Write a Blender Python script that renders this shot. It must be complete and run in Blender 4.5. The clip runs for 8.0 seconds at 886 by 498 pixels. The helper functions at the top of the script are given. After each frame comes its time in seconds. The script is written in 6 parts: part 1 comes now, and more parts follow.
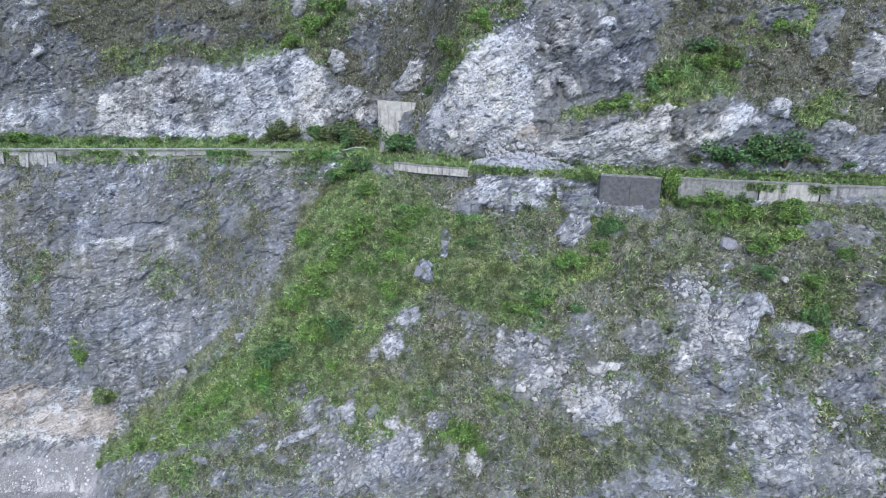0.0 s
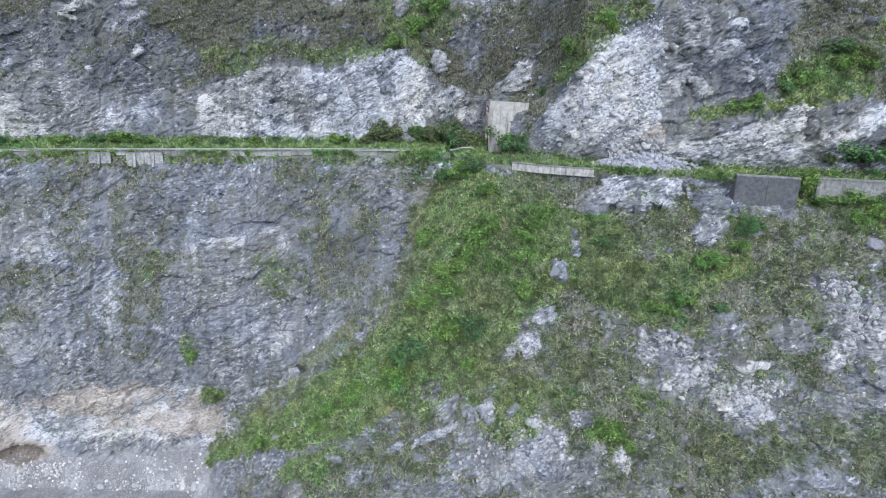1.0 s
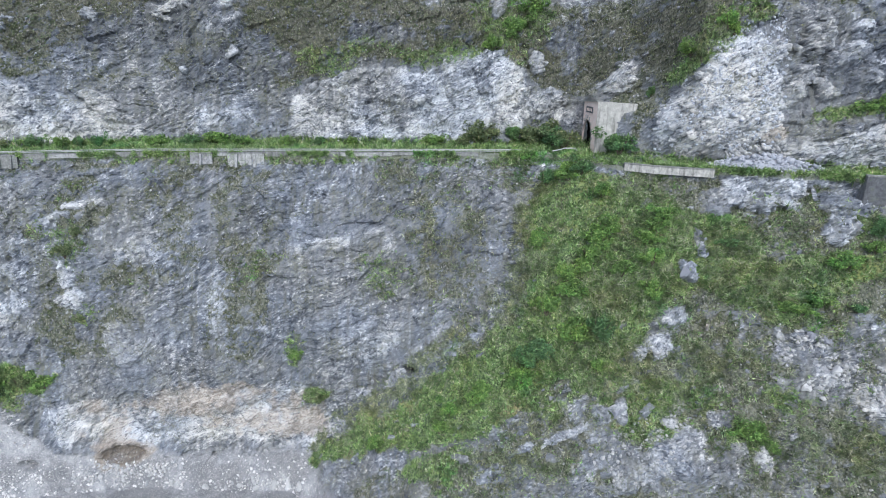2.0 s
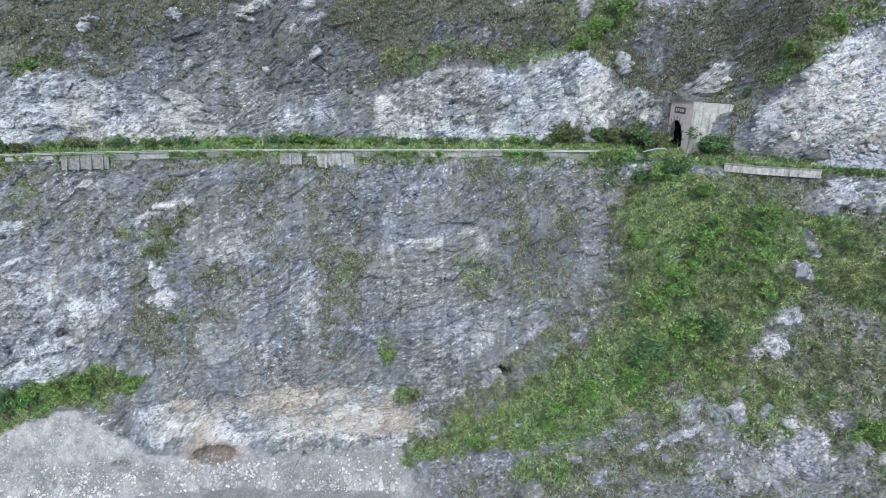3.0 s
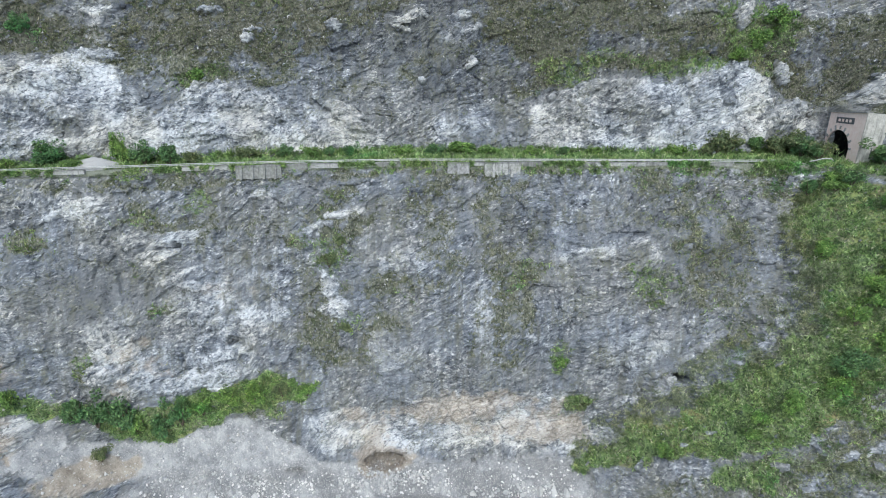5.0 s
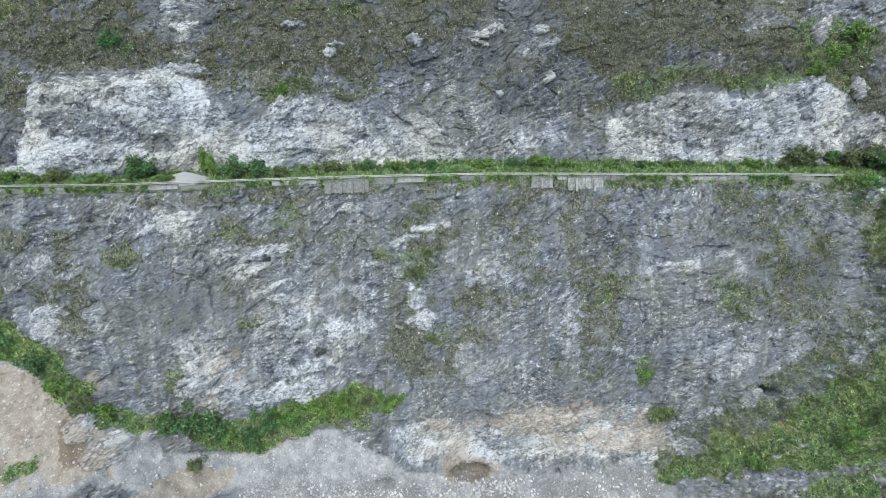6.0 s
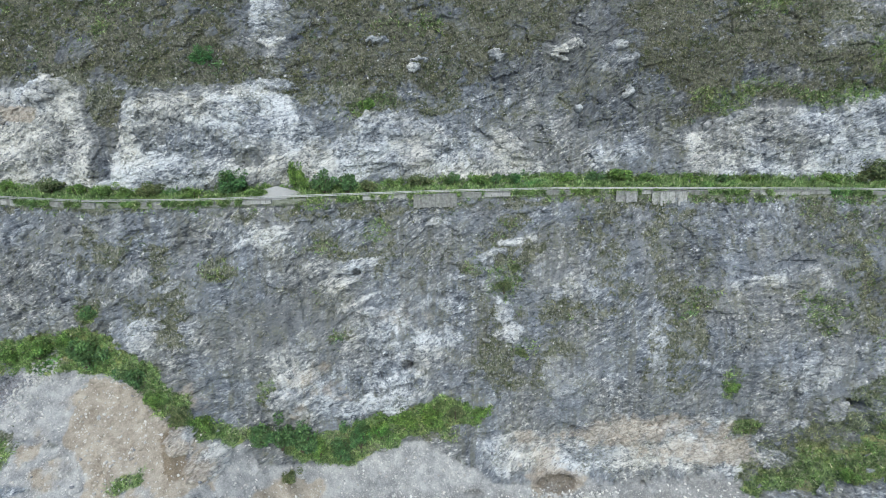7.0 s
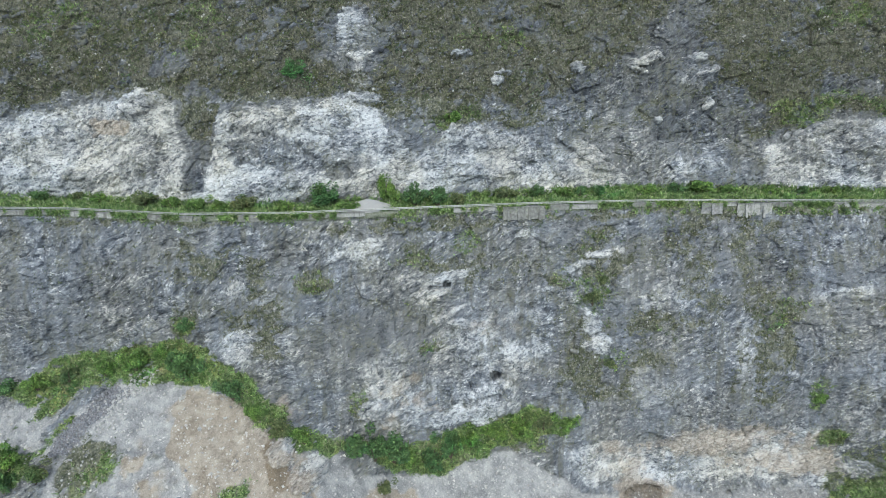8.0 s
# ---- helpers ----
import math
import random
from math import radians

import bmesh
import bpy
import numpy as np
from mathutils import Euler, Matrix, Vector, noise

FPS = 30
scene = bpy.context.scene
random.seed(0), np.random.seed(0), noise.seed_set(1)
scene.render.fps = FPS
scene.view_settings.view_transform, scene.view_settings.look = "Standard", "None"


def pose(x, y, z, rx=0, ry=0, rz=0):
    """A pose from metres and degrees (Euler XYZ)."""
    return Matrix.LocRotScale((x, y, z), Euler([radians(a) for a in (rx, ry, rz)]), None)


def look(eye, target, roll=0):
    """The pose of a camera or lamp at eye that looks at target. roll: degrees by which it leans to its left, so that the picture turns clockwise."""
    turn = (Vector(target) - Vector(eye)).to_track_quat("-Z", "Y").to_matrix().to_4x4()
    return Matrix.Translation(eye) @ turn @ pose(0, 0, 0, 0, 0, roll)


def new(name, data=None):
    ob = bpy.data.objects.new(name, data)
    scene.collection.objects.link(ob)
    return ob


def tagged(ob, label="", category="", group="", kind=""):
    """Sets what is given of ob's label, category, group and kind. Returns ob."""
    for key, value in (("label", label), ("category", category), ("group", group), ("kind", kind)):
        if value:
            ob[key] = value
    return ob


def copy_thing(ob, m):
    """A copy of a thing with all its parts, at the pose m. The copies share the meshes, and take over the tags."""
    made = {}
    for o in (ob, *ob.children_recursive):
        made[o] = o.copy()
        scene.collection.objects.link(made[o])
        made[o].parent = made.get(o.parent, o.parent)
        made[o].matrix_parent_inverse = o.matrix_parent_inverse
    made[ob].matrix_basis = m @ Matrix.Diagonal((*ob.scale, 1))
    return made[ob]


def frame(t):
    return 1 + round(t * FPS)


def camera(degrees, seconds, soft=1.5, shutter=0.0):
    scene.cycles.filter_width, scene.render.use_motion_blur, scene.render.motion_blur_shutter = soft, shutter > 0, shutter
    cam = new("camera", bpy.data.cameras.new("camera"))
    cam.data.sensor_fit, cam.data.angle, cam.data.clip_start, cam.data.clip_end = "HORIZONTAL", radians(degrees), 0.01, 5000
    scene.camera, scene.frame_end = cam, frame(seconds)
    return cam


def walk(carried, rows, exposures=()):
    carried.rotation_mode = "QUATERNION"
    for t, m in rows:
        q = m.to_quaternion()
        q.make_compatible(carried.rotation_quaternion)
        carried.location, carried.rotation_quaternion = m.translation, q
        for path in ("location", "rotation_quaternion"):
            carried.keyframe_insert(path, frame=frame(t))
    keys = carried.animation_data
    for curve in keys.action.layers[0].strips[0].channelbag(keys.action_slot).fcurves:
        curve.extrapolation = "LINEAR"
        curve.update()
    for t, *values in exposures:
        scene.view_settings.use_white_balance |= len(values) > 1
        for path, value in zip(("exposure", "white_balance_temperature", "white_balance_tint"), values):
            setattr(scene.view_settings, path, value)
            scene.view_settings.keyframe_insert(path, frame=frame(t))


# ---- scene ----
cam = camera(74.0, 8.0, 1.05)
METRES, EYE, TILT, LEAN, TURN = 160.0, 90.0, -22.0, 0.0, 0.0
ROWS = [
    (0, 0.0000, 0.0000, 0.0000, 0.00, 0.00, -0.00),
    (0.5, -0.0710, -0.0022, -0.0006, -0.02, -0.00, -0.04),
    (1, -0.1431, -0.0032, -0.0007, 0.02, 0.02, -0.06),
    (1.5, -0.2141, -0.0036, -0.0011, 0.02, 0.07, -0.09),
    (3, -0.4031, -0.0051, -0.0010, 0.02, 0.10, -0.11),
    (3.5, -0.4615, -0.0049, -0.0009, 0.02, 0.11, -0.10),
    (4, -0.5195, -0.0059, 0.0007, -0.05, 0.15, -0.11),
    (4.5, -0.5761, -0.0089, 0.0034, -0.04, 0.19, -0.13),
    (6, -0.7513, -0.0234, 0.0274, -0.09, 0.16, -0.14),
    (6.5, -0.8112, -0.0280, 0.0369, -0.05, 0.19, -0.18),
    (7, -0.8717, -0.0317, 0.0452, -0.06, 0.22, -0.20),
    (7.5, -0.9336, -0.0351, 0.0526, -0.05, 0.26, -0.20),
    (8, -0.9952, -0.0391, 0.0603, -0.02, 0.29, -0.20),
]
# stops, kelvin and tint of the camera's own metering
LIGHT_METER = [(0.0, 0.32, 5800, 12), (3.0, 0.30, 5980, 6), (6.0, 0.22, 6130, 3), (8.0, 0.10, 6200, 1)]
walk(cam, [(t, pose(0, 0, EYE, TILT, LEAN, TURN) @ pose(METRES * x, METRES * y, METRES * z, 90 + pitch, roll, yaw)) for t, x, y, z, yaw, pitch, roll in ROWS], exposures=LIGHT_METER)

# ---- world and sun: a bright overcast day ----
world = bpy.data.worlds.new("overcast_sky")
scene.world = world
world.use_nodes = True
wn = world.node_tree
sky = wn.nodes.new("ShaderNodeTexSky")
sky.sky_type, sky.sun_disc = "NISHITA", False
sky.sun_elevation, sky.sun_rotation = radians(62), radians(200)
sky.air_density, sky.dust_density, sky.ozone_density = 1.2, 4.0, 1.5
wn.nodes["Background"].inputs["Strength"].default_value = 0.15
wn.links.new(sky.outputs["Color"], wn.nodes["Background"].inputs["Color"])
sun = new("sun", bpy.data.lights.new("sun", "SUN"))
sun.data.energy, sun.data.angle, sun.data.color = 1.5, radians(14), (1.0, 0.97, 0.93)
sun.matrix_world = look((-40, -60, 160), (-80, 120, 40))

# ---- materials ----
class Nodes:
    """Short ways to write a node material."""

    def __init__(self, name, roughness=0.9):
        self.material = bpy.data.materials.new(name)
        self.material.use_nodes = True
        self.tree = self.material.node_tree
        self.bsdf = self.tree.nodes["Principled BSDF"]
        self.bsdf.inputs["Roughness"].default_value = roughness
        self.bsdf.inputs["Specular IOR Level"].default_value = 0.25

    def add(self, kind, **inputs):
        node = self.tree.nodes.new(kind)
        for key, value in inputs.items():
            self.put(node.inputs[key.replace("_", " ")], value)
        return node

    def put(self, socket, value):
        if isinstance(value, bpy.types.NodeSocket):
            self.tree.links.new(value, socket)
        else:
            socket.default_value = value

    def place(self, scale=(1, 1, 1), turn=(0, 0, 0)):
        geo = self.add("ShaderNodeNewGeometry")
        m = self.add("ShaderNodeMapping", Vector=geo.outputs["Position"])
        m.inputs["Scale"].default_value = scale
        m.inputs["Rotation"].default_value = [radians(a) for a in turn]
        return m.outputs["Vector"]

    def noise(self, scale, detail=6.0, rough=0.6, at=None, distort=0.0):
        n = self.add("ShaderNodeTexNoise", Vector=at or self.place(), Scale=scale, Detail=detail, Roughness=rough, Distortion=distort)
        return n.outputs["Fac"]

    def cells(self, scale, at=None, out="Color"):
        n = self.add("ShaderNodeTexVoronoi", Vector=at or self.place(), Scale=scale)
        return n.outputs[out]

    def ramp(self, fac, low, high):
        n = self.add("ShaderNodeMapRange", Value=fac)
        n.inputs["From Min"].default_value, n.inputs["From Max"].default_value = low, high
        return n.outputs["Result"]

    def sum(self, a, b, how="ADD"):
        n = self.tree.nodes.new("ShaderNodeMath")
        n.operation, n.use_clamp = how, False
        self.put(n.inputs[0], a)
        self.put(n.inputs[1], b)
        return n.outputs[0]

    def mix(self, fac, a, b, how="MIX"):
        n = self.tree.nodes.new("ShaderNodeMix")
        n.data_type, n.blend_type = "RGBA", how
        self.put(n.inputs[0], fac)
        for socket, value in ((n.inputs[6], a), (n.inputs[7], b)):
            self.put(socket, (*value, 1) if isinstance(value, tuple) else value)
        return n.outputs[2]

    def done(self, colour, bump=None, strength=0.4, distance=0.1):
        self.put(self.bsdf.inputs["Base Color"], (*colour, 1) if isinstance(colour, tuple) else colour)
        if bump is not None:
            b = self.add("ShaderNodeBump", Height=bump, Strength=strength, Distance=distance)
            self.tree.links.new(b.outputs["Normal"], self.bsdf.inputs["Normal"])
        return self.material


def mountain_material():
    n = Nodes("mountain_rock", 0.85)
    cover, ground, beds = (n.add("ShaderNodeAttribute") for _ in range(3))
    cover.attribute_name, ground.attribute_name, beds.attribute_name = "cover", "ground", "beds"
    c, g, b = (n.add("ShaderNodeSeparateColor", Color=k.outputs["Color"]) for k in (cover, ground, beds))
    white, green, brush, tan = c.outputs[0], c.outputs[1], c.outputs[2], cover.outputs["Alpha"]
    gravel, dark, road, river = g.outputs[0], g.outputs[1], g.outputs[2], ground.outputs["Alpha"]
    along, across, wash = b.outputs[0], b.outputs[1], b.outputs[2]

    def times(a, k):
        return n.sum(a, k, "MULTIPLY")

    def flow(su, sv):
        """A place in the folded beds, drawn out along them."""
        return n.add("ShaderNodeCombineXYZ", X=times(along, su), Y=times(across, sv)).outputs[0]

    def dice(scale, at):
        """One random tone for every small flake."""
        return n.add("ShaderNodeSeparateColor", Color=n.cells(scale, at)).outputs[2]

    def around(v, low, high):
        return n.sum(n.ramp(v, low, high), -0.5)

    big, mid, fine = n.noise(0.07, 5), n.noise(0.5, 8, 0.70), n.noise(3.4, 6, 0.75)
    streak = n.noise(0.9, 5, 0.6, n.place((1.0, 0.25, 0.05)))
    fold = n.noise(1.0, 7, 0.68, flow(0.34, 0.75))
    flake = n.noise(1.0, 6, 0.74, flow(1.2, 2.4))
    chip, splinter = dice(1.0, flow(0.9, 1.9)), dice(1.0, flow(2.3, 4.3))
    wide = n.noise(1.0, 4, 0.6, flow(0.07, 0.13))
    def joints(su, sv, width):
        """Thin cracks between the blocks of the beds."""
        wob = n.add("ShaderNodeVectorMath", Vector=flow(su, sv))
        wob.operation = "ADD"
        n.put(wob.inputs[1], n.add("ShaderNodeTexNoise", Vector=flow(1.8 * su, 1.3 * sv), Scale=1.0, Detail=4.0).outputs["Color"])
        edge = n.tree.nodes.new("ShaderNodeTexVoronoi")
        edge.feature = "DISTANCE_TO_EDGE"
        n.put(edge.inputs["Vector"], wob.outputs["Vector"])
        n.put(edge.inputs["Scale"], 1.0)
        return n.ramp(edge.outputs["Distance"], width, 0.0)

    # schist and marble: folded beds from dark cracks over grey to pale faces
    broken = n.ramp(n.noise(0.085, 4, 0.6), 0.42, 0.58)
    much = times(n.sum(0.48, times(broken, 0.52)), n.sum(1.0, times(white, 0.35), "SUBTRACT"))
    much = times(much, n.sum(1.0, times(wash, 0.62), "SUBTRACT"))
    grain = n.sum(n.sum(times(around(fold, 0.36, 0.64), 0.32), times(around(flake, 0.35, 0.65), 0.42)), n.sum(times(n.sum(chip, -0.5), 0.27), times(n.sum(splinter, -0.5), 0.15)))
    tone = times(grain, much)
    glint = times(times(n.ramp(splinter, 0.80, 0.86), n.ramp(fold, 0.46, 0.58)), much)
    tone = n.sum(tone, times(glint, 0.30))
    tone = n.sum(tone, times(n.sum(fine, -0.5), 0.30))
    tone = n.sum(tone, times(n.sum(big, -0.5), 0.30))
    tone = n.sum(tone, times(n.sum(n.noise(0.5, 4, 0.55, n.place((1.0, 0.25, 0.05))), -0.5), 0.55))
    tone = n.sum(tone, times(times(white, n.sum(0.55, times(n.ramp(wide, 0.42, 0.56), 0.45))), 0.50))
    tone = n.sum(tone, times(dark, -0.20))
    tone = n.sum(tone, times(wash, -0.02))
    island = n.add("ShaderNodeNewGeometry").outputs["Random Per Island"]
    tone = n.sum(tone, times(n.sum(island, -0.5), 0.30))
    cracks = n.sum(times(joints(0.30, 0.62, 0.05), n.ramp(n.noise(0.3, 4, 0.6), 0.46, 0.58)), times(joints(0.75, 1.7, 0.07), n.ramp(n.noise(0.7, 4, 0.6), 0.47, 0.57)))
    tone = n.sum(tone, times(times(cracks, n.sum(much, times(white, 0.8))), -0.30))
    tone = n.sum(tone, times(times(times(n.ramp(splinter, 0.24, 0.18), n.ramp(flake, 0.54, 0.46)), white), -0.26))
    shades = n.add("ShaderNodeValToRGB", Fac=n.sum(tone, 0.43))
    e = shades.color_ramp.elements
    e[0].color, e[1].color = (0.050, 0.057, 0.070, 1), (0.68, 0.685, 0.68, 1)
    for at, colour in ((0.28, (0.138, 0.150, 0.169)), (0.52, (0.236, 0.252, 0.274)), (0.78, (0.475, 0.485, 0.49))):
        e.new(at).color = (*colour, 1)
    rock = shades.outputs["Color"]
    # blue-grey, warm and mossy zones, rain streaks
    rock = n.mix(n.ramp(n.noise(0.06, 4, 0.6), 0.42, 0.58), n.mix(1.0, rock, (0.97, 1.0, 1.05), "MULTIPLY"), n.mix(1.0, rock, (1.0, 0.98, 0.94), "MULTIPLY"))
    rock = n.mix(times(times(n.ramp(streak, 0.46, 0.64), n.ramp(n.noise(0.11, 4, 0.6), 0.40, 0.56)), n.sum(0.85, times(white, 0.85), "SUBTRACT")), rock, (0.16, 0.165, 0.15))
    rock = n.mix(times(times(n.ramp(n.noise(0.18, 5, 0.65), 0.50, 0.62), n.ramp(dice(3.2, n.place()), 0.2, 0.9)), 0.58), rock, (0.20, 0.205, 0.14))
    ochre = n.mix(n.ramp(flake, 0.38, 0.62), (0.27, 0.215, 0.16), (0.56, 0.50, 0.42))
    ochre = n.mix(times(dark, 0.8), ochre, n.mix(n.ramp(fine, 0.4, 0.6), (0.10, 0.078, 0.052), (0.21, 0.17, 0.12)))
    rock = n.mix(times(n.ramp(n.sum(tan, times(n.sum(fine, -0.5), 1.5)), 0.2, 0.9), 0.65), rock, ochre)
    # thin soil and dead litter under the scrub, turf under the grass: each leaf its own tone
    leaf, sprig = dice(4.6, n.place((1.0, 0.8, 0.7), (0, 25, 0))), dice(2.1, n.place((1.0, 0.8, 0.7), (0, -20, 0)))
    speck = n.sum(times(leaf, 0.6), times(sprig, 0.4))
    litter = n.mix(n.ramp(n.sum(speck, times(n.sum(mid, -0.5), 1.2)), 0.15, 0.85), (0.048, 0.056, 0.036), (0.225, 0.23, 0.165))
    litter = n.mix(times(n.ramp(leaf, 0.90, 0.93), 0.8), litter, (0.33, 0.33, 0.31))
    litter = n.mix(times(dark, 0.7), litter, n.mix(1.0, litter, (0.66, 0.62, 0.60), "MULTIPLY"))
    spots = n.sum(brush, times(n.sum(n.noise(1.1, 8, 0.78), -0.5), 2.8))
    col = n.mix(times(n.ramp(spots, 0.30, 0.75), 0.88), rock, litter)
    turf = n.mix(n.ramp(n.sum(speck, times(n.sum(n.noise(0.8, 6, 0.7), -0.5), 1.6)), 0.15, 0.85), (0.028, 0.056, 0.020), (0.225, 0.32, 0.115))
    turf = n.mix(times(n.ramp(n.noise(0.16, 5, 0.65), 0.50, 0.64), 0.6), turf, n.mix(speck, (0.07, 0.075, 0.04), (0.30, 0.29, 0.19)))
    turf = n.mix(times(n.ramp(n.noise(0.10, 5, 0.7), 0.50, 0.62), 0.75), turf, n.mix(1.0, turf, (1.55, 1.18, 1.1), "MULTIPLY"))
    turf = n.mix(times(n.ramp(n.noise(0.24, 5, 0.7), 0.54, 0.66), 0.7), turf, litter)
    weeds = n.sum(green, times(n.sum(n.noise(0.9, 8, 0.75), -0.5), 2.2))
    col = n.mix(times(n.ramp(weeds, 0.30, 0.72), 0.94), col, turf)
    # loose stone
    pebble = dice(5.5, n.place())
    grit = n.sum(times(pebble, 0.26), n.sum(times(fine, 0.38), times(mid, 0.70)))
    drift = times(n.sum(n.noise(0.35, 5, 0.65, n.place((1, 1, 0.35), (0, 30, 0))), -0.5), 1.3)
    grit = n.sum(grit, drift)
    loose = n.mix(n.ramp(grit, 0.35, 1.0), (0.17, 0.178, 0.188), (0.47, 0.472, 0.47))
    earth = n.mix(n.ramp(grit, 0.35, 0.95), (0.20, 0.168, 0.13), (0.44, 0.395, 0.33))
    loose = n.mix(times(n.ramp(tan, 0.05, 0.5), 0.9), loose, earth)
    loose = n.mix(times(n.ramp(dark, 0.3, 0.8), 0.8), loose, n.mix(n.ramp(tan, 0.2, 0.6), n.mix(n.ramp(pebble, 0.5, 0.9), (0.09, 0.09, 0.10), (0.26, 0.26, 0.27)), n.mix(n.ramp(fine, 0.4, 0.6), (0.11, 0.086, 0.058), (0.23, 0.185, 0.13))))
    loose = n.mix(times(n.ramp(dice(3.4, n.place()), 0.955, 0.97), 0.6), loose, (0.60, 0.59, 0.57))
    loose = n.mix(times(river, times(n.ramp(n.noise(0.12, 4, 0.6), 0.42, 0.56), 0.7)), loose, n.mix(n.ramp(pebble, 0.6, 0.95), (0.14, 0.145, 0.15), (0.34, 0.33, 0.31)))
    free = times(n.ramp(green, 0.5, 0.2), n.ramp(brush, 0.7, 0.4))
    col = n.mix(times(n.ramp(gravel, 0.35, 0.65), free), col, loose)
    col = n.mix(times(n.ramp(river, 0.2, 0.8), free), col, loose)
    col = n.mix(times(road, 0.75), col, n.mix(n.ramp(fine, 0.4, 0.6), (0.10, 0.13, 0.06), (0.26, 0.27, 0.22)))
    bare = n.ramp(n.sum(1.0, n.sum(n.sum(green, gravel), river), "SUBTRACT"), 0.0, 0.6)
    height = n.sum(times(n.sum(times(fold, 0.55), n.sum(times(flake, 0.25), n.sum(times(chip, 0.16), times(splinter, 0.10)))), n.sum(0.3, much)), times(cracks, -0.15))
    height = n.sum(times(height, bare), n.sum(times(fine, 0.20), times(times(speck, 0.25), n.sum(green, brush))))
    return n.done(col, height, 0.8, 0.5)


MOUNTAIN = mountain_material()

# ---- the shape of the mountainside ----
# x runs along the valley, y into the mountain, z up. "Slope coordinates" (x, h, d) lie on a plane leaning back by LEANING:
# h is the way up that plane and d the depth behind it; the mesh is laid out as an even net on it.
LEANING = radians(22)
CT, ST = math.cos(LEANING), math.sin(LEANING)
BASE = 90.0


def to_world(x, h, d):
    return x, d * CT + h * ST, BASE + h * CT - d * ST


def to_slope(x, y, z):
    return x, y * ST + (z - BASE) * CT, y * CT - (z - BASE) * ST


def step(a, b, v):
    k = np.clip((v - a) / (b - a), 0.0, 1.0)
    return k * k * (3 - 2 * k)


def hashed(i, j, seed):
    v = np.sin(i * 127.1 + j * 311.7 + seed * 74.7) * 43758.5453
    return v - np.floor(v)


def value_noise(x, y, seed=0):
    i, j = np.floor(x), np.floor(y)
    u, v = x - i, y - j
    u, v = u * u * (3 - 2 * u), v * v * (3 - 2 * v)
    a = hashed(i, j, seed) * (1 - u) + hashed(i + 1, j, seed) * u
    b = hashed(i, j + 1, seed) * (1 - u) + hashed(i + 1, j + 1, seed) * u
    return (a * (1 - v) + b * v) * 2 - 1


def fractal(x, y, octaves=4, seed=0):
    out, amp = 0, 1.0
    for n in range(octaves):
        out = out + amp * value_noise(x, y, seed + n)
        x, y, amp = 1.62 * x - 1.22 * y + 17.3, 1.22 * x + 1.62 * y - 9.1, amp * 0.5
    return out / 1.9


def facets(x, y, seed=0, tilt=1.0):
    """Broken rock: every cell is a small plane of its own height and tilt."""
    i, j = np.floor(x), np.floor(y)
    best, out = np.full(np.shape(x), 9.0), np.zeros(np.shape(x))
    for a in (-1, 0, 1):
        for b in (-1, 0, 1):
            ci, cj = i + a, j + b
            px, py = ci + hashed(ci, cj, seed), cj + hashed(ci, cj, seed + 1)
            r = (x - px) ** 2 + (y - py) ** 2
            near = r < best
            plane = hashed(ci, cj, seed + 2) - 0.5 + tilt * ((hashed(ci, cj, seed + 3) - 0.5) * (x - px) + (hashed(ci, cj, seed + 4) - 0.5) * (y - py))
            best, out = np.where(near, r, best), np.where(near, plane, out)
    return out


STATIONS = []


def station(x, *depths):
    """The mountain's outline at x: how far in it lies at each of the heights of road_levels()."""
    STATIONS.append((x, *depths))


# heights: -8, -3, 3, 9, 15, 30, 48, road edge, road inside, road +8.5, road +12, 90, 140
station(-430, 60, 98, 101, 104, 106, 112, 118, 124, 133, 136, 137, 143, 180)
station(-330, 60, 97, 100, 102, 104, 110, 115, 121, 129, 132, 133, 139, 175)
station(-240, 60, 96, 99, 101, 103, 109.5, 114, 119, 126, 129, 130.5, 135.5, 172)
station(-215, 60, 94, 97, 99, 101, 105.5, 110, 115.5, 121.5, 124, 125.5, 130.5, 170)
station(-192, 60, 92, 96, 99, 101, 103.5, 109, 116.5, 122.5, 126, 127.5, 135, 173)
station(-168, 60, 90, 96.5, 100.5, 104.3, 109, 114, 120, 126.5, 130, 131.5, 141, 178)
station(-140, 60, 92, 98.5, 103.3, 107, 113, 119.5, 124, 131, 135.5, 137, 145, 182)
station(-110, 60, 94, 101.7, 105, 106, 109, 118, 126.8, 137, 141.5, 143, 149, 186)
station(-75, 60, 94, 102.5, 104.3, 105, 107.3, 116.5, 127, 135.5, 140, 141.5, 147, 184)
station(-45, 60, 94, 101, 102, 102.5, 104.5, 114, 127, 134, 136.5, 137.5, 144, 181)
station(-22, 60, 94, 100, 101, 101.5, 103.5, 113, 125.5, 134, 135, 136, 142, 178)
station(-12.9, 60, 94, 100, 101, 101.5, 103, 110, 116, 134, 135, 135.5, 141, 176)
station(-12.2, 60, 94, 100, 101, 101.5, 103, 109.5, 115.5, 122.6, 123, 135, 140.8, 176)
station(-4.5, 60, 90, 95, 97, 98, 101, 106, 110, 118, 119.5, 127, 134, 165)
station(3, 60, 90, 95, 96, 97, 99, 103, 106, 110, 110.5, 111, 115, 150)
station(17, 60, 90, 94, 95, 96, 97, 99, 101, 104.5, 106, 107.5, 112.5, 148)
station(45, 60, 84, 88, 89, 90, 91, 92, 93.5, 97, 98.5, 99.5, 107.5, 142)
station(90, 60, 78, 82, 83, 84, 85, 86, 88, 92, 94, 95, 103, 138)
station(180, 60, 74, 78, 79, 80, 81, 82, 84, 88, 90, 91, 99, 134)
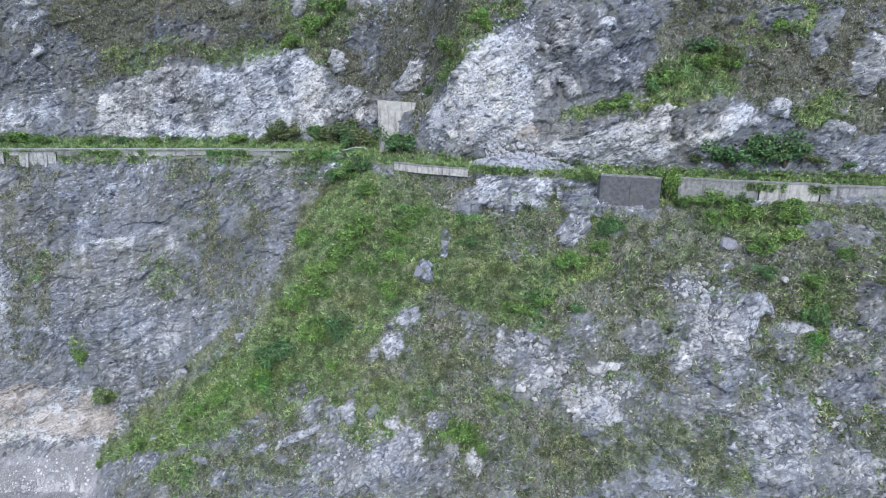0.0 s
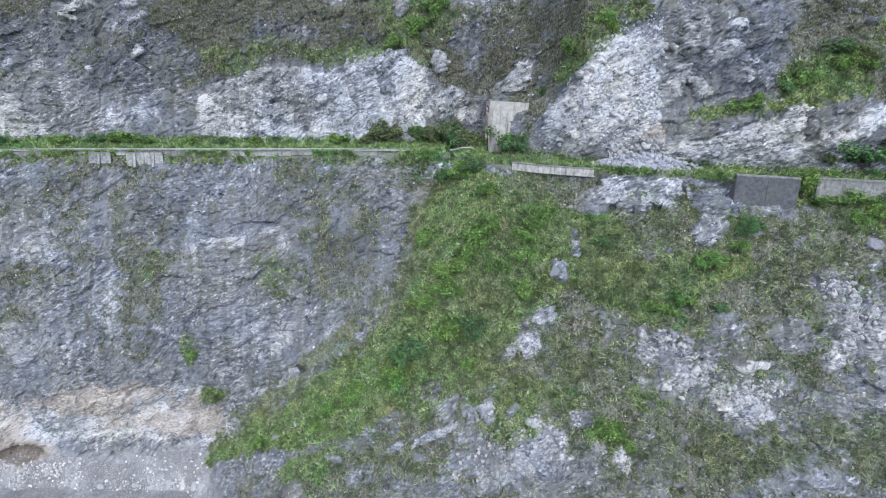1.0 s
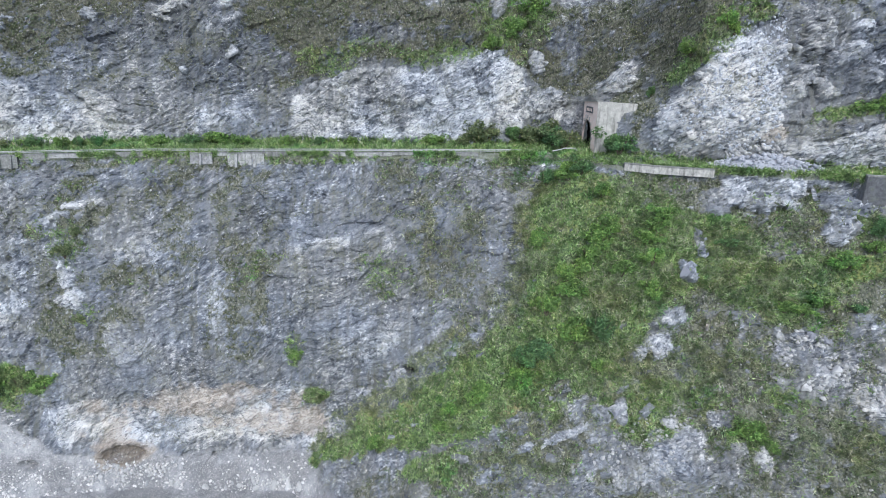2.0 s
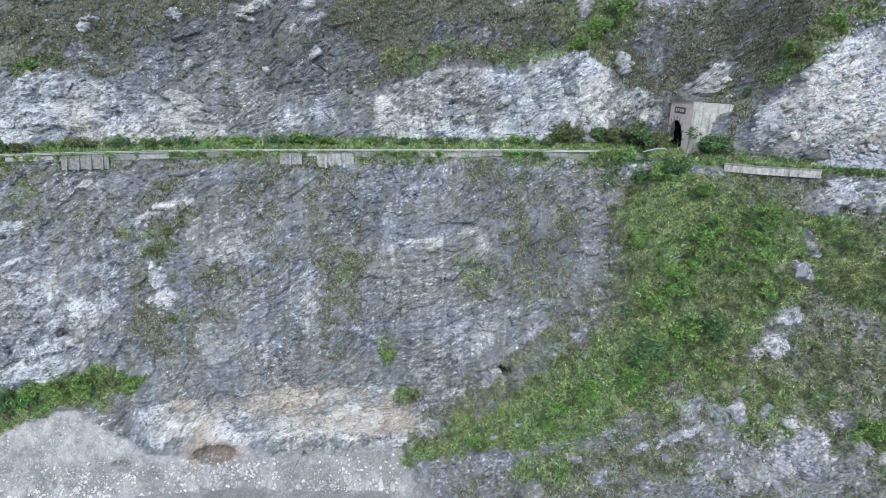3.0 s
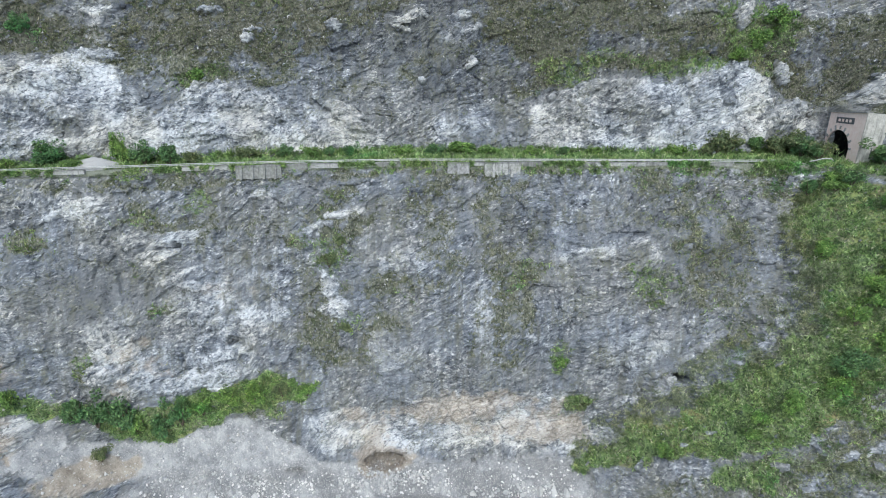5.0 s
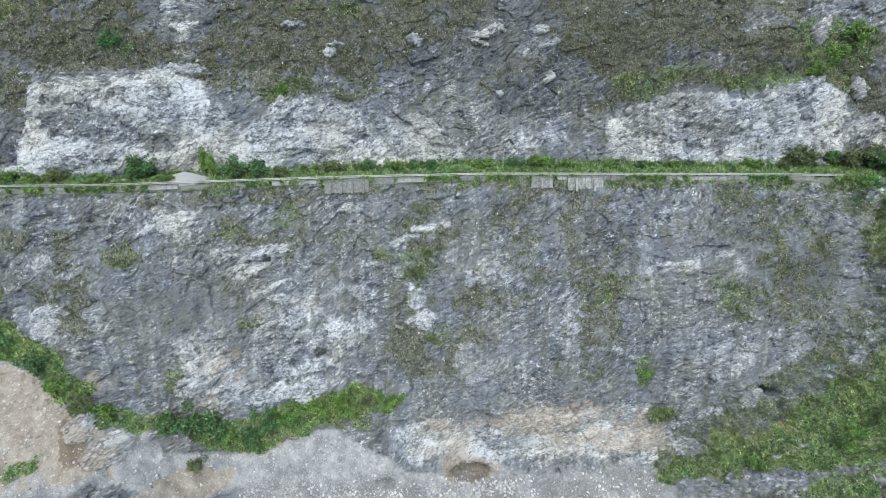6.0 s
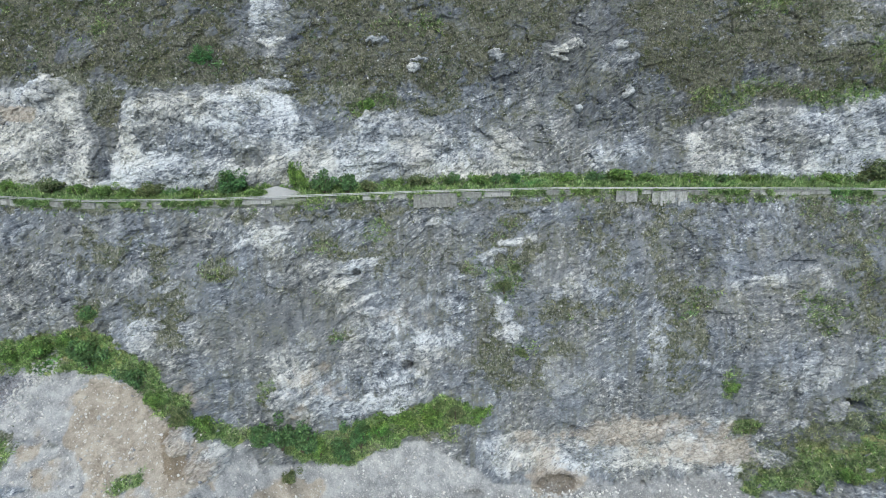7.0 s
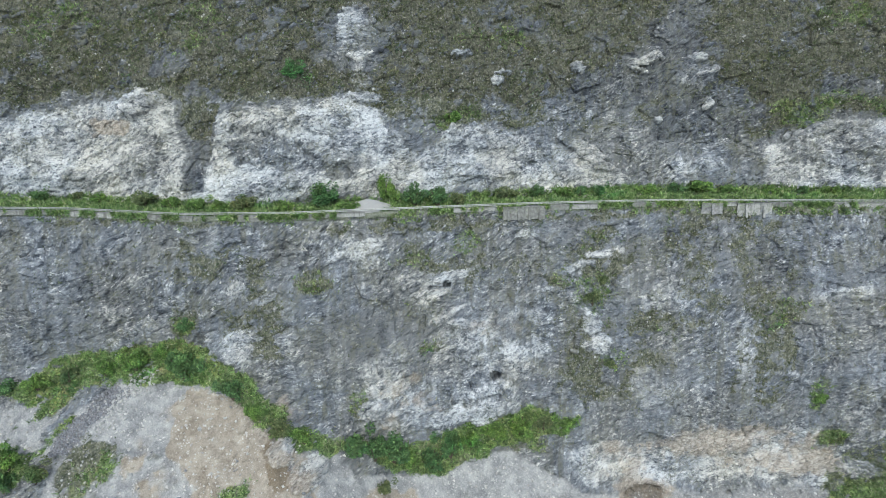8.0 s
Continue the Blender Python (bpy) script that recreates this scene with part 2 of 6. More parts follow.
TABLE = np.array(STATIONS)


def road_z(x):
    """The height of the old road."""
    return 61.3 + 2.6 * step(-40, 25, np.asarray(x, float))


def road_edge(x):
    return np.interp(x, TABLE[:, 0], TABLE[:, 8])


def road_inside(x):
    return np.interp(x, TABLE[:, 0], TABLE[:, 9])


def soft_min(a, b, k):
    t = np.clip(0.5 + 0.5 * (b - a) / k, 0, 1)
    return b * (1 - t) + a * t - k * t * (1 - t)


def front(x, z):
    """How far in the mountain's surface lies at x and height z."""
    zr = road_z(x)
    levels = [-8, -3, 3, 9, 15, 30, 48, zr, zr + 0.35, zr + 8.5, zr + 12, 90 + 0 * zr, 140 + 0 * zr]
    cols = [np.interp(x, TABLE[:, 0], TABLE[:, n + 1]) for n in range(13)]
    y = cols[0] + 0 * z
    for n in range(12):
        k = np.clip((z - levels[n]) / (levels[n + 1] - levels[n]), 0, 1)
        y = y + (cols[n + 1] - cols[n]) * k
    y = y + 0.72 * np.clip(z - 140, 0, None) - 40 * np.clip(-8 - z, 0, None)
    # the grown-over spur below the road
    late = step(10, 34, x)
    spur = 52.6 - 0.3186 * np.clip(x, -80, 120) + 0.786 * z + 0.6 * np.clip(z - 48, 0, None) * (1 - late) + 1.2 * np.clip(z - 57, 0, None) * late
    spur = spur + 1.6 * np.clip(-49 + 0.82 * (z - 15) - x, 0, None)
    spur = spur + 30 * np.clip(z - zr + 0.6, 0, None)
    y = soft_min(y, spur, 2.5)
    # the heap of slide debris at the other end
    heap = 92.8 + 1.45 * (z - 21) + 1.5 * np.clip(x + 197 - (27 - z) * 0.55, 0, None) + 2.2 * np.clip(z - 30, 0, None)
    heap = heap + 0.9 * np.clip(-246 - x, 0, None)
    return soft_min(y, heap, 1.5)


def depth(x, h):
    """The depth d of the smooth surface in slope coordinates."""
    lo, hi = np.full(np.shape(x), -200.0), np.full(np.shape(x), 420.0)
    for _ in range(34):
        mid = (lo + hi) / 2
        inside = mid * CT + h * ST > front(x, BASE + h * CT - mid * ST)
        lo, hi = np.where(inside, lo, mid), np.where(inside, mid, hi)
    return (lo + hi) / 2

# ---- what covers the mountainside: bare pale marble, grey schist, grass, dry brush, ochre stain, loose stone ----
COVER = {}


def net(coarse_low, low, high, coarse_high, gap, grow):
    """Even steps from low to high, widening outside."""
    mid = list(np.arange(low, high, gap))
    v, s = mid[-1], gap
    while v < coarse_high:
        s *= grow
        v += s
        mid.append(v)
    v, s, head = low, gap, []
    while v > coarse_low:
        s *= grow
        v -= s
        head.append(v)
    return np.array(head[::-1] + mid)


XS = net(-420, -262, 84, 175, 0.32, 1.12)
HS = net(-75, -57, 80, 190, 0.32, 1.12)
GX, GH = np.meshgrid(XS, HS)
GD = depth(GX, GH)
_, GY, GZ = to_world(GX, GH, GD)
WX = GX + 2.2 * fractal(GX / 7, GH / 7, 4, 5)
WH = GH + 2.2 * fractal(GX / 7, GH / 7, 4, 9)
RAG = fractal(GX / 3.0, GH / 3.0, 4, 30)
for kind in ("white", "green", "brush", "tan", "gravel", "dark", "wash", "rubble", "straw", "scree", "chute"):
    COVER[kind] = np.zeros(GX.shape)


def lay(kind, mask, much):
    if much < 0:
        COVER[kind] *= 1 - mask * -much
    else:
        COVER[kind] = np.maximum(COVER[kind], mask * much)


def blob(kind, x, h, rx, rh, much=0.8, turn=0.0):
    """A ragged oval patch of one cover round (x, h)."""
    c, s = math.cos(radians(turn)), math.sin(radians(turn))
    u, v = WX - x, WH - h
    q = np.hypot((u * c + v * s) / rx, (v * c - u * s) / rh) + 0.28 * RAG
    lay(kind, 1 - step(0.25, 1.3, q), much)


def area(kind, much, *corners, soft=1.6):
    """A ragged patch of one cover inside a ring of (x, h) corners."""
    p = np.array(corners, float)
    inside, far = np.zeros(GX.shape, bool), np.full(GX.shape, 1e9)
    box = (WX > p[:, 0].min() - 8) & (WX < p[:, 0].max() + 8) & (WH > p[:, 1].min() - 8) & (WH < p[:, 1].max() + 8)
    x, h = WX[box], WH[box]
    ins, dist = np.zeros(x.shape, bool), np.full(x.shape, 1e9)
    for a, b in zip(p, np.roll(p, -1, 0)):
        e = b - a
        k = np.clip(((x - a[0]) * e[0] + (h - a[1]) * e[1]) / (e @ e), 0, 1)
        dist = np.minimum(dist, np.hypot(x - a[0] - k * e[0], h - a[1] - k * e[1]))
        cross = (a[1] > h) != (b[1] > h)
        if abs(e[1]) > 1e-9:
            ins ^= cross & (x < e[0] * (h - a[1]) / e[1] + a[0])
    signed = np.where(ins, -dist, dist) + 1.3 * RAG[box]
    mask = np.zeros(GX.shape)
    mask[box] = 1 - step(-soft, soft, signed)
    lay(kind, mask, much)


# patches, largest first
area("brush", 0.75, (-272.9, 78.7), (-38.7, 82.9), (-53.2, 44.7), (-77.2, 43.9), (-96.2, 50.8), (-115.6, 43.9), (-143.8, 44.1), (-162.4, 41.9), (-187.7, 44.0), (-206.9, 41.9), (-215.2, 41.0), (-235.7, 45.0), (-259.8, 41.5))
area("brush", 0.7, (-176.8, 65.2), (8.3, 53.8), (6.6, 41.4), (2.0, 37.4), (-1.9, 29.8), (-4.8, 41.1), (-12.7, 34.4), (-23.3, 37.4), (-33.4, 45.2), (-53.7, 43.2), (-67.9, 44.4), (-79.8, 37.5), (-98.6, 36.3), (-114.5, 38.9), (-136.7, 39.0), (-153.2, 39.5), (-164.6, 38.9), (-173.6, 41.0))
area("brush", 0.75, (21.5, 28.0), (30.8, 25.4), (43.2, 28.5), (50.0, 24.4), (57.4, 19.6), (72.1, 17.6), (76.6, 43.3), (17.9, 48.9), (17.7, 38.2), (27.2, 32.6))
area("brush", 0.6, (14.7, 42.4), (4.7, 37.1), (-0.4, 30.0), (-5.1, 20.8), (-10.0, 31.1), (-2.8, 41.7), (-0.4, 51.3), (14.9, 48.0))
blob("brush", -114.2, 50.8, 26.3, 8.3, -0.75, turn=20)
blob("brush", -103.8, 62.6, 18.2, 7.0, -0.6, turn=60)
blob("brush", -103.5, 40.1, 21.5, 9.4, -0.5, turn=20)
blob("brush", -96.1, 42.6, 10.6, 8.0, -0.5)
blob("green", -28.5, 47.2, 7.6, 6.4, 0.5, turn=30)
blob("green", -44.2, 44.4, 16.7, 2.8, 0.8)
blob("green", -70.0, 44.1, 7.9, 3.3, 0.55)
blob("green", 38.8, 27.8, 11.5, 5.7, 0.7, turn=20)
blob("green", 29.0, 25.1, 10.8, 2.2, 0.65, turn=15)
blob("green", 56.3, 37.9, 9.5, 4.7, 0.6, turn=10)
blob("green", 61.5, 22.3, 8.3, 3.7, 0.5)
blob("green", 4.7, 39.1, 4.1, 9.2, 0.7, turn=-35)
blob("green", 10.7, 42.6, 5.1, 4.1, 0.6)
blob("green", -29.7, 52.7, 10.4, 8.7, 0.82)
blob("green", -59.7, 68.6, 11.1, 4.9, 0.6)
blob("green", -69.5, 46.4, 15.1, 3.6, 0.55)
blob("brush", -156.3, 40.2, 10.5, 3.5, 0.6, turn=15)
blob("green", -156.3, 40.2, 10.5, 3.5, 0.49, turn=15)
blob("green", -248.1, 62.0, 15.6, 7.8, 0.35)
blob("green", -212.4, 57.8, 13.8, 10.0, 0.4)
blob("green", -192.6, 49.4, 5.0, 3.8, 0.45)
blob("green", -147.6, 62.4, 16.4, 5.5, 0.3)
area("white", 0.85, (-262.6, 39.0), (-252.0, 40.9), (-240.2, 40.8), (-234.3, 45.5), (-225.9, 44.5), (-217.9, 41.1), (-215.4, 36.2), (-206.9, 40.7), (-197.4, 39.7), (-187.7, 42.7), (-182.8, 45.5), (-172.8, 45.5), (-171.4, 36.9), (-165.0, 33.1), (-153.2, 38.9), (-136.9, 38.2), (-131.3, 33.6), (-121.4, 31.2), (-114.4, 25.8), (-157.1, 23.8), (-197.3, 20.1), (-260.4, 21.7))
blob("white", -192.4, 31.0, 13.8, 4.5, -0.55, turn=-8)
blob("white", -215.5, 33.7, 3.7, 6.2, -0.4, turn=30)
area("white", 0.55, (-184.9, 64.9), (-177.2, 65.7), (-174.8, 48.0), (-172.8, 42.8), (-182.8, 44.9), (-180.5, 53.0))
area("white", 0.6, (-78.3, 34.3), (-74.3, 38.4), (-64.2, 41.6), (-53.1, 42.0), (-52.7, 25.8), (-74.8, 25.9))
area("white", 0.7, (-81.2, 35.2), (-68.7, 41.4), (-55.0, 40.3), (-46.8, 41.1), (-35.0, 45.5), (-28.5, 43.4), (-24.7, 37.0), (-18.3, 35.6), (-11.1, 29.5), (-12.2, 26.5), (-23.5, 30.8), (-28.9, 26.6), (-39.4, 24.7), (-59.1, 25.5), (-79.2, 25.1))
blob("white", -95.8, 29.9, 14.6, 4.6, 0.5)
blob("white", -51.1, 31.2, 9.1, 3.9, -0.4, turn=-20)
area("white", 1, (-2.1, 28.0), (1.7, 32.0), (5.2, 36.6), (11.8, 39.1), (16.2, 38.3), (16.7, 31.3), (15.8, 24.4), (17.4, 18.2), (11.0, 18.6), (1.7, 17.7), (-3.3, 21.6))
blob("white", 21.5, 38.9, 6.0, 5.0, 0.65)
blob("dark", 22.5, 31.9, 9.0, 7.0, 0.6)
blob("dark", 27.2, 37.5, 5.9, 5.9, 0.5)
blob("white", -5.9, 37.3, 3.6, 5.4, 0.7, turn=-20)
area("white", 0.85, (16.9, 19.4), (21.7, 20.1), (27.2, 21.0), (32.6, 21.9), (36.1, 24.6), (39.8, 19.7), (43.1, 20.9), (50.9, 24.3), (51.9, 21.1), (43.3, 18.2), (38.2, 17.0), (29.4, 15.5), (18.0, 15.4))
blob("tan", 14.9, 20.0, 4.1, 1.5, 0.6, turn=20)
blob("white", 68.7, 26.8, 3.7, 5.5, 0.5)
blob("white", 67.1, 38.5, 5.6, 3.7, 0.4)
blob("dark", 61.5, 34.8, 2.8, 5.6, 0.5)
blob("tan", -16.7, 32.2, 5.2, 3.2, 0.4)
blob("dark", -70.1, 29.6, 7.9, 3.9, 0.35)
blob("white", -158.0, 0.9, 9.1, 8.5, 0.6, turn=20)
blob("white", -141.3, -16.1, 10.0, 6.9, 0.65, turn=20)
blob("white", -152.6, -26.1, 13.7, 4.7, 0.6, turn=15)
blob("white", -202.3, -11.0, 11.8, 4.7, 0.5)
blob("white", -176.7, 11.1, 8.4, 3.6, 0.55, turn=30)
blob("white", -125.2, -6.6, 3.2, 3.5, 0.5)
blob("white", -67.7, 1.1, 6.1, 1.7, 0.5, turn=15)
blob("white", -122.7, 9.0, 7.5, 2.3, 0.5, turn=20)
blob("white", -107.8, -2.2, 7.4, 7.4, 0.4)
blob("white", -203.9, 1.5, 8.2, 4.7, 0.35)
blob("white", -109.4, -8.6, 7.2, 6.0, 0.35)
blob("white", -55.8, 1.2, 4.7, 3.1, 0.3)
blob("white", -86.5, -23.8, 8.4, 3.6, 0.35)
blob("white", -58.7, -18.5, 14.0, 7.0, 0.4, turn=20)
blob("white", -91.0, -11.7, 10.7, 14.3, 0.3)
blob("white", -114.4, -22.1, 7.3, 6.1, 0.35, turn=60)
blob("white", -129.2, 9.5, 11.0, 3.2, 0.3, turn=15)
blob("dark", -47.7, 1.2, 13.0, 15.3, 0.6)
blob("dark", -105.0, 14.6, 14.8, 4.9, 0.5)
blob("dark", -23.0, -3.0, 4.1, 12.3, 0.4, turn=-25)
blob("dark", -175.2, -8.4, 7.0, 9.3, 0.5)
blob("dark", -177.7, -8.0, 7.1, 10.7, 0.4)
blob("dark", -242.6, -4.7, 17.3, 7.4, 0.35)
blob("dark", -87.8, -3.7, 3.0, 19.2, 0.3)
blob("dark", -63.4, 13.6, 1.7, 7.3, 0.4)
blob("dark", -176.6, -9.0, 8.5, 10.9, 0.5)
area("tan", 0.55, (-123.4, -33.6), (-101.2, -30.3), (-91.3, -27.1), (-74.3, -30.1), (-73.1, -40.4), (-84.2, -41.1), (-96.5, -39.8), (-116.1, -36.8))
blob("tan", -91.4, -30.3, 7.3, 1.5, 0.7, turn=-8)
blob("tan", -74.3, -36.6, 1.7, 3.7, 0.6)
blob("white", -85.4, -40.2, 13.5, 1.7, 0.6, turn=-2)
blob("white", -103.9, -37.4, 18.5, 3.1, 0.5)
blob("white", -126.8, -38.9, 4.9, 4.3, 0.6)
blob("tan", -126.9, -37.2, 6.1, 3.7, 0.35)
blob("tan", -113.8, -44.2, 6.1, 3.0, 0.8)
blob("tan", -171.0, -29.3, 3.6, 2.9, 0.5)
blob("white", -166.1, -25.6, 7.2, 3.6, 0.5)
blob("white", -140.2, -16.1, 7.3, 7.3, 0.6, turn=20)
blob("brush", -125.2, 0.3, 6.7, 11.7, 0.6)
blob("green", -125.2, 0.3, 6.7, 11.7, 0.49)
blob("brush", -122.7, -14.6, 6.7, 3.7, 0.6)
blob("green", -122.7, -14.6, 6.7, 3.7, 0.46)
blob("brush", -108.1, 14.1, 3.0, 10.2, 0.6)
blob("green", -108.1, 14.1, 3.0, 10.2, 0.32)
blob("brush", -107.9, -9.5, 4.3, 3.7, 0.6)
blob("green", -107.9, -9.5, 4.3, 3.7, 0.32)
blob("brush", -76.2, -21.9, 3.0, 3.9, 0.6)
blob("green", -76.2, -21.9, 3.0, 3.9, 0.66)
blob("brush", -71.4, -31.1, 4.4, 3.0, 0.6)
blob("green", -71.4, -31.1, 4.4, 3.0, 0.56)
blob("brush", -59.2, -5.5, 6.5, 7.4, 0.6, turn=20)
blob("green", -59.2, -5.5, 6.5, 7.4, 0.42, turn=20)
blob("brush", -83.5, -4.5, 7.5, 4.7, 0.6, turn=20)
blob("green", -83.5, -4.5, 7.5, 4.7, 0.35, turn=20)
blob("brush", -161.8, -11.9, 4.6, 3.7, 0.6)
blob("green", -161.8, -11.9, 4.6, 3.7, 0.32)
blob("brush", -214.3, -6.3, 3.6, 3.2, 0.6)
blob("green", -214.3, -6.3, 3.6, 3.2, 0.49)
blob("brush", -178.6, -22.8, 3.3, 6.5, 0.6)
blob("green", -178.6, -22.8, 3.3, 6.5, 0.35)
blob("brush", -122.7, 13.4, 6.8, 3.0, 0.6)
blob("green", -122.7, 13.4, 6.8, 3.0, 0.35)
blob("green", -156.9, 11.6, 6.4, 2.3, 0.47)
blob("green", -152.6, 13.5, 4.2, 2.3, 0.62)
blob("green", -166.2, -2.6, 3.7, 3.7, 0.47)
blob("brush", -126.4, -12.1, 10.1, 15.1, 0.62)
blob("brush", -105.4, -5.8, 13.3, 10.0, 0.52)
blob("brush", -206.5, -0.9, 19.0, 14.3, 0.47)
blob("brush", -149.9, 8.8, 24.8, 10.0, 0.47)
blob("brush", -207.4, -2.3, 15.5, 8.4, 0.5)
blob("brush", -80.4, 5.0, 9.7, 13.0, 0.42)
blob("brush", -56.7, -4.5, 9.5, 9.5, 0.47)
area("brush", 0.7, (-255.4, 17.7), (-205.1, 15.6), (-169.5, 16.8), (-144.6, 18.3), (-57.9, 20.1), (-58.5, 18.0), (-118.7, 17.6), (-144.6, 15.8), (-169.5, 13.8), (-205.1, 14.1), (-255.4, 16.0))
area("brush", 0.7, (-166.6, 18.4), (-132.9, 17.2), (-109.1, 19.4), (-84.4, 20.7), (-17.2, 20.8), (-18.5, 17.9), (-84.3, 18.5), (-115.0, 17.4), (-138.8, 15.3), (-166.4, 16.6))
area("brush", 0.8, (-64.5, -46.8), (-44.7, -35.3), (-35.6, -29.2), (-21.8, -19.3), (-18.5, -3.9), (-16.1, 12.4), (-9.2, 15.5), (4.8, 12.6), (21.4, 11.0), (33.5, 4.7), (47.1, 7.4), (67.8, 6.1), (65.4, -15.2), (60.7, -33.3), (-60.5, -47.6))
area("green", 0.95, (-73.3, -44.8), (-62.0, -35.3), (-48.4, -26.6), (-38.0, -19.2), (-29.1, -10.6), (-27.5, -2.1), (-27.3, 7.1), (-23.2, 14.5), (-16.8, 18.2), (-9.0, 11.4), (-1.4, 3.1), (-1.3, -5.7), (-9.0, -11.4), (-13.8, -17.1), (-21.6, -21.1), (-30.5, -27.1), (-37.4, -32.1), (-52.4, -37.3))
area("green", 0.75, (-16.8, 17.6), (-6.9, 11.9), (7.6, 4.1), (9.1, -2.8), (20.3, 1.0), (26.9, 0.1), (26.6, -3.5), (17.7, -8.9), (7.0, -12.8), (-2.3, -7.5), (-8.5, 1.1))
blob("green", 16.5, -7.2, 7.3, 2.9, 0.95, turn=20)
blob("green", 49.2, 4.5, 14.2, 4.1, 0.8)
blob("green", 39.0, 8.5, 4.7, 3.7, 0.75)
blob("green", 53.0, -10.4, 2.9, 6.5, 0.7)
blob("green", 3.2, -29.4, 4.4, 3.2, 0.8)
blob("green", -18.6, -20.5, 4.8, 3.8, 0.7)
blob("green", 51.2, -21.8, 3.1, 2.3, 0.65)
blob("green", -7.8, -23.9, 8.3, 3.7, 0.5)
blob("green", 10.2, -22.8, 7.9, 2.6, 0.5)
blob("green", -45.4, -38.1, 11.7, 2.4, 0.5, turn=20)
blob("green", 25.2, 5.8, 3.8, 5.7, 0.5)
blob("green", 39.7, -31.3, 3.1, 3.1, 0.5)
area("brush", 0.3, (-30.0, -42.6), (-21.2, -28.2), (-7.7, -27.3), (18.2, -28.6), (29.9, -36.4))
blob("brush", 15.5, -17.6, 9.7, 5.3, -0.6)
blob("brush", 39.1, -11.7, 7.6, 10.9, -0.6, turn=-15)
blob("brush", -7.5, -35.5, 12.5, 5.3, -0.7)
blob("brush", 48.8, -29.1, 12.3, 6.1, -0.6)
blob("brush", 23.2, -25.2, 6.7, 4.2, -0.5)
blob("white", 12.3, 9.7, 10.1, 4.1, 0.55, turn=8)
blob("white", -8.9, -15.6, 3.8, 1.9, 0.45)
blob("white", 15.4, -19.6, 3.5, 2.6, 0.6)
blob("white", 22.8, -25.2, 5.1, 3.0, 0.55)
blob("white", 36.6, -14.2, 2.0, 5.0, 0.55, turn=-30)
blob("white", 43.1, -9.9, 2.8, 5.0, 0.45, turn=-20)
blob("white", -7.6, -32.3, 3.6, 5.4, 0.55)
blob("white", -16.7, -37.2, 5.5, 3.6, 0.5, turn=30)
blob("white", 33.1, -18.3, 5.0, 1.3, 0.4, turn=20)
blob("white", 4.0, -32.9, 3.5, 2.6, 0.4)
blob("white", -24.9, -32.0, 5.7, 2.1, 0.45, turn=25)
blob("white", -45.2, -19.5, 4.5, 1.8, 0.4, turn=25)
blob("dark", 25.9, 9.8, 4.9, 2.9, 0.5)
blob("dark", 8.6, 5.6, 6.0, 2.0, 0.5)
blob("dark", 51.2, -26.1, 9.2, 4.6, 0.4)
blob("dark", -3.3, -2.8, 1.2, 2.0, 0.6)
blob("tan", 33.2, -17.5, 5.0, 3.4, 0.35, turn=30)
area("green", 1, (-257.2, -21.2), (-243.6, -15.8), (-228.5, -10.7), (-213.9, -9.1), (-203.0, -16.3), (-192.5, -25.6), (-185.6, -29.3), (-179.9, -31.6), (-169.5, -33.8), (-162.1, -31.3), (-150.6, -29.7), (-139.1, -25.9), (-128.9, -28.4), (-131.4, -31.7), (-148.1, -34.6), (-158.3, -39.6), (-169.1, -38.3), (-180.6, -33.6), (-187.1, -31.2), (-197.1, -25.5), (-205.5, -19.9), (-218.0, -18.4), (-232.9, -17.9), (-245.8, -21.6))
blob("brush", -196.6, -8.8, 4.8, 7.2, 0.6)
area("gravel", 1, (-230.2, -20.0), (-219.1, -19.0), (-206.0, -20.5), (-197.9, -27.0), (-193.5, -31.7), (-183.6, -38.1), (-189.3, -42.1), (-226.7, -42.2), (-212.5, -36.3), (-212.8, -31.8), (-235.8, -30.9))
area("gravel", 0.9, (-259.0, -26.6), (-242.9, -20.1), (-236.9, -20.1), (-241.9, -30.0), (-251.2, -34.6))
blob("tan", -198.3, -30.8, 12.5, 12.5, 0.95)
blob("tan", -210.0, -25.6, 10.6, 7.0, 0.6, turn=20)
blob("tan", -213.9, -35.4, 6.7, 4.4, 0.5)
blob("tan", -221.0, -30.9, 6.8, 5.7, 0.45, turn=30)
blob("tan", -190.9, -33.5, 5.6, 6.7, 0.5, turn=-40)
blob("white", -213.6, -21.0, 8.4, 3.1, 0.5)
blob("green", -244.7, -33.7, 5.6, 5.6, 0.7)
blob("brush", -230.0, -34.1, 9.0, 5.6, 1, turn=40)
blob("green", -228.3, -35.4, 6.7, 4.4, 0.4, turn=40)
area("gravel", 0.8, (-237.0, -30.9), (-213.1, -30.9), (-210.9, -38.0), (-237.4, -39.8))
blob("green", -199.1, -37.1, 5.5, 2.4, 0.6, turn=20)
blob("green", -240.0, -21.1, 9.6, 1.9, 0.6, turn=35)
blob("white", -185.0, -34.0, 4.5, 2.5, 0.55)
area("green", 0.2, (-16.7, 16.4), (4.8, 12.6), (21.3, 10.0), (33.2, 3.7), (47.1, 7.4), (67.8, 6.1), (64.1, -15.3), (58.7, -24.1), (41.7, -20.9), (31.3, -13.6), (19.1, -14.0), (1.5, -18.2), (-7.7, -25.6), (-21.3, -26.5), (-35.0, -34.5))
blob("green", -13.4, -26.0, 18.6, 5.6, 0.45)
blob("green", 18.1, -31.7, 13.4, 4.2, 0.4)
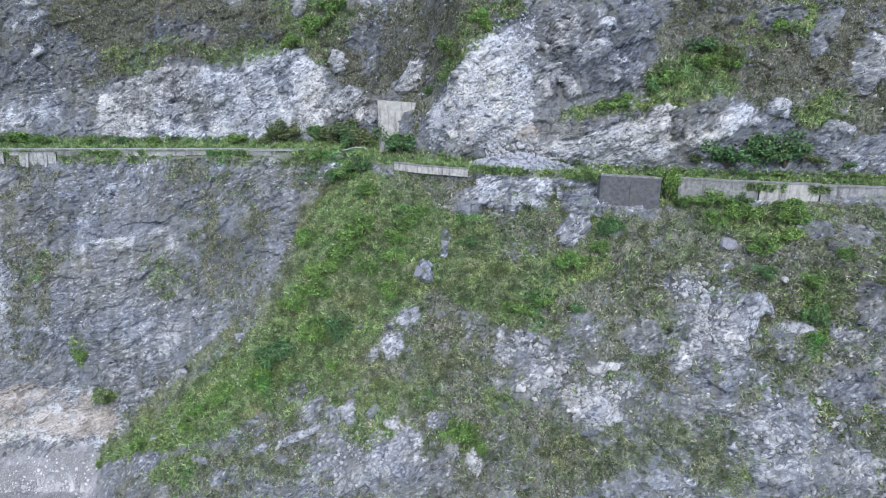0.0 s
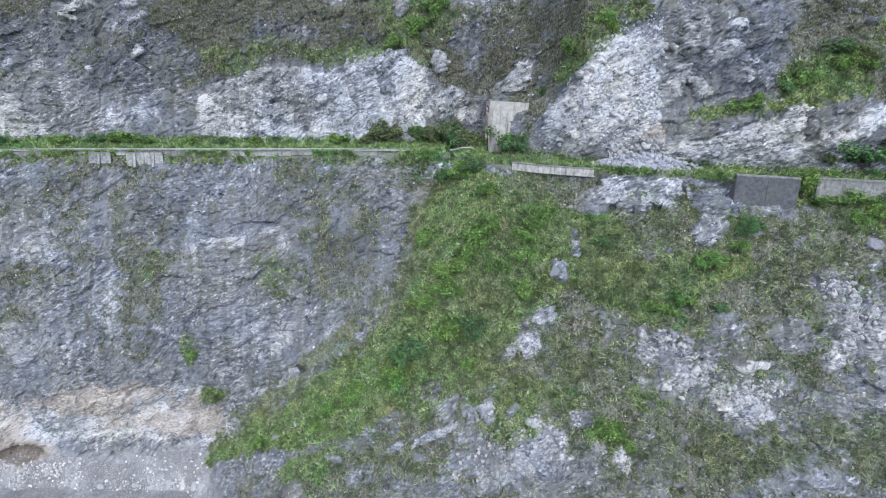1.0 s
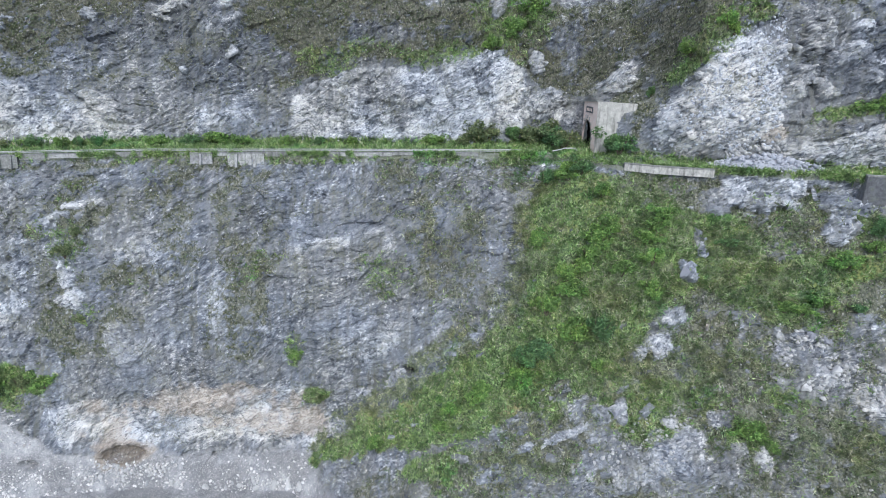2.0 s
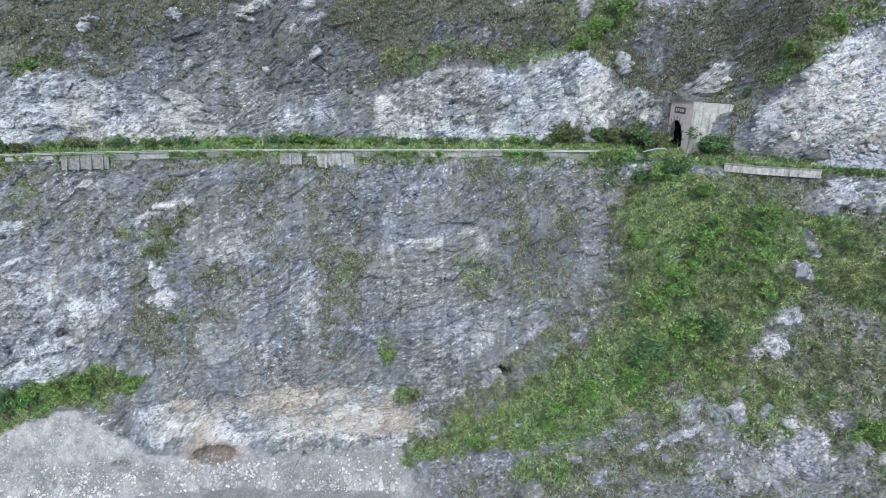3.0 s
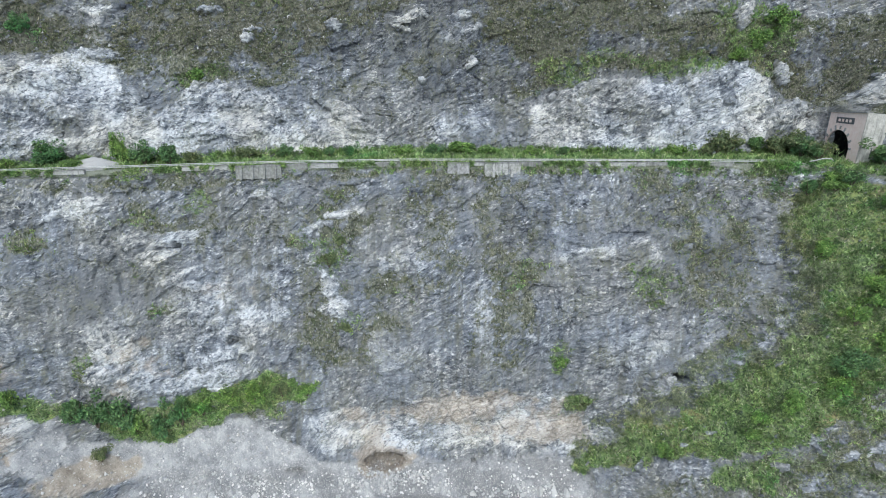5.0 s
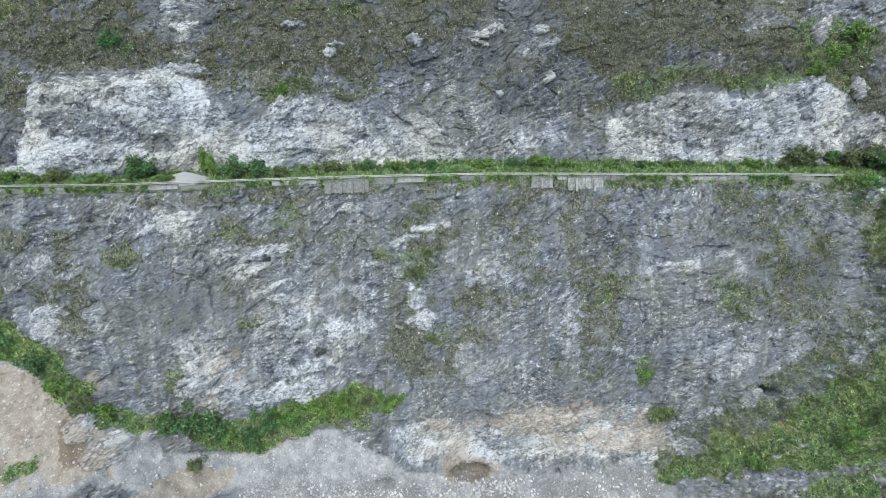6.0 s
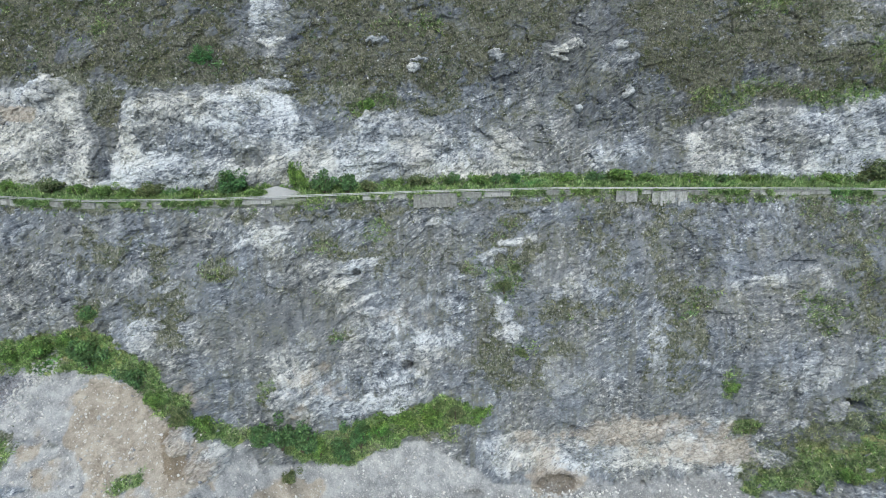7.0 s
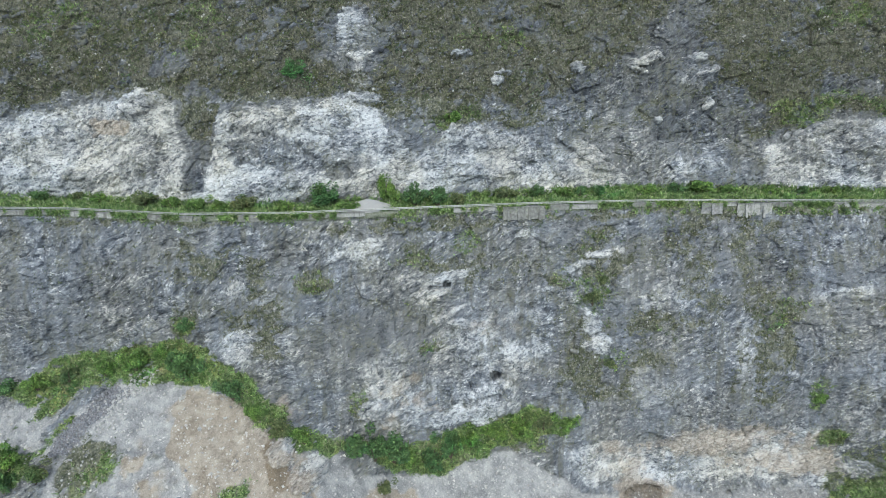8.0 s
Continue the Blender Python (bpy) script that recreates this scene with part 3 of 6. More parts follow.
area("dark", 0.9, (-272.9, 78.7), (-38.7, 82.9), (-53.2, 46.0), (-115.6, 45.2), (-162.5, 44.6), (-187.8, 45.9), (-206.9, 43.1), (-235.6, 46.2), (-259.7, 42.8))
area("dark", 0.8, (-108.2, 63.4), (21.8, 47.5), (15.7, 40.3), (-2.8, 37.0), (-23.4, 37.0), (-28.5, 44.7), (-46.8, 42.6), (-81.2, 38.5), (-107.2, 37.5))
area("white", 0.35, (-178.8, -13.1), (-163.4, -8.5), (-152.2, 0.9), (-136.4, -3.9), (-134.0, -18.5), (-141.8, -26.1), (-151.3, -30.9), (-179.5, -29.7))
blob("tan", -162.4, -23.2, 19.3, 7.2, 0.35)
blob("tan", -150.3, -11.1, 14.4, 7.2, 0.3, turn=30)
blob("white", -157.6, 0.9, 8.3, 7.1, 0.45, turn=40)
area("brush", 0.7, (-50.0, -27.4), (-38.9, -17.5), (-29.1, -6.3), (-27.4, 4.7), (-22.2, 17.0), (-16.8, 17.6), (-25.9, 7.1), (-25.4, -4.1), (-28.6, -12.0), (-41.9, -24.8))
area("gravel", 1, (-180.7, -37.9), (-173.3, -38.4), (-164.4, -39.0), (-150.9, -35.6), (-145.5, -35.0), (-135.0, -39.6), (-129.2, -43.0), (-124.1, -45.5), (-102.2, -46.3), (-99.4, -52.4), (-177.4, -45.7))
blob("white", -150.3, -41.2, 18.1, 3.6, 0.4)
blob("tan", -114.6, -43.1, 7.4, 2.5, 0.8)
blob("tan", -172.1, -43.3, 6.5, 3.2, 0.7)
blob("tan", -177.2, -36.5, 4.5, 1.6, 0.5)
blob("white", -166.0, 5.1, 6.0, 3.6, 0.5, turn=20)
blob("dark", -140.1, -3.5, 3.7, 7.5, 0.35)
blob("white", -102.8, 6.5, 7.5, 5.0, 0.4, turn=30)
blob("white", -90.9, -13.0, 9.8, 4.9, 0.35, turn=30)
blob("brush", -140.1, -33.9, 10.2, 3.4, 0.6)
blob("green", -140.1, -33.9, 10.2, 3.4, 0.35)
blob("brush", -115.3, -13.3, 6.7, 13.3, 0.62)
blob("brush", -102.5, 11.6, 6.8, 13.6, 0.57)
blob("brush", -123.9, 7.7, 15.2, 6.7, 0.62)
blob("brush", -206.5, 7.4, 19.0, 6.3, 0.57)
blob("brush", -163.9, 8.7, 9.8, 3.3, 0.6)
blob("green", -163.9, 8.7, 9.8, 3.3, 0.32)
blob("brush", -132.7, 4.0, 5.0, 3.4, 0.6)
blob("green", -132.7, 4.0, 5.0, 3.4, 0.32)
blob("brush", -186.4, 2.7, 8.0, 3.2, 0.6)
blob("green", -186.4, 2.7, 8.0, 3.2, 0.35)
blob("brush", -41.3, -10.5, 8.1, 17.5, 0.4, turn=-20)
area("white", 0.55, (-130.6, -37.1), (-127.0, -33.5), (-114.7, -31.6), (-102.3, -30.9), (-90.1, -29.5), (-77.9, -29.3), (-72.9, -33.2), (-66.1, -37.3), (-74.0, -43.2), (-102.3, -43.2), (-114.6, -42.0), (-127.8, -42.8))
area("tan", 0.45, (-129.4, -35.9), (-114.7, -31.0), (-95.0, -28.2), (-77.8, -30.6), (-70.3, -35.8), (-77.6, -42.3), (-102.4, -42.2), (-126.7, -41.7))
blob("tan", -71.5, -36.5, 3.0, 4.2, 0.6)
blob("white", -88.6, -36.6, 14.7, 4.9, 0.45)
blob("dark", -114.5, -43.6, 6.1, 2.2, 0.7)
blob("brush", 18.6, -22.3, 17.2, 6.9, 0.6)
blob("brush", 1.5, -18.2, 14.7, 7.3, 0.6)
blob("tan", -2.3, -11.2, 11.3, 5.7, 0.3)
blob("tan", 25.1, -1.7, 10.9, 4.5, 0.25)
blob("white", 49.4, -24.8, 7.0, 4.7, 0.4, turn=20)
blob("white", 31.7, -32.0, 9.6, 3.2, 0.4)
blob("white", -46.6, -19.5, 4.6, 4.6, 0.45, turn=60)
blob("dark", -186.3, 20.0, 24.9, 1.7, 0.5)
blob("dark", -53.6, 9.2, 12.4, 7.4, 0.4)
blob("dark", -84.3, 6.6, 7.4, 14.9, 0.5)
blob("dark", -230.0, 5.3, 18.2, 7.3, 0.5)
blob("white", -149.8, -8.4, 6.2, 3.7, 0.5, turn=30)
blob("white", -252.3, 34.6, 7.7, 5.1, 0.45)
blob("dark", -93.4, 30.1, 8.3, 5.5, 0.45)
blob("dark", 16.1, 4.0, 5.8, 1.4, 0.5)
blob("dark", 57.3, -1.6, 4.9, 4.9, 0.45)
blob("dark", 25.3, 35.7, 11.9, 9.9, 0.95)
blob("dark", 62.2, 32.8, 5.6, 8.4, 0.7)
blob("dark", 53.2, 17.0, 11.3, 2.8, 0.5)
blob("brush", 68.0, 17.7, 7.4, 5.5, 0.5)
area("gravel", 0.9, (-195.3, -28.4), (-189.4, -30.0), (-185.1, -31.5), (-178.2, -35.3), (-175.3, -40.6), (-185.2, -41.3), (-191.5, -36.2))
blob("tan", -188.5, -34.4, 6.7, 5.6, 0.8, turn=-40)
blob("white", -184.4, -34.5, 3.4, 2.3, 0.6)
area("tan", 0.7, (-213.9, -20.0), (-202.8, -21.0), (-193.9, -29.9), (-185.7, -37.9), (-189.5, -41.3), (-210.9, -41.4), (-208.4, -35.4), (-205.6, -28.9))
blob("brush", -179.2, 57.4, 7.8, 14.4, -0.7)
blob("white", -179.2, 56.7, 5.7, 12.4, 0.5)
blob("white", -176.0, 45.3, 5.2, 3.1, 0.6)
blob("brush", -110.5, 57.3, 5.0, 2.8, -0.8)
blob("white", -110.5, 57.3, 4.2, 2.2, 0.7, turn=10)
blob("brush", -96.3, 53.6, 4.1, 2.8, -0.7)
blob("white", -96.3, 53.8, 3.6, 1.9, 0.6, turn=20)
blob("white", -122.8, 54.6, 4.1, 1.9, 0.5, turn=-30)
blob("white", -158.5, 55.9, 4.0, 1.6, 0.5)
blob("white", -98.5, 52.4, 7.9, 3.4, 0.5)
blob("white", -84.5, 63.8, 5.6, 2.8, 0.45, turn=30)
blob("white", -146.4, 52.2, 3.2, 2.7, 0.5)
blob("dark", -212.6, 59.2, 17.6, 7.5, 0.6)
blob("dark", -252.4, 56.4, 12.9, 7.7, 0.6)
blob("brush", -40.0, 64.8, 14.8, 8.1, 0.7)
blob("gravel", -232.2, -24.1, 14.2, 3.5, 1, turn=45)
blob("green", -238.8, -28.1, 8.1, 1.6, 0.5, turn=45)
blob("brush", -170.6, 61.1, 8.0, 4.0, -0.5, turn=30)
blob("brush", -219.1, 51.0, 7.4, 3.0, -0.5, turn=20)
blob("brush", -135.1, 63.0, 8.3, 4.1, -0.5, turn=-30)
blob("brush", -15.6, 48.1, 7.6, 5.0, -0.5)
blob("brush", -63.0, 49.6, 10.4, 3.9, -0.5)

# smooth washed rock, loose rubble, dry grass
area("brush", -0.9, (16.7, 44.5), (37.2, 43.0), (36.8, 34.9), (33.0, 25.8), (21.5, 24.5), (16.7, 29.4), soft=1.2)
area("green", -0.85, (16.7, 44.5), (37.2, 43.0), (36.8, 34.9), (33.0, 25.8), (21.5, 24.5), (16.7, 29.4), soft=1.2)
area("dark", 0.55, (16.7, 44.5), (37.2, 43.0), (36.8, 34.9), (33.0, 25.8), (21.5, 24.5), (16.7, 29.4), soft=1.2)
area("dark", 0.8, (38.5, 42.9), (73.5, 41.3), (71.7, 23.9), (55.4, 25.2), (39.7, 27.8))
area("chute", 1, (3.2, 35.7), (11.7, 40.6), (16.2, 42.3), (16.7, 33.3), (14.8, 25.5), (14.9, 19.5), (10.1, 16.9), (-2.7, 19.3), (-1.0, 29.0), soft=1.0)
area("white", -0.85, (-216.6, 43.4), (-207.1, 42.1), (-210.3, 34.0), (-212.9, 23.5), (-216.7, 23.5), (-213.5, 35.2), soft=0.8)
area("brush", 0.8, (-216.6, 44.3), (-206.9, 42.7), (-209.6, 36.5), (-213.6, 33.4), (-215.9, 38.2), soft=0.8)
area("dark", 0.8, (-211.6, 40.1), (-207.1, 42.1), (-210.3, 34.0), (-212.9, 23.5), (-215.6, 23.5), (-213.6, 34.0), soft=0.8)
area("white", -0.6, (-203.4, 33.5), (-187.5, 34.5), (-172.6, 31.0), (-182.5, 25.7), (-197.3, 26.7), soft=1.5)
area("white", -0.5, (-229.2, 33.2), (-219.5, 34.1), (-219.6, 25.4), (-230.7, 24.4), soft=1.5)
blob("tan", -232.5, 38.0, 6.0, 2.2, 1)
area("white", -0.7, (-142.4, 37.3), (-135.7, 39.0), (-133.1, 31.1), (-139.2, 30.2), soft=1.0)
area("white", -0.6, (-63.5, 39.5), (-55.9, 40.5), (-53.2, 28.7), (-62.2, 28.2), soft=1.0)
area("brush", 0.5, (-65.8, 17.5), (-24.3, 18.5), (-33.4, 2.5), (-38.3, -11.1), (-47.7, -13.7), (-53.1, 2.6))
area("brush", 0.55, (-91.7, 18.8), (-81.8, 18.8), (-81.6, -23.8), (-90.0, -23.9))
area("brush", 0.5, (-94.3, 15.6), (-85.4, 15.6), (-84.7, -22.1), (-95.7, -22.2))
area("brush", 0.45, (-169.5, 12.9), (-136.8, 13.0), (-144.5, 6.6), (-167.1, 6.7))
area("dark", 0.45, (-64.5, 17.5), (-24.3, 18.5), (-33.4, 2.5), (-39.2, -11.2), (-48.7, -6.8))
area("dark", 1, (-230.9, -17.6), (-225.7, -19.5), (-233.6, -31.3), (-238.3, -30.8), (-236.4, -27.4), soft=0.8)
area("scree", 1, (-230.9, -17.6), (-225.7, -19.5), (-233.6, -31.3), (-238.3, -30.8), (-236.4, -27.4), soft=0.8)
area("tan", 1, (-199.6, -22.5), (-195.7, -24.5), (-189.6, -31.0), (-190.0, -37.6), (-184.2, -39.1), (-192.3, -26.9), (-196.0, -23.0), soft=0.8)
blob("tan", -114.5, -44.3, 6.5, 3.6, 1)
blob("dark", -114.5, -44.3, 6.0, 3.2, 1)
blob("tan", -172.7, -44.6, 9, 4, 0.9)
area("straw", 1, (-23.4, 17.0), (-20.2, 16.8), (-25.5, 8.3), (-24.9, -1.0), (-28.5, -10.1), (-36.7, -16.7), (-50.0, -27.4), (-65.6, -39.4), (-73.6, -42.6), (-63.1, -32.7), (-49.9, -21.7), (-36.0, -12.8), (-30.9, -3.2), (-28.8, 8.4))
blob("straw", -16.2, -7.8, 7.9, 4.9, 0.8)
blob("straw", 40.8, 5.1, 6.3, 1.8, 0.9)
blob("straw", 3.5, -2.8, 5.8, 6.7, 0.5)
blob("straw", -7.9, -18.7, 14.1, 5.6, 0.6)
blob("straw", 18.2, -30.2, 15.1, 4.2, 0.7)
blob("straw", -31.6, -36.8, 9.5, 2.8, 0.7)
blob("straw", 37.2, -28.6, 7.2, 4.8, 0.6)
blob("straw", 36.5, -0.8, 5.3, 3.5, 0.5)
blob("straw", 10.7, -7.3, 9.2, 4.6, 0.6)
blob("straw", -9.1, 12.0, 6.5, 3.2, 0.7)
blob("straw", 29.0, 3.8, 3.7, 3.7, 0.6)
area("white", 0.85, (-116.0, -38.4), (-102.4, -32.8), (-90.1, -30.1), (-75.6, -28.1), (-74.7, -35.9), (-67.1, -36.6), (-72.9, -41.9), (-90.1, -42.2), (-108.6, -41.5), (-126.6, -42.7), (-129.5, -35.8))
blob("wash", -93.8, -37.2, 19.8, 4.3, 0.85)
blob("wash", -119.6, -39.5, 8.6, 3.7, 0.6)
blob("wash", -165.4, -29.2, 7.3, 3.6, 0.4)
blob("wash", -176.6, -10.2, 9.7, 9.1, 1.0)
blob("wash", -114.1, -19.1, 6.0, 10.8, 0.5, turn=15)
blob("wash", -96.2, 7.5, 7.3, 3.1, 0.8, turn=20)
blob("wash", -51.0, -19.6, 8.2, 9.3, 0.6, turn=20)
blob("wash", -51.8, -1.1, 8.2, 7.0, 0.5)
blob("wash", -42.7, 1.4, 7.0, 10.5, 0.8)
blob("wash", -185.8, 0.9, 7.1, 4.8, 0.6)
blob("wash", -176.4, -10.6, 7.0, 7.0, 0.9)
blob("rubble", 13.1, -14.3, 4.5, 2.0, 1)
blob("rubble", 16.3, -20.0, 3.9, 2.4, 1, turn=30)
blob("rubble", 9.6, -16.1, 2.0, 3.6, 1)
blob("rubble", 22.7, -22.1, 5.1, 4.3, 1)
blob("rubble", 36.9, -4.2, 3.9, 3.9, 1)
blob("rubble", 38.6, -10.1, 5.1, 5.9, 0.6, turn=-20)
blob("rubble", -13.1, -32.7, 10.9, 5.5, 0.5, turn=30)
blob("rubble", 48.1, -24.9, 8.6, 7.0, 0.6)
blob("rubble", 12.0, 17.2, 7.8, 1.7, 1, turn=-5)
blob("rubble", -225.7, -20.8, 3.6, 8.4, 1, turn=-45)
blob("rubble", -111.8, -48.1, 15.6, 2.6, 1)
blob("rubble", -84.2, -49.6, 14.3, 1.7, 1)
blob("rubble", -149.3, -47.4, 18.9, 2.6, 0.6)

area("dark", 0.7, (-196.8, -24.0), (-191.9, -28.8), (-186.2, -38.6), (-192.1, -37.5), (-193.7, -30.2), soft=0.8)
area("tan", 1, (-216.1, -22.5), (-200.1, -20.5), (-191.9, -28.8), (-186.2, -38.6), (-208.3, -37.4), (-214.9, -30.2))

# ragged borders and gaps at every scale
for kind, seed in (("white", 300), ("green", 320), ("brush", 340), ("tan", 360), ("dark", 380)):
    m = COVER[kind]
    ragged = fractal(GX / 5.5, GH / 5.5, 6, seed) * 0.75 + fractal(GX / 1.1, GH / 1.1, 3, seed + 9) * 0.35
    low, high = (0.14, 0.55) if kind == "green" else (0.28, 0.70)
    COVER[kind] = np.clip(0.2 * m + step(low, high, m + 0.8 * ragged) * step(0.02, 0.3, m) * (0.45 + 0.55 * m), 0, 1)
on_cliff = (GX < -34 - 0.9 * np.clip(-GH, 0, 40)) & (GH < 17) & (GH > -21)
COVER["green"] = np.where((GH > 36) & (GX < 20), 0.55 * COVER["green"], COVER["green"])
on_spur = (GZ < road_z(GX) - 6) & (GX > -60) & (GH < -10)
COVER["brush"] = np.where(on_spur, COVER["brush"] * (0.35 + 0.6 * step(-0.25, 0.25, fractal(GX / 4.5, GH / 4.5, 4, 395))), COVER["brush"])
COVER["green"] = np.where(on_cliff & (GX > -195), 0.5 * COVER["green"], COVER["green"])

# ---- outcrops: bare rock that stands out of the slope ----
BULGE = np.zeros(GX.shape)


def outcrop(x, h, rx, rh, out, pale, turn=0):
    """A broken knob of rock round (x, h): out metres proud, pale from dark schist (0) to white marble (1)."""
    reach = 1.5 * max(rx, rh) + 1
    i0, i1 = np.searchsorted(XS, (x - reach, x + reach))
    j0, j1 = np.searchsorted(HS, (h - reach, h + reach))
    at = (slice(j0, j1), slice(i0, i1))
    gx, gh = GX[at], GH[at]
    c, s = math.cos(radians(turn)), math.sin(radians(turn))
    u, v = gx - x + 0.5 * (WX[at] - gx), gh - h + 0.5 * (WH[at] - gh)
    q = np.hypot((u * c + v * s) / rx, (v * c - u * s) / rh) + 0.30 * RAG[at] + 0.35 * facets(gx / 1.9, gh / 1.3, 91, 0.8)
    mask = 1 - step(0.82, 1.06, q)
    BULGE[at] = np.maximum(BULGE[at], out * (1 - step(0.55, 1.10, q)) * (0.75 + 0.5 * facets(gx / 2.4, gh / 1.7, 97, 1.2)))
    for kind in ("green", "brush", "gravel"):
        COVER[kind][at] *= 1 - 0.9 * mask
    tone = np.clip(pale + 0.25 * RAG[at], 0, 1)
    COVER["white"][at] += mask * (tone - COVER["white"][at])
    COVER["dark"][at] += mask * (np.clip(0.5 - 1.5 * pale, 0, 1) - COVER["dark"][at])


outcrop(12.3, 9.7, 7.3, 3.4, 2.2, 0.45, 5)
outcrop(4.7, 8.9, 3.3, 2.7, 1.6, 0.15, 30)
outcrop(24.3, 7.8, 3.7, 2.3, 1.5, 0.1, 0)
outcrop(17.6, 11.6, 2.2, 3, 2, 0.75, -10)
outcrop(7.8, 10.9, 2.3, 3.5, 1.8, 0.7, 0)
outcrop(21, 3.4, 1.9, 3.4, 1.2, 0.45, -40)
outcrop(-8.4, -16, 1.9, 2.5, 1.4, 0.8, -20)
outcrop(-11.8, -17.5, 1.5, 0.9, 1, 0.8, 20)
outcrop(-6.1, -11.4, 2.5, 1.1, 0.8, 0.3, 15)
outcrop(-3.3, -3.3, 1.2, 2.5, 1.6, 0.2, 10)
outcrop(-0.2, 1.6, 0.9, 2.6, 1.6, 0.2, -10)
outcrop(15.8, -19.9, 2.6, 1.4, 1.2, 0.9, 35)
outcrop(13.1, -13.8, 3.1, 1.3, 1, 0.1, 10)
outcrop(9.2, -14.9, 0.9, 1.8, 1.2, 0.5, 0)
outcrop(9.5, -17.4, 2, 1.1, 0.9, 0.5, 20)
outcrop(24.6, -17.8, 2.7, 0.8, 1.2, 0.85, 15)
outcrop(22.5, -24.4, 3.4, 2, 1.2, 0.85, -10)
outcrop(19.8, -22.2, 2.1, 1.2, 1, 0.6, 30)
outcrop(38.1, -10.9, 1.1, 5.2, 1, 0.8, -25)
outcrop(42.4, -12.4, 1.8, 5.5, 1.4, 0.43, -25)
outcrop(45.5, -8.3, 1.8, 2.5, 1.4, 0.7, -30)
outcrop(36.1, -15, 1.7, 3.4, 1, 0.75, -40)
outcrop(36.4, -5.1, 2.9, 2.2, 0.9, 0.1, -10)
outcrop(-13, -35.2, 6.7, 2.4, 1.6, 0.43, 40)
outcrop(-6.2, -32.2, 3, 3.6, 1.6, 0.36, -5)
outcrop(-2.1, -35.4, 3.5, 2.1, 0.8, 0.25, 10)
outcrop(-23.9, -31.5, 4, 0.9, 1.2, 0.5, 25)
outcrop(-30.9, -34.2, 2.5, 0.9, 0.8, 0.3, 25)
outcrop(4.9, -32.5, 1, 2.3, 1, 0.85, 0)
outcrop(1.4, -31.6, 1.1, 0.8, 0.8, 0.6, 0)
outcrop(-8.6, -28.1, 1.3, 0.8, 0.9, 0.7, 0)
outcrop(-1.7, -27.3, 1.3, 1.3, 1, 0.3, 0)
outcrop(-36.8, -37.7, 2.5, 1.1, 0.8, 0.2, 15)
outcrop(-18.2, -27.6, 1.5, 1.3, 1.2, 0.3, 0)
outcrop(-15.3, -27, 1.1, 2.2, 1.4, 0.3, 0)
outcrop(46.9, -23.9, 4.4, 3.8, 0.9, 0.25, 20)
outcrop(44, -29.5, 3.6, 2.6, 0.8, 0.25, -20)
outcrop(55.6, -19.3, 4.2, 3, 0.9, 0.12, 15)
outcrop(54.7, -28.9, 4.2, 2.3, 1, 0.41, 10)
outcrop(60.5, -8.3, 2.1, 3.2, 1, 0.1, 0)
outcrop(31.6, -33.4, 4.8, 1.4, 0.8, 0.3, 10)
outcrop(56.9, -11.8, 2.4, 1.1, 0.8, 0.5, 0)
outcrop(57, 2.7, 2.1, 1.9, 0.7, 0.1, 0)
outcrop(62.5, 1.8, 2.2, 1.7, 0.7, 0.1, 10)
outcrop(49.4, 7.8, 1.1, 1.3, 1, 0.4, 0)
outcrop(44.9, 14.9, 0.4, 0.4, 0.1, 0.1, 0)
outcrop(30.6, -12.8, 2.9, 2.6, 0.6, 0.2, 10)
outcrop(50.2, -10.9, 2.8, 0.8, 0.7, 0.6, 0)
outcrop(-49.6, -20.1, 5.1, 1.2, 1.2, 0.35, 40)
outcrop(-55.1, -26.6, 4, 1.2, 1, 0.5, 38)
outcrop(21.5, 37, 2.8, 3.6, 1.6, 0.55, -20)
outcrop(28.6, 38.9, 2.2, 1.4, 1.2, 0.55, 0)
outcrop(25.3, 33.7, 3.4, 2.2, 1.4, 0.3, 0)
outcrop(33.7, 39.1, 2.9, 3.5, 1.5, 0.1, -25)
outcrop(30.8, 30.3, 4.3, 2.9, 1.4, 0.1, 10)
outcrop(18.2, 29.3, 2.2, 3.6, 1.5, 0.6, -25)
outcrop(22, 28, 1.4, 2.4, 1.2, 0.5, 25)
outcrop(27.2, 35.1, 1.8, 1.2, 1, 0.6, 0)
outcrop(-7.2, 36.5, 2.7, 4.6, 1.8, 0.8, -38)
outcrop(24.6, 17.9, 6.2, 2, 1.4, 0.9, 8)
outcrop(31.9, 18.7, 4.3, 2.3, 1.3, 0.8, 15)
outcrop(36.2, 21.7, 2.1, 3.1, 1.6, 0.8, -10)
outcrop(36.5, 17.1, 3.3, 1.7, 1.2, 0.8, 20)
# shade in the gap between two pale lumps, coloured as a dark knob
outcrop(39.3, 21.1, 1.1, 2.9, 1, 0.05, -15)
outcrop(47, 21.2, 3.8, 2.1, 1.6, 0.95, 25)
outcrop(44.1, 18.6, 2.1, 1.3, 1.3, 0.85, 20)
outcrop(25.9, 20.7, 5.2, 0.8, 1.8, 0.05, 14)
outcrop(54.5, 23.3, 1.9, 1.5, 1.2, 0.7, 0)
outcrop(63.3, 35.7, 1.7, 5.6, 1.5, 0.05, -25)
outcrop(70.3, 30.6, 2.8, 6.5, 1.5, 0.45, -15)
outcrop(56.4, 38.9, 4.4, 2.1, 1, 0.05, 10)
outcrop(64.3, 19.5, 2.8, 1.8, 1, 0.3, 0)
outcrop(-69, 1.3, 3.6, 0.8, 0.7, 1, 8)
outcrop(-75, 0.2, 2.1, 0.7, 0.6, 0.7, 25)
outcrop(-59.5, 3.5, 2.4, 0.9, 0.6, 0.6, 15)
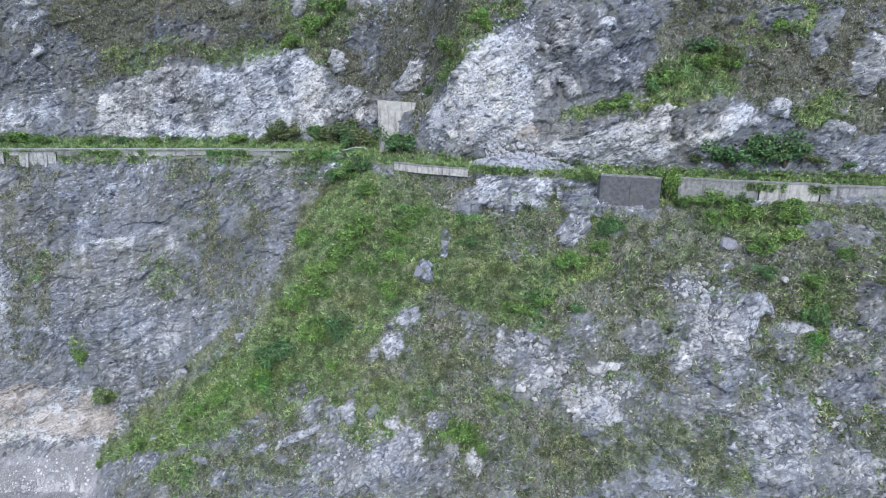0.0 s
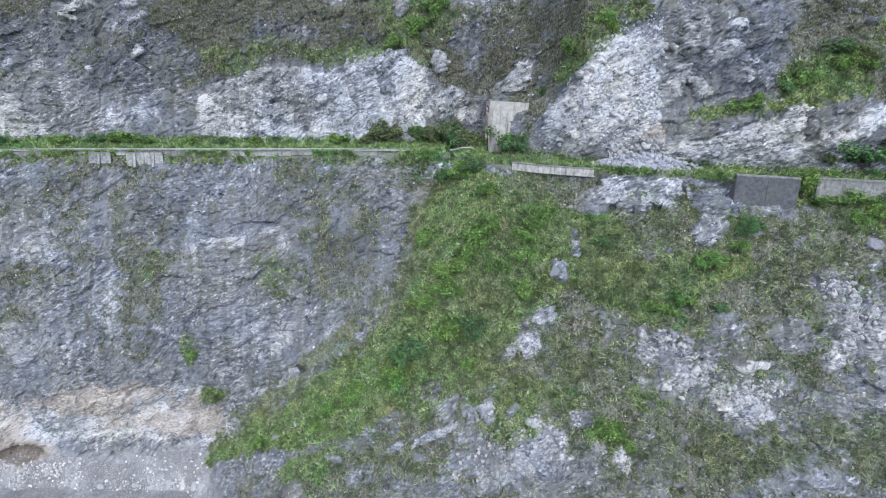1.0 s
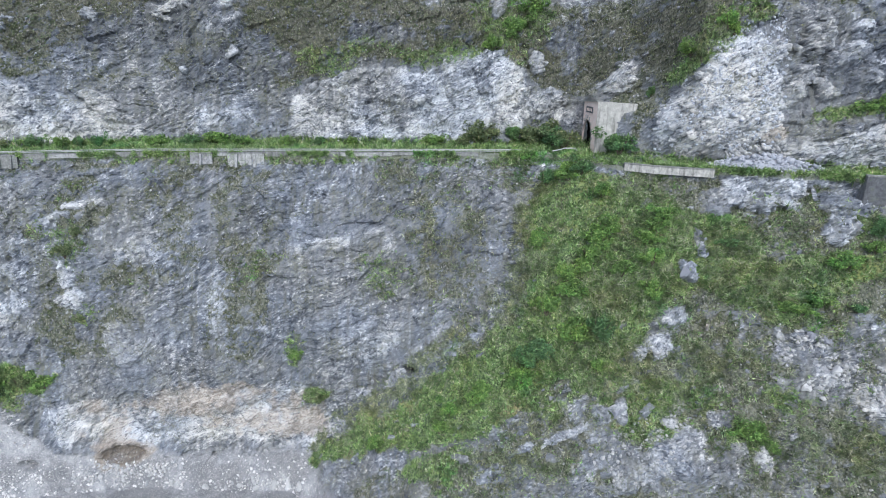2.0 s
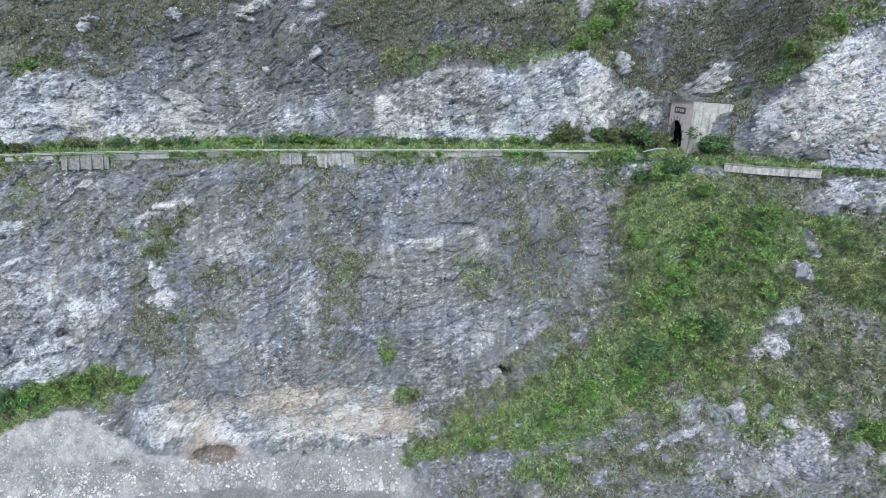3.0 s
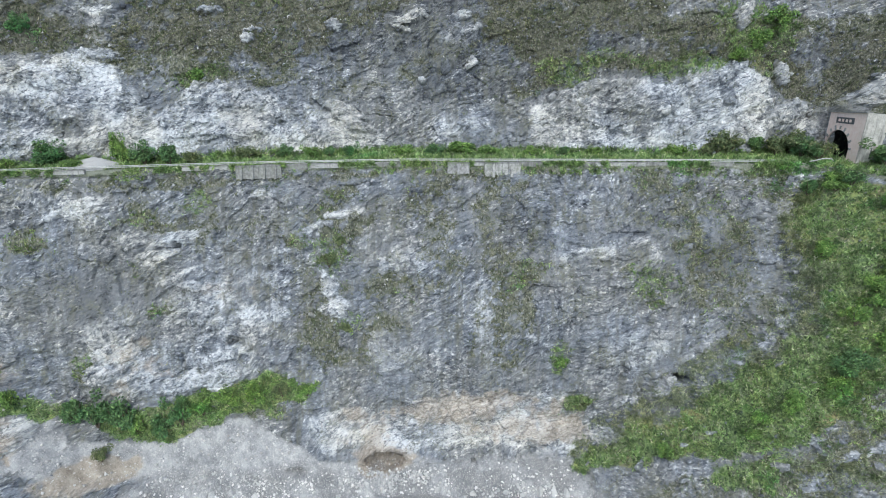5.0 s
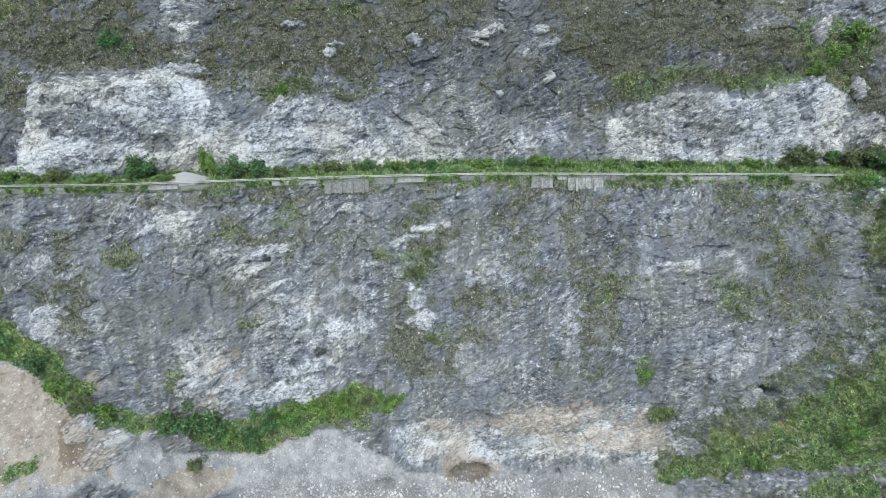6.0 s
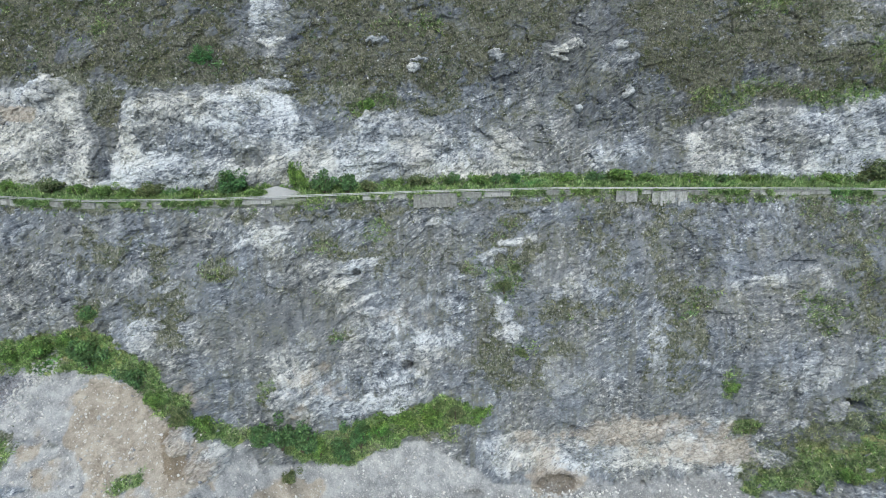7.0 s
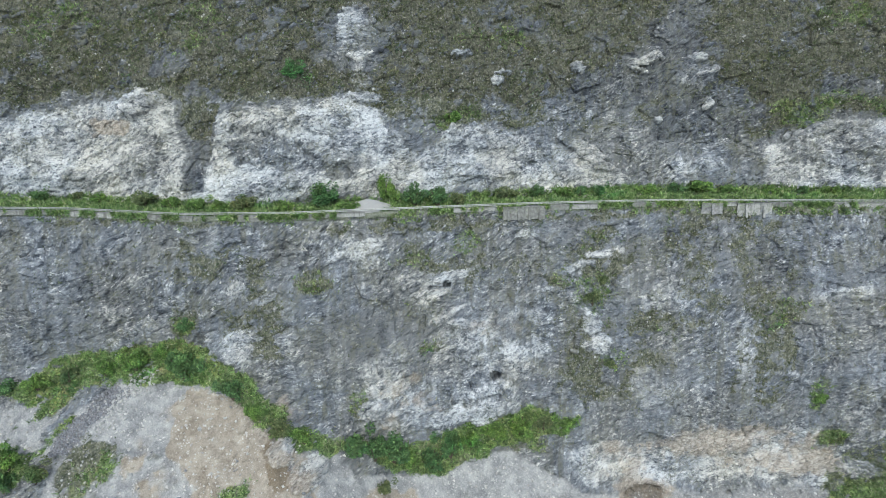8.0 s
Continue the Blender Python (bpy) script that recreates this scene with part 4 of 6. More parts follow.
outcrop(-123.6, 9.1, 3.4, 0.9, 0.8, 0.55, 8)
outcrop(-128.9, 6.3, 4.1, 1, 0.7, 0.6, 20)
outcrop(-119.2, 10.2, 1, 1, 0.6, 0.55, 0)
outcrop(-140.5, 13.6, 2.4, 1.2, 0.8, 0.55, 0)
outcrop(-105.7, -1.6, 3.6, 1.4, 0.8, 0.6, 20)
outcrop(-113.5, -2.2, 1.7, 1.4, 0.6, 0.6, 0)
outcrop(-126.9, -6.4, 1.4, 2.7, 0.9, 0.85, 0)
outcrop(-124.3, -11.8, 2.4, 1.9, 0.9, 0.8, 10)
outcrop(-110.6, -22.1, 4.8, 1.7, 0.5, 0.55, 30)
outcrop(-114.1, -19.1, 3.6, 4.8, 0.4, 0.4, 20)
outcrop(-45.1, -17, 3.4, 1.1, 0.5, 0.4, 30)
outcrop(-44.8, -20.4, 4.5, 1.3, 0.7, 0.55, 25)
outcrop(-60.3, -15.6, 3.5, 1.2, 0.6, 0.5, 30)
outcrop(-62.3, -31, 3.1, 1, 0.6, 0.4, 20)
outcrop(-82.3, -30.1, 4.9, 1.2, 0.6, 0.4, 20)
outcrop(-68.4, -26.1, 2.9, 1, 0.5, 0.5, 15)
outcrop(-138.6, 0.2, 3.6, 1.5, 0.9, 0.35, 20)
outcrop(-176, 10.4, 4.8, 1.7, 1.1, 0.85, 28)
outcrop(-181.3, 9, 4.1, 1, 0.9, 0.8, 30)
outcrop(-174.2, 7.7, 2.2, 1.9, 0.9, 0.6, 0)
outcrop(-157.2, 4.3, 5.2, 1.4, 1, 0.95, 22)
outcrop(-160.9, 0.6, 3.7, 1.6, 1.1, 0.95, 25)
outcrop(-158.4, -4.1, 5.4, 1.1, 1, 0.9, 22)
outcrop(-154.7, -6.9, 3.7, 1, 0.9, 0.9, -15)
outcrop(-163.9, -2.4, 1.5, 2.7, 0.8, 0.7, -20)
outcrop(-142.7, -13.8, 3.8, 4.3, 1, 0.85, 20)
outcrop(-148.3, -21.1, 5.1, 1.5, 1, 0.9, 15)
outcrop(-157.2, -27.4, 7.6, 1.8, 1.1, 0.9, 12)
outcrop(-149.5, -27, 4.3, 2.8, 1, 0.9, 20)
outcrop(-170.9, -29, 3.3, 2.8, 1.1, 0.7, -10)
outcrop(-174.6, -25.5, 3.7, 2, 1, 0.6, 0)
outcrop(-165.3, -24.5, 3.3, 1.5, 0.8, 0.6, 20)
outcrop(-138.2, -4.7, 2.8, 1.5, 0.8, 0.6, -20)
outcrop(-126.3, -7.2, 2.8, 1.8, 0.9, 0.85, 20)
outcrop(-124.5, -10.9, 3.8, 2, 0.9, 0.8, 0)
outcrop(-196.4, 0.3, 2.4, 0.9, 0.7, 0.75, 15)
outcrop(-201.6, -9.4, 5.3, 1.2, 1, 0.8, 10)
outcrop(-203, -13.7, 3.6, 2.2, 1.1, 0.85, 0)
outcrop(-208.4, -10, 2.4, 1.4, 0.8, 0.5, -20)
outcrop(-193, -8.7, 2.4, 1.9, 0.7, 0.5, 30)
outcrop(-220.1, -5.3, 3.6, 1.5, 0.8, 0.4, 20)
outcrop(-229.3, -4.2, 3.2, 1.5, 0.7, 0.5, -10)
outcrop(-224.1, 3.2, 3.1, 2.4, 0.8, 0.45, 20)
outcrop(-231.3, 10.4, 3.2, 2.4, 0.8, 0.35, 0)
outcrop(-242.2, 0.6, 2.5, 1.2, 0.7, 0.5, 0)
outcrop(-249.5, -16.4, 2.5, 0.7, 0.6, 0.6, 20)
outcrop(-124.2, 9.2, 2.8, 0.8, 0.7, 0.9, 10)
outcrop(-88.7, -32.5, 7.5, 1.1, 0.7, 0.8, 8)
outcrop(-96.1, -34.6, 8.9, 2, 0.9, 0.6, 5)
outcrop(-107.4, -37.9, 5.6, 1.8, 0.9, 0.7, -8)
outcrop(-80, -31.8, 4.3, 2.5, 0.9, 0.5, 15)
outcrop(-88.4, -39.1, 10.1, 1.1, 0.7, 0.9, -4)
outcrop(-68.1, -38.3, 5, 1.5, 0.8, 0.6, 20)
outcrop(-126.4, -38.1, 2.3, 3, 1, 0.75, 0)
outcrop(-122.7, -40.6, 2, 2, 0.9, 0.7, 0)
outcrop(-169.7, -29.4, 2.5, 2, 0.9, 0.6, 0)
outcrop(-108.8, 57.4, 3.2, 1.5, 1.6, 0.8, 15)
outcrop(-111.4, 54.5, 2.7, 0.9, 1.2, 0.6, -20)
outcrop(-106.1, 41.8, 1.6, 1.2, 1.2, 0.8, -20)
outcrop(-96.6, 57.5, 2.4, 1.6, 1, 0.6, 0)
outcrop(-93.9, 54.3, 1.9, 1.3, 1, 0.6, 0)
outcrop(-94.6, 46.9, 0.9, 1.1, 1.2, 0.9, 0)
outcrop(-145.8, 50.4, 1.8, 1.3, 1.2, 0.7, 0)
outcrop(-144.6, 52.5, 2.6, 0.6, 0.8, 0.5, 10)
outcrop(-126.4, 54.7, 1.9, 1.9, 1, 0.5, 30)
outcrop(-154.8, 56.6, 2.6, 1, 0.8, 0.4, 0)
outcrop(-31.7, 56.2, 1.6, 4.4, 1.2, 0.6, -30)
outcrop(-110.2, 38.9, 3.5, 1.1, 0.8, 0.3, 10)
outcrop(-36.3, 42.5, 5.7, 1.8, 1.5, 0.6, 30)
outcrop(-41.9, 36.2, 2.3, 4.4, 1.4, 0.55, 20)
outcrop(-35.6, 37.4, 1.8, 3.9, 1.4, 0.2, 20)
outcrop(-24.4, 42.3, 2.3, 2.8, 1.2, 0.7, 0)
outcrop(-21.8, 33.9, 5.1, 2.8, 1.3, 0.65, 10)
outcrop(-52, 35.8, 6.5, 3.4, 1.4, 0.5, 5)
outcrop(-68.7, 39.6, 6.1, 1.6, 1.6, 0.5, 15)
outcrop(-72.6, 35.1, 4.5, 3.2, 1.4, 0.45, -10)
outcrop(-65.5, 32.3, 5.8, 2.6, 1.2, 0.4, 0)
outcrop(-59, 30.1, 3.4, 2.1, 1.2, 0.6, 10)
outcrop(-150.1, 35.6, 8.9, 2.8, 1.8, 0.9, -8)
outcrop(-157.7, 30.8, 6.3, 2.3, 1.5, 0.95, 0)
outcrop(-140.5, 34.1, 5.2, 2.8, 1.5, 0.6, -20)
outcrop(-150, 28.5, 10.2, 1.5, 1.3, 0.95, 3)
outcrop(-124.4, 34.2, 5.3, 1.6, 1.3, 0.75, -15)
outcrop(-121.7, 30.9, 6.6, 1.9, 1.2, 0.7, -20)
outcrop(-130.5, 29.2, 4.4, 2.4, 1.1, 0.6, 0)
outcrop(-226, 41.7, 7, 3.2, 1.8, 0.85, 5)
outcrop(-243, 37.4, 7.7, 2.8, 1.6, 0.7, 10)
outcrop(-252.4, 33, 6.4, 3.9, 1.4, 0.8, 0)
outcrop(-227.8, 29.4, 6.3, 3.3, 1.3, 0.6, 30)
outcrop(-240.6, 25.9, 9, 2.1, 1.2, 0.7, 10)
outcrop(-205.8, 35.3, 3.2, 5.7, 1.9, 0.9, -12)
outcrop(-198.5, 38.6, 6.3, 3.3, 1.8, 0.85, 0)
outcrop(-187.6, 38.3, 5.6, 2, 1.7, 0.9, -12)
outcrop(-199.7, 31.1, 7.5, 2.8, 1.4, 0.25, 0)
outcrop(-185, 32, 5.6, 2.3, 1.3, 0.4, -15)
outcrop(-194.8, 24.2, 7.5, 1.8, 1.2, 0.7, 8)
outcrop(-180.1, 34.7, 3.8, 3.1, 1.5, 0.7, -20)
outcrop(-177.8, 44.6, 5.7, 1.3, 1.5, 0.95, 5)
outcrop(-171.3, 35, 3.9, 3.4, 1.3, 0.6, 0)
outcrop(-178, 54.8, 2.9, 1.6, 0.8, 0.9, 10)
outcrop(-181.4, 61.8, 2.6, 5.3, 0.7, 0.6, 0)
outcrop(-186.1, -35, 3.6, 3.2, 1.6, 0.8, 5)
outcrop(-191.5, -30.6, 2, 2.6, 0.8, 0.7, -20)

# ---- relief of the rock ----
def bedding(x, h):
    """Along and across the folded beds of the schist, in metres."""
    wx = x + 2.6 * fractal(x / 26, h / 26, 3, 201) + 1.0 * fractal(x / 6, h / 6, 2, 205)
    wh = h + 3.6 * fractal(x / 22, h / 22, 3, 211) + 1.2 * fractal(x / 6, h / 6, 2, 215)
    return wx * 0.9 + wh * 0.42, wh * 0.9 - wx * 0.42


U, V = bedding(GX, GH)
on_road = (GZ > road_z(GX) - 1.0) & (GZ < road_z(GX) + 0.8)
soil = np.clip(COVER["green"] + 0.6 * COVER["brush"] + COVER["gravel"], 0, 1)
rough = (1 - 0.75 * np.clip(COVER["gravel"] + (GZ < 1.5), 0, 1)) * (1 - 0.92 * on_road)
relief = 1.3 * fractal(GX / 22, GH / 22, 3, 60) * (1 - 0.95 * on_road) * step(1.0, 4.0, np.abs(GZ - road_z(GX)))
gully = np.abs(fractal((GX + 0.9 * GH) / 9, GH / 60, 3, 77))
relief = relief + COVER["gravel"] * (0.9 - 2.6 * gully + 0.5 * fractal(GX / 2.5, GH / 2.5, 4, 78))
calm = np.clip(1 - 0.8 * COVER["wash"] - 0.5 * COVER["white"], 0.15, 1)
relief = relief + rough * calm * (
    0.9 * facets(U / 5.5, V / 3.4, 11, 1.5) * (1 - 0.4 * soil)
    + 0.42 * facets(U / 2.0, V / 1.3, 21, 1.6) * (1 - 0.5 * soil)
    + 0.20 * facets(U / 1.1, V / 0.8, 31, 1.5)
    + 0.12 * fractal(GX / 2.2, GH / 2.2, 3, 70)
)
relief = relief + rough * COVER["white"] * 0.6 * facets(U / 4.6, V / 2.6, 41, 2.0)
high_rock = step(2.0, 6.0, GZ - road_z(GX)) * COVER["white"] * (GX < 84)
relief = relief - (BULGE + 0.8 * high_rock) * (1 - 0.97 * on_road) * step(0.3, 2.5, np.abs(GZ - road_z(GX)))
relief = relief - COVER["green"] * (0.8 * np.abs(fractal(GX / 3.4, GH / 3.4, 3, 75)) + 0.35 * np.abs(fractal(GX / 1.2, GH / 1.2, 2, 76))) * (1 - on_road)
relief = relief + 0.07 * fractal(GX / 1.0, GH / 1.0, 2, 80) * (1 - 0.8 * on_road)
near = (GX > -14.5) & (GX < -3) & (GZ > road_z(GX) - 1) & (GZ < road_z(GX) + 9.5)
relief = np.where(near, np.abs(relief) * 0.3, relief)


def hollow(x, h, rx, rh, deep):
    """A small cave mouth in the rock."""
    q = np.hypot((GX - x) / rx, (GH - h) / rh) + 0.15 * RAG
    return deep * (1 - step(0.75, 1.0, q))


relief = relief + hollow(-51.9, -24.7, 1.7, 0.9, 8)
relief = relief + hollow(-147.3, -18.1, 1.3, 0.9, 4)
relief = relief + hollow(-158.4, 2.6, 1.0, 0.8, 4)
relief = relief + hollow(-160.5, 1.7, 2.4, 0.45, 1.5)
relief = relief + hollow(-113.8, -44.3, 4.9, 1.7, 1.6)
relief = relief + hollow(-132.9, -45.6, 1.7, 0.6, 1.5)
relief = relief + hollow(-132.1, -45.8, 1.9, 0.7, 1.2)
relief = relief + hollow(-93.7, -31.2, 1.2, 0.5, 1)
relief = relief + hollow(-171.0, -29.3, 2.7, 2.4, 1)
relief = relief + hollow(33.7, -12.5, 0.8, 0.7, 1.2)
MD = GD + relief
in_net = (GX > -261) & (GX < 83) & (GH > -56) & (GH < 79)
loose = (1 - on_road) * in_net
MX, MY, MZ = to_world(GX + loose * 0.2 * (hashed(GX, GH, 401) - 0.5), GH + loose * 0.2 * (hashed(GX, GH, 402) - 0.5), MD)


def grid_mesh(name, x, y, z, keep=None):
    rows, cols = x.shape
    me = bpy.data.meshes.new(name)
    n = np.arange(rows * cols).reshape(rows, cols)
    quads = np.stack([n[:-1, :-1], n[:-1, 1:], n[1:, 1:], n[1:, :-1]], -1).reshape(-1)
    if keep is not None:
        quads = quads.reshape(-1, 4)[keep.ravel()].reshape(-1)
    me.vertices.add(rows * cols)
    me.vertices.foreach_set("co", np.stack([x, y, z], -1).astype(np.float32).ravel())
    me.loops.add(len(quads))
    me.loops.foreach_set("vertex_index", quads.astype(np.int32))
    me.polygons.add(len(quads) // 4)
    me.polygons.foreach_set("loop_start", np.arange(0, len(quads), 4, dtype=np.int32))
    me.polygons.foreach_set("use_smooth", np.ones(len(quads) // 4, bool))
    me.update(calc_edges=True)
    return me


def attribute(me, name, channels):
    at = me.color_attributes.new(name, "FLOAT_COLOR", "POINT")
    at.data.foreach_set("color", np.stack(channels, -1).astype(np.float32).ravel())


# the rock is open behind the tunnel's mouth
qx, qz = (MX[:-1, :-1] + MX[1:, 1:]) / 2, (MZ[:-1, :-1] + MZ[1:, 1:]) / 2
qy = (MY[:-1, :-1] + MY[1:, 1:]) / 2
bore = (qy < 132.6) & (qx > -13.25) & (qx < -11.9) & (qz > road_z(qx) - 0.2) & (qz < road_z(qx) + 8.0)
mountain_mesh = grid_mesh("mountainside", MX, MY, MZ, ~bore)
bedding_of = [U, V, COVER["wash"], 0 * U]
attribute(mountain_mesh, "beds", bedding_of)
crisp = ~((COVER["green"] + COVER["gravel"] > 0.5) | on_road)[:-1, :-1][~bore]
mountain_mesh.polygons.foreach_set("use_smooth", ~crisp.ravel())
attribute(mountain_mesh, "cover", [COVER["white"], COVER["green"], COVER["brush"], COVER["tan"]])
attribute(mountain_mesh, "ground", [COVER["gravel"], COVER["dark"], np.clip(on_road * 1.0, 0, 1), np.clip(1 - step(0.5, 3.5, GZ + 1.2 * RAG), 0, 1)])
mountain_mesh.materials.append(MOUNTAIN)
mountain = tagged(new("mountainside", mountain_mesh), "grey schist and pale marble mountainside with grass and dry brush", "cliff", kind="structure")

# ---- the river bed and the far ground ----
gx, gy = np.meshgrid(net(-2500, -300, 120, 2500, 4.0, 1.25), net(-2500, 30, 100, 101, 2.0, 1.25))
bed = grid_mesh("river_bed", gx, gy, -2.9 + 0.12 * fractal(gx / 6, gy / 6, 3, 90))
bed.materials.append(MOUNTAIN)
attribute(bed, "beds", [gx, gy, 0 * gx, 0 * gx])
attribute(bed, "cover", [0 * gx, 0 * gx, 0 * gx, 0 * gx])
attribute(bed, "ground", [1 + 0 * gx, 0 * gx, 0 * gx, 1 + 0 * gx])
tagged(new("ground", bed), "grey gravel river bed at the foot of the cliff", "river bed", kind="structure")

# ---- helpers for things ----
def surface(x, h):
    """The world place of the mountainside at slope coordinates (x, h)."""
    i, j = int(np.clip(np.searchsorted(XS, x) - 1, 0, len(XS) - 2)), int(np.clip(np.searchsorted(HS, h) - 1, 0, len(HS) - 2))
    u, v = (x - XS[i]) / (XS[i + 1] - XS[i]), (h - HS[j]) / (HS[j + 1] - HS[j])
    d = (MD[j, i] * (1 - u) + MD[j, i + 1] * u) * (1 - v) + (MD[j + 1, i] * (1 - u) + MD[j + 1, i + 1] * u) * v
    return Vector(to_world(x, h, d))


def part(name, bm, material, parent=None, label=""):
    me = bpy.data.meshes.new(name)
    bm.to_mesh(me)
    bm.free()
    me.materials.append(material)
    ob = new(name, me)
    ob.parent = parent
    return tagged(ob, label)


def mesh_of(name, verts, faces, material):
    me = bpy.data.meshes.new(name)
    me.from_pydata(verts, [], faces)
    me.materials.append(material)
    return me


def triangles(name, points, material):
    """A mesh of loose triangles from an array (count, 3, 3)."""
    n = len(points)
    me = bpy.data.meshes.new(name)
    me.vertices.add(n * 3)
    me.vertices.foreach_set("co", points.astype(np.float32).ravel())
    me.loops.add(n * 3)
    me.loops.foreach_set("vertex_index", np.arange(n * 3, dtype=np.int32))
    me.polygons.add(n)
    me.polygons.foreach_set("loop_start", np.arange(0, n * 3, 3, dtype=np.int32))
    me.update(calc_edges=True)
    me.materials.append(material)
    return me


def leaf_material(name, low, mid, high, dry=(0.28, 0.24, 0.12), share=0.88):
    n = Nodes(name, 0.6)
    geo = n.add("ShaderNodeNewGeometry")
    r = n.add("ShaderNodeValToRGB", Fac=geo.outputs["Random Per Island"])
    e = r.color_ramp.elements
    e[0].color, e[1].color = (*low, 1), (*high, 1)
    m = e.new(0.5)
    m.color = (*mid, 1)
    a = e.new(share)
    a.color = (*high, 1)
    e[-1].color = (*dry, 1)
    patch = n.noise(0.50, 5, 0.75)
    col = n.mix(n.ramp(patch, 0.42, 0.58), n.mix(0.62, r.outputs["Color"], (0.055, 0.085, 0.035)), n.mix(1.0, r.outputs["Color"], (1.22, 1.2, 1.15), "MULTIPLY"))
    col = n.mix(n.sum(n.ramp(n.noise(0.13, 5, 0.65), 0.48, 0.62), 0.6, "MULTIPLY"), col, n.mix(1.0, col, (1.16, 1.05, 0.85), "MULTIPLY"))
    col = n.mix(n.sum(n.ramp(n.noise(0.11, 4, 0.6), 0.42, 0.30), 0.8, "MULTIPLY"), col, n.mix(1.0, col, (0.62, 1.05, 0.85), "MULTIPLY"))
    n.bsdf.inputs["Transmission Weight"].default_value = 0.0
    return n.done(col)


GRASS = leaf_material("grass_blades", (0.10, 0.18, 0.07), (0.21, 0.345, 0.125), (0.39, 0.52, 0.23), (0.56, 0.55, 0.42))
BRUSH = leaf_material("dry_brush", (0.065, 0.08, 0.045), (0.125, 0.15, 0.08), (0.22, 0.24, 0.15), (0.40, 0.39, 0.32), 0.82)
STRAW = leaf_material("straw_grass", (0.15, 0.19, 0.11), (0.28, 0.33, 0.21), (0.42, 0.46, 0.33), (0.54, 0.54, 0.44), 0.80)
LEAF = {
    "dark": leaf_material("dark_leaves", (0.04, 0.095, 0.045), (0.085, 0.175, 0.075), (0.15, 0.28, 0.11), (0.20, 0.32, 0.13)),
    "light": leaf_material("light_leaves", (0.07, 0.145, 0.04), (0.14, 0.26, 0.065), (0.24, 0.39, 0.11), (0.32, 0.42, 0.15)),
    "dry": leaf_material("olive_leaves", (0.07, 0.10, 0.05), (0.125, 0.165, 0.08), (0.20, 0.24, 0.12), (0.28, 0.28, 0.16)),
}


def bark_material():
    n = Nodes("bark", 0.9)
    g = n.noise(6, 5)
    return n.done(n.mix(g, (0.06, 0.05, 0.04), (0.16, 0.13, 0.10)), g, 0.5, 0.05)


BARK = bark_material()
rng = np.random.default_rng(7)


def scatter(weight, count, where=False):
    """Random places on the mountainside, as dense as weight says."""
    area_of = np.gradient(HS)[:, None] * np.gradient(XS)[None, :]
    w = (weight * area_of).ravel()
    pick = np.searchsorted(np.cumsum(w) / w.sum(), rng.random(count))
    jit = (rng.random((count, 2)) - 0.5) * 0.32
    j, i = np.unravel_index(np.minimum(pick, w.size - 1), weight.shape)
    x, h = XS[i] + jit[:, 0], HS[j] + jit[:, 1]
    slope_x = (MD[j, np.minimum(i + 1, len(XS) - 1)] - MD[j, i]) / 0.32
    slope_h = (MD[np.minimum(j + 1, len(HS) - 1), i] - MD[j, i]) / 0.32
    d = MD[j, i] + slope_x * jit[:, 0] + slope_h * jit[:, 1]
    places = np.stack(to_world(x, h, d), -1)
    return (places, j, i) if where else places


OUT = np.array([0.0, -0.75, 0.66])


def tufts(places, blades, length, width, spread, lift):
    """Blades of grass or twigs that fan out from every place."""
    n = len(places)
    size = length * (0.5 + rng.random((n, 1, 1))) * np.ones((n, blades, 1))
    way = rng.normal(size=(n, blades, 3)) * spread + OUT * (1 - lift) + np.array([0, 0, 1.0]) * lift
    way /= np.linalg.norm(way, axis=-1, keepdims=True)
    side = np.cross(way, rng.normal(size=(n, blades, 3)))
    side /= np.linalg.norm(side, axis=-1, keepdims=True)
    base = places[:, None, :] + rng.normal(size=(n, blades, 3)) * 0.12 - OUT * 0.1
    size = size * (0.6 + 0.8 * rng.random((n, blades, 1)))
    tip = base + way * size
    tip[..., 2] -= 0.18 * size[..., 0]
    half = side * width * (0.6 + 0.8 * rng.random((n, blades, 1)))
    return np.stack([base - half, base + half, tip], 2).reshape(-1, 3, 3)


in_sight = (GX > -262) & (GX < 84) & (GH < 80) & (GH > -57)
patchy = step(-0.35, 0.45, fractal(GX / 1.7, GH / 1.7, 4, 140))
patchy_wide = step(-0.3, 0.4, fractal(GX / 6, GH / 6, 3, 150))
verge = ((GZ > road_z(GX) - 0.4) & (GZ < road_z(GX) + 1.2) & (GY > road_edge(GX) + 0.9)) * 1.0
hang = ((GZ > road_z(GX) - 2.2) & (GZ < road_z(GX) - 0.1) & (np.abs(GY - road_edge(GX)) < 2.5)) * 1.0
verge = np.maximum(verge, ((GX > -28) & (GZ > road_z(GX) - 0.5) & (GZ < road_z(GX) + 1.2)) * 0.8)
spur_side = (GX > -60) & (GZ < road_z(GX) - 1)
green_w = (0.16 * spur_side * COVER["brush"] * patchy_wide + 0.8 * hang * patchy_wide * patchy + COVER["green"] ** 1.5 * (0.25 + patchy) + 1.3 * verge * (0.5 + patchy)) * in_sight
brush_w = (COVER["brush"] * (0.1 + patchy * (0.3 + patchy_wide)) + 0.05 * (COVER["white"] < 0.3) * (COVER["gravel"] < 0.2) * (GZ > 4) * patchy) * in_sight
along = GY - road_edge(GX)


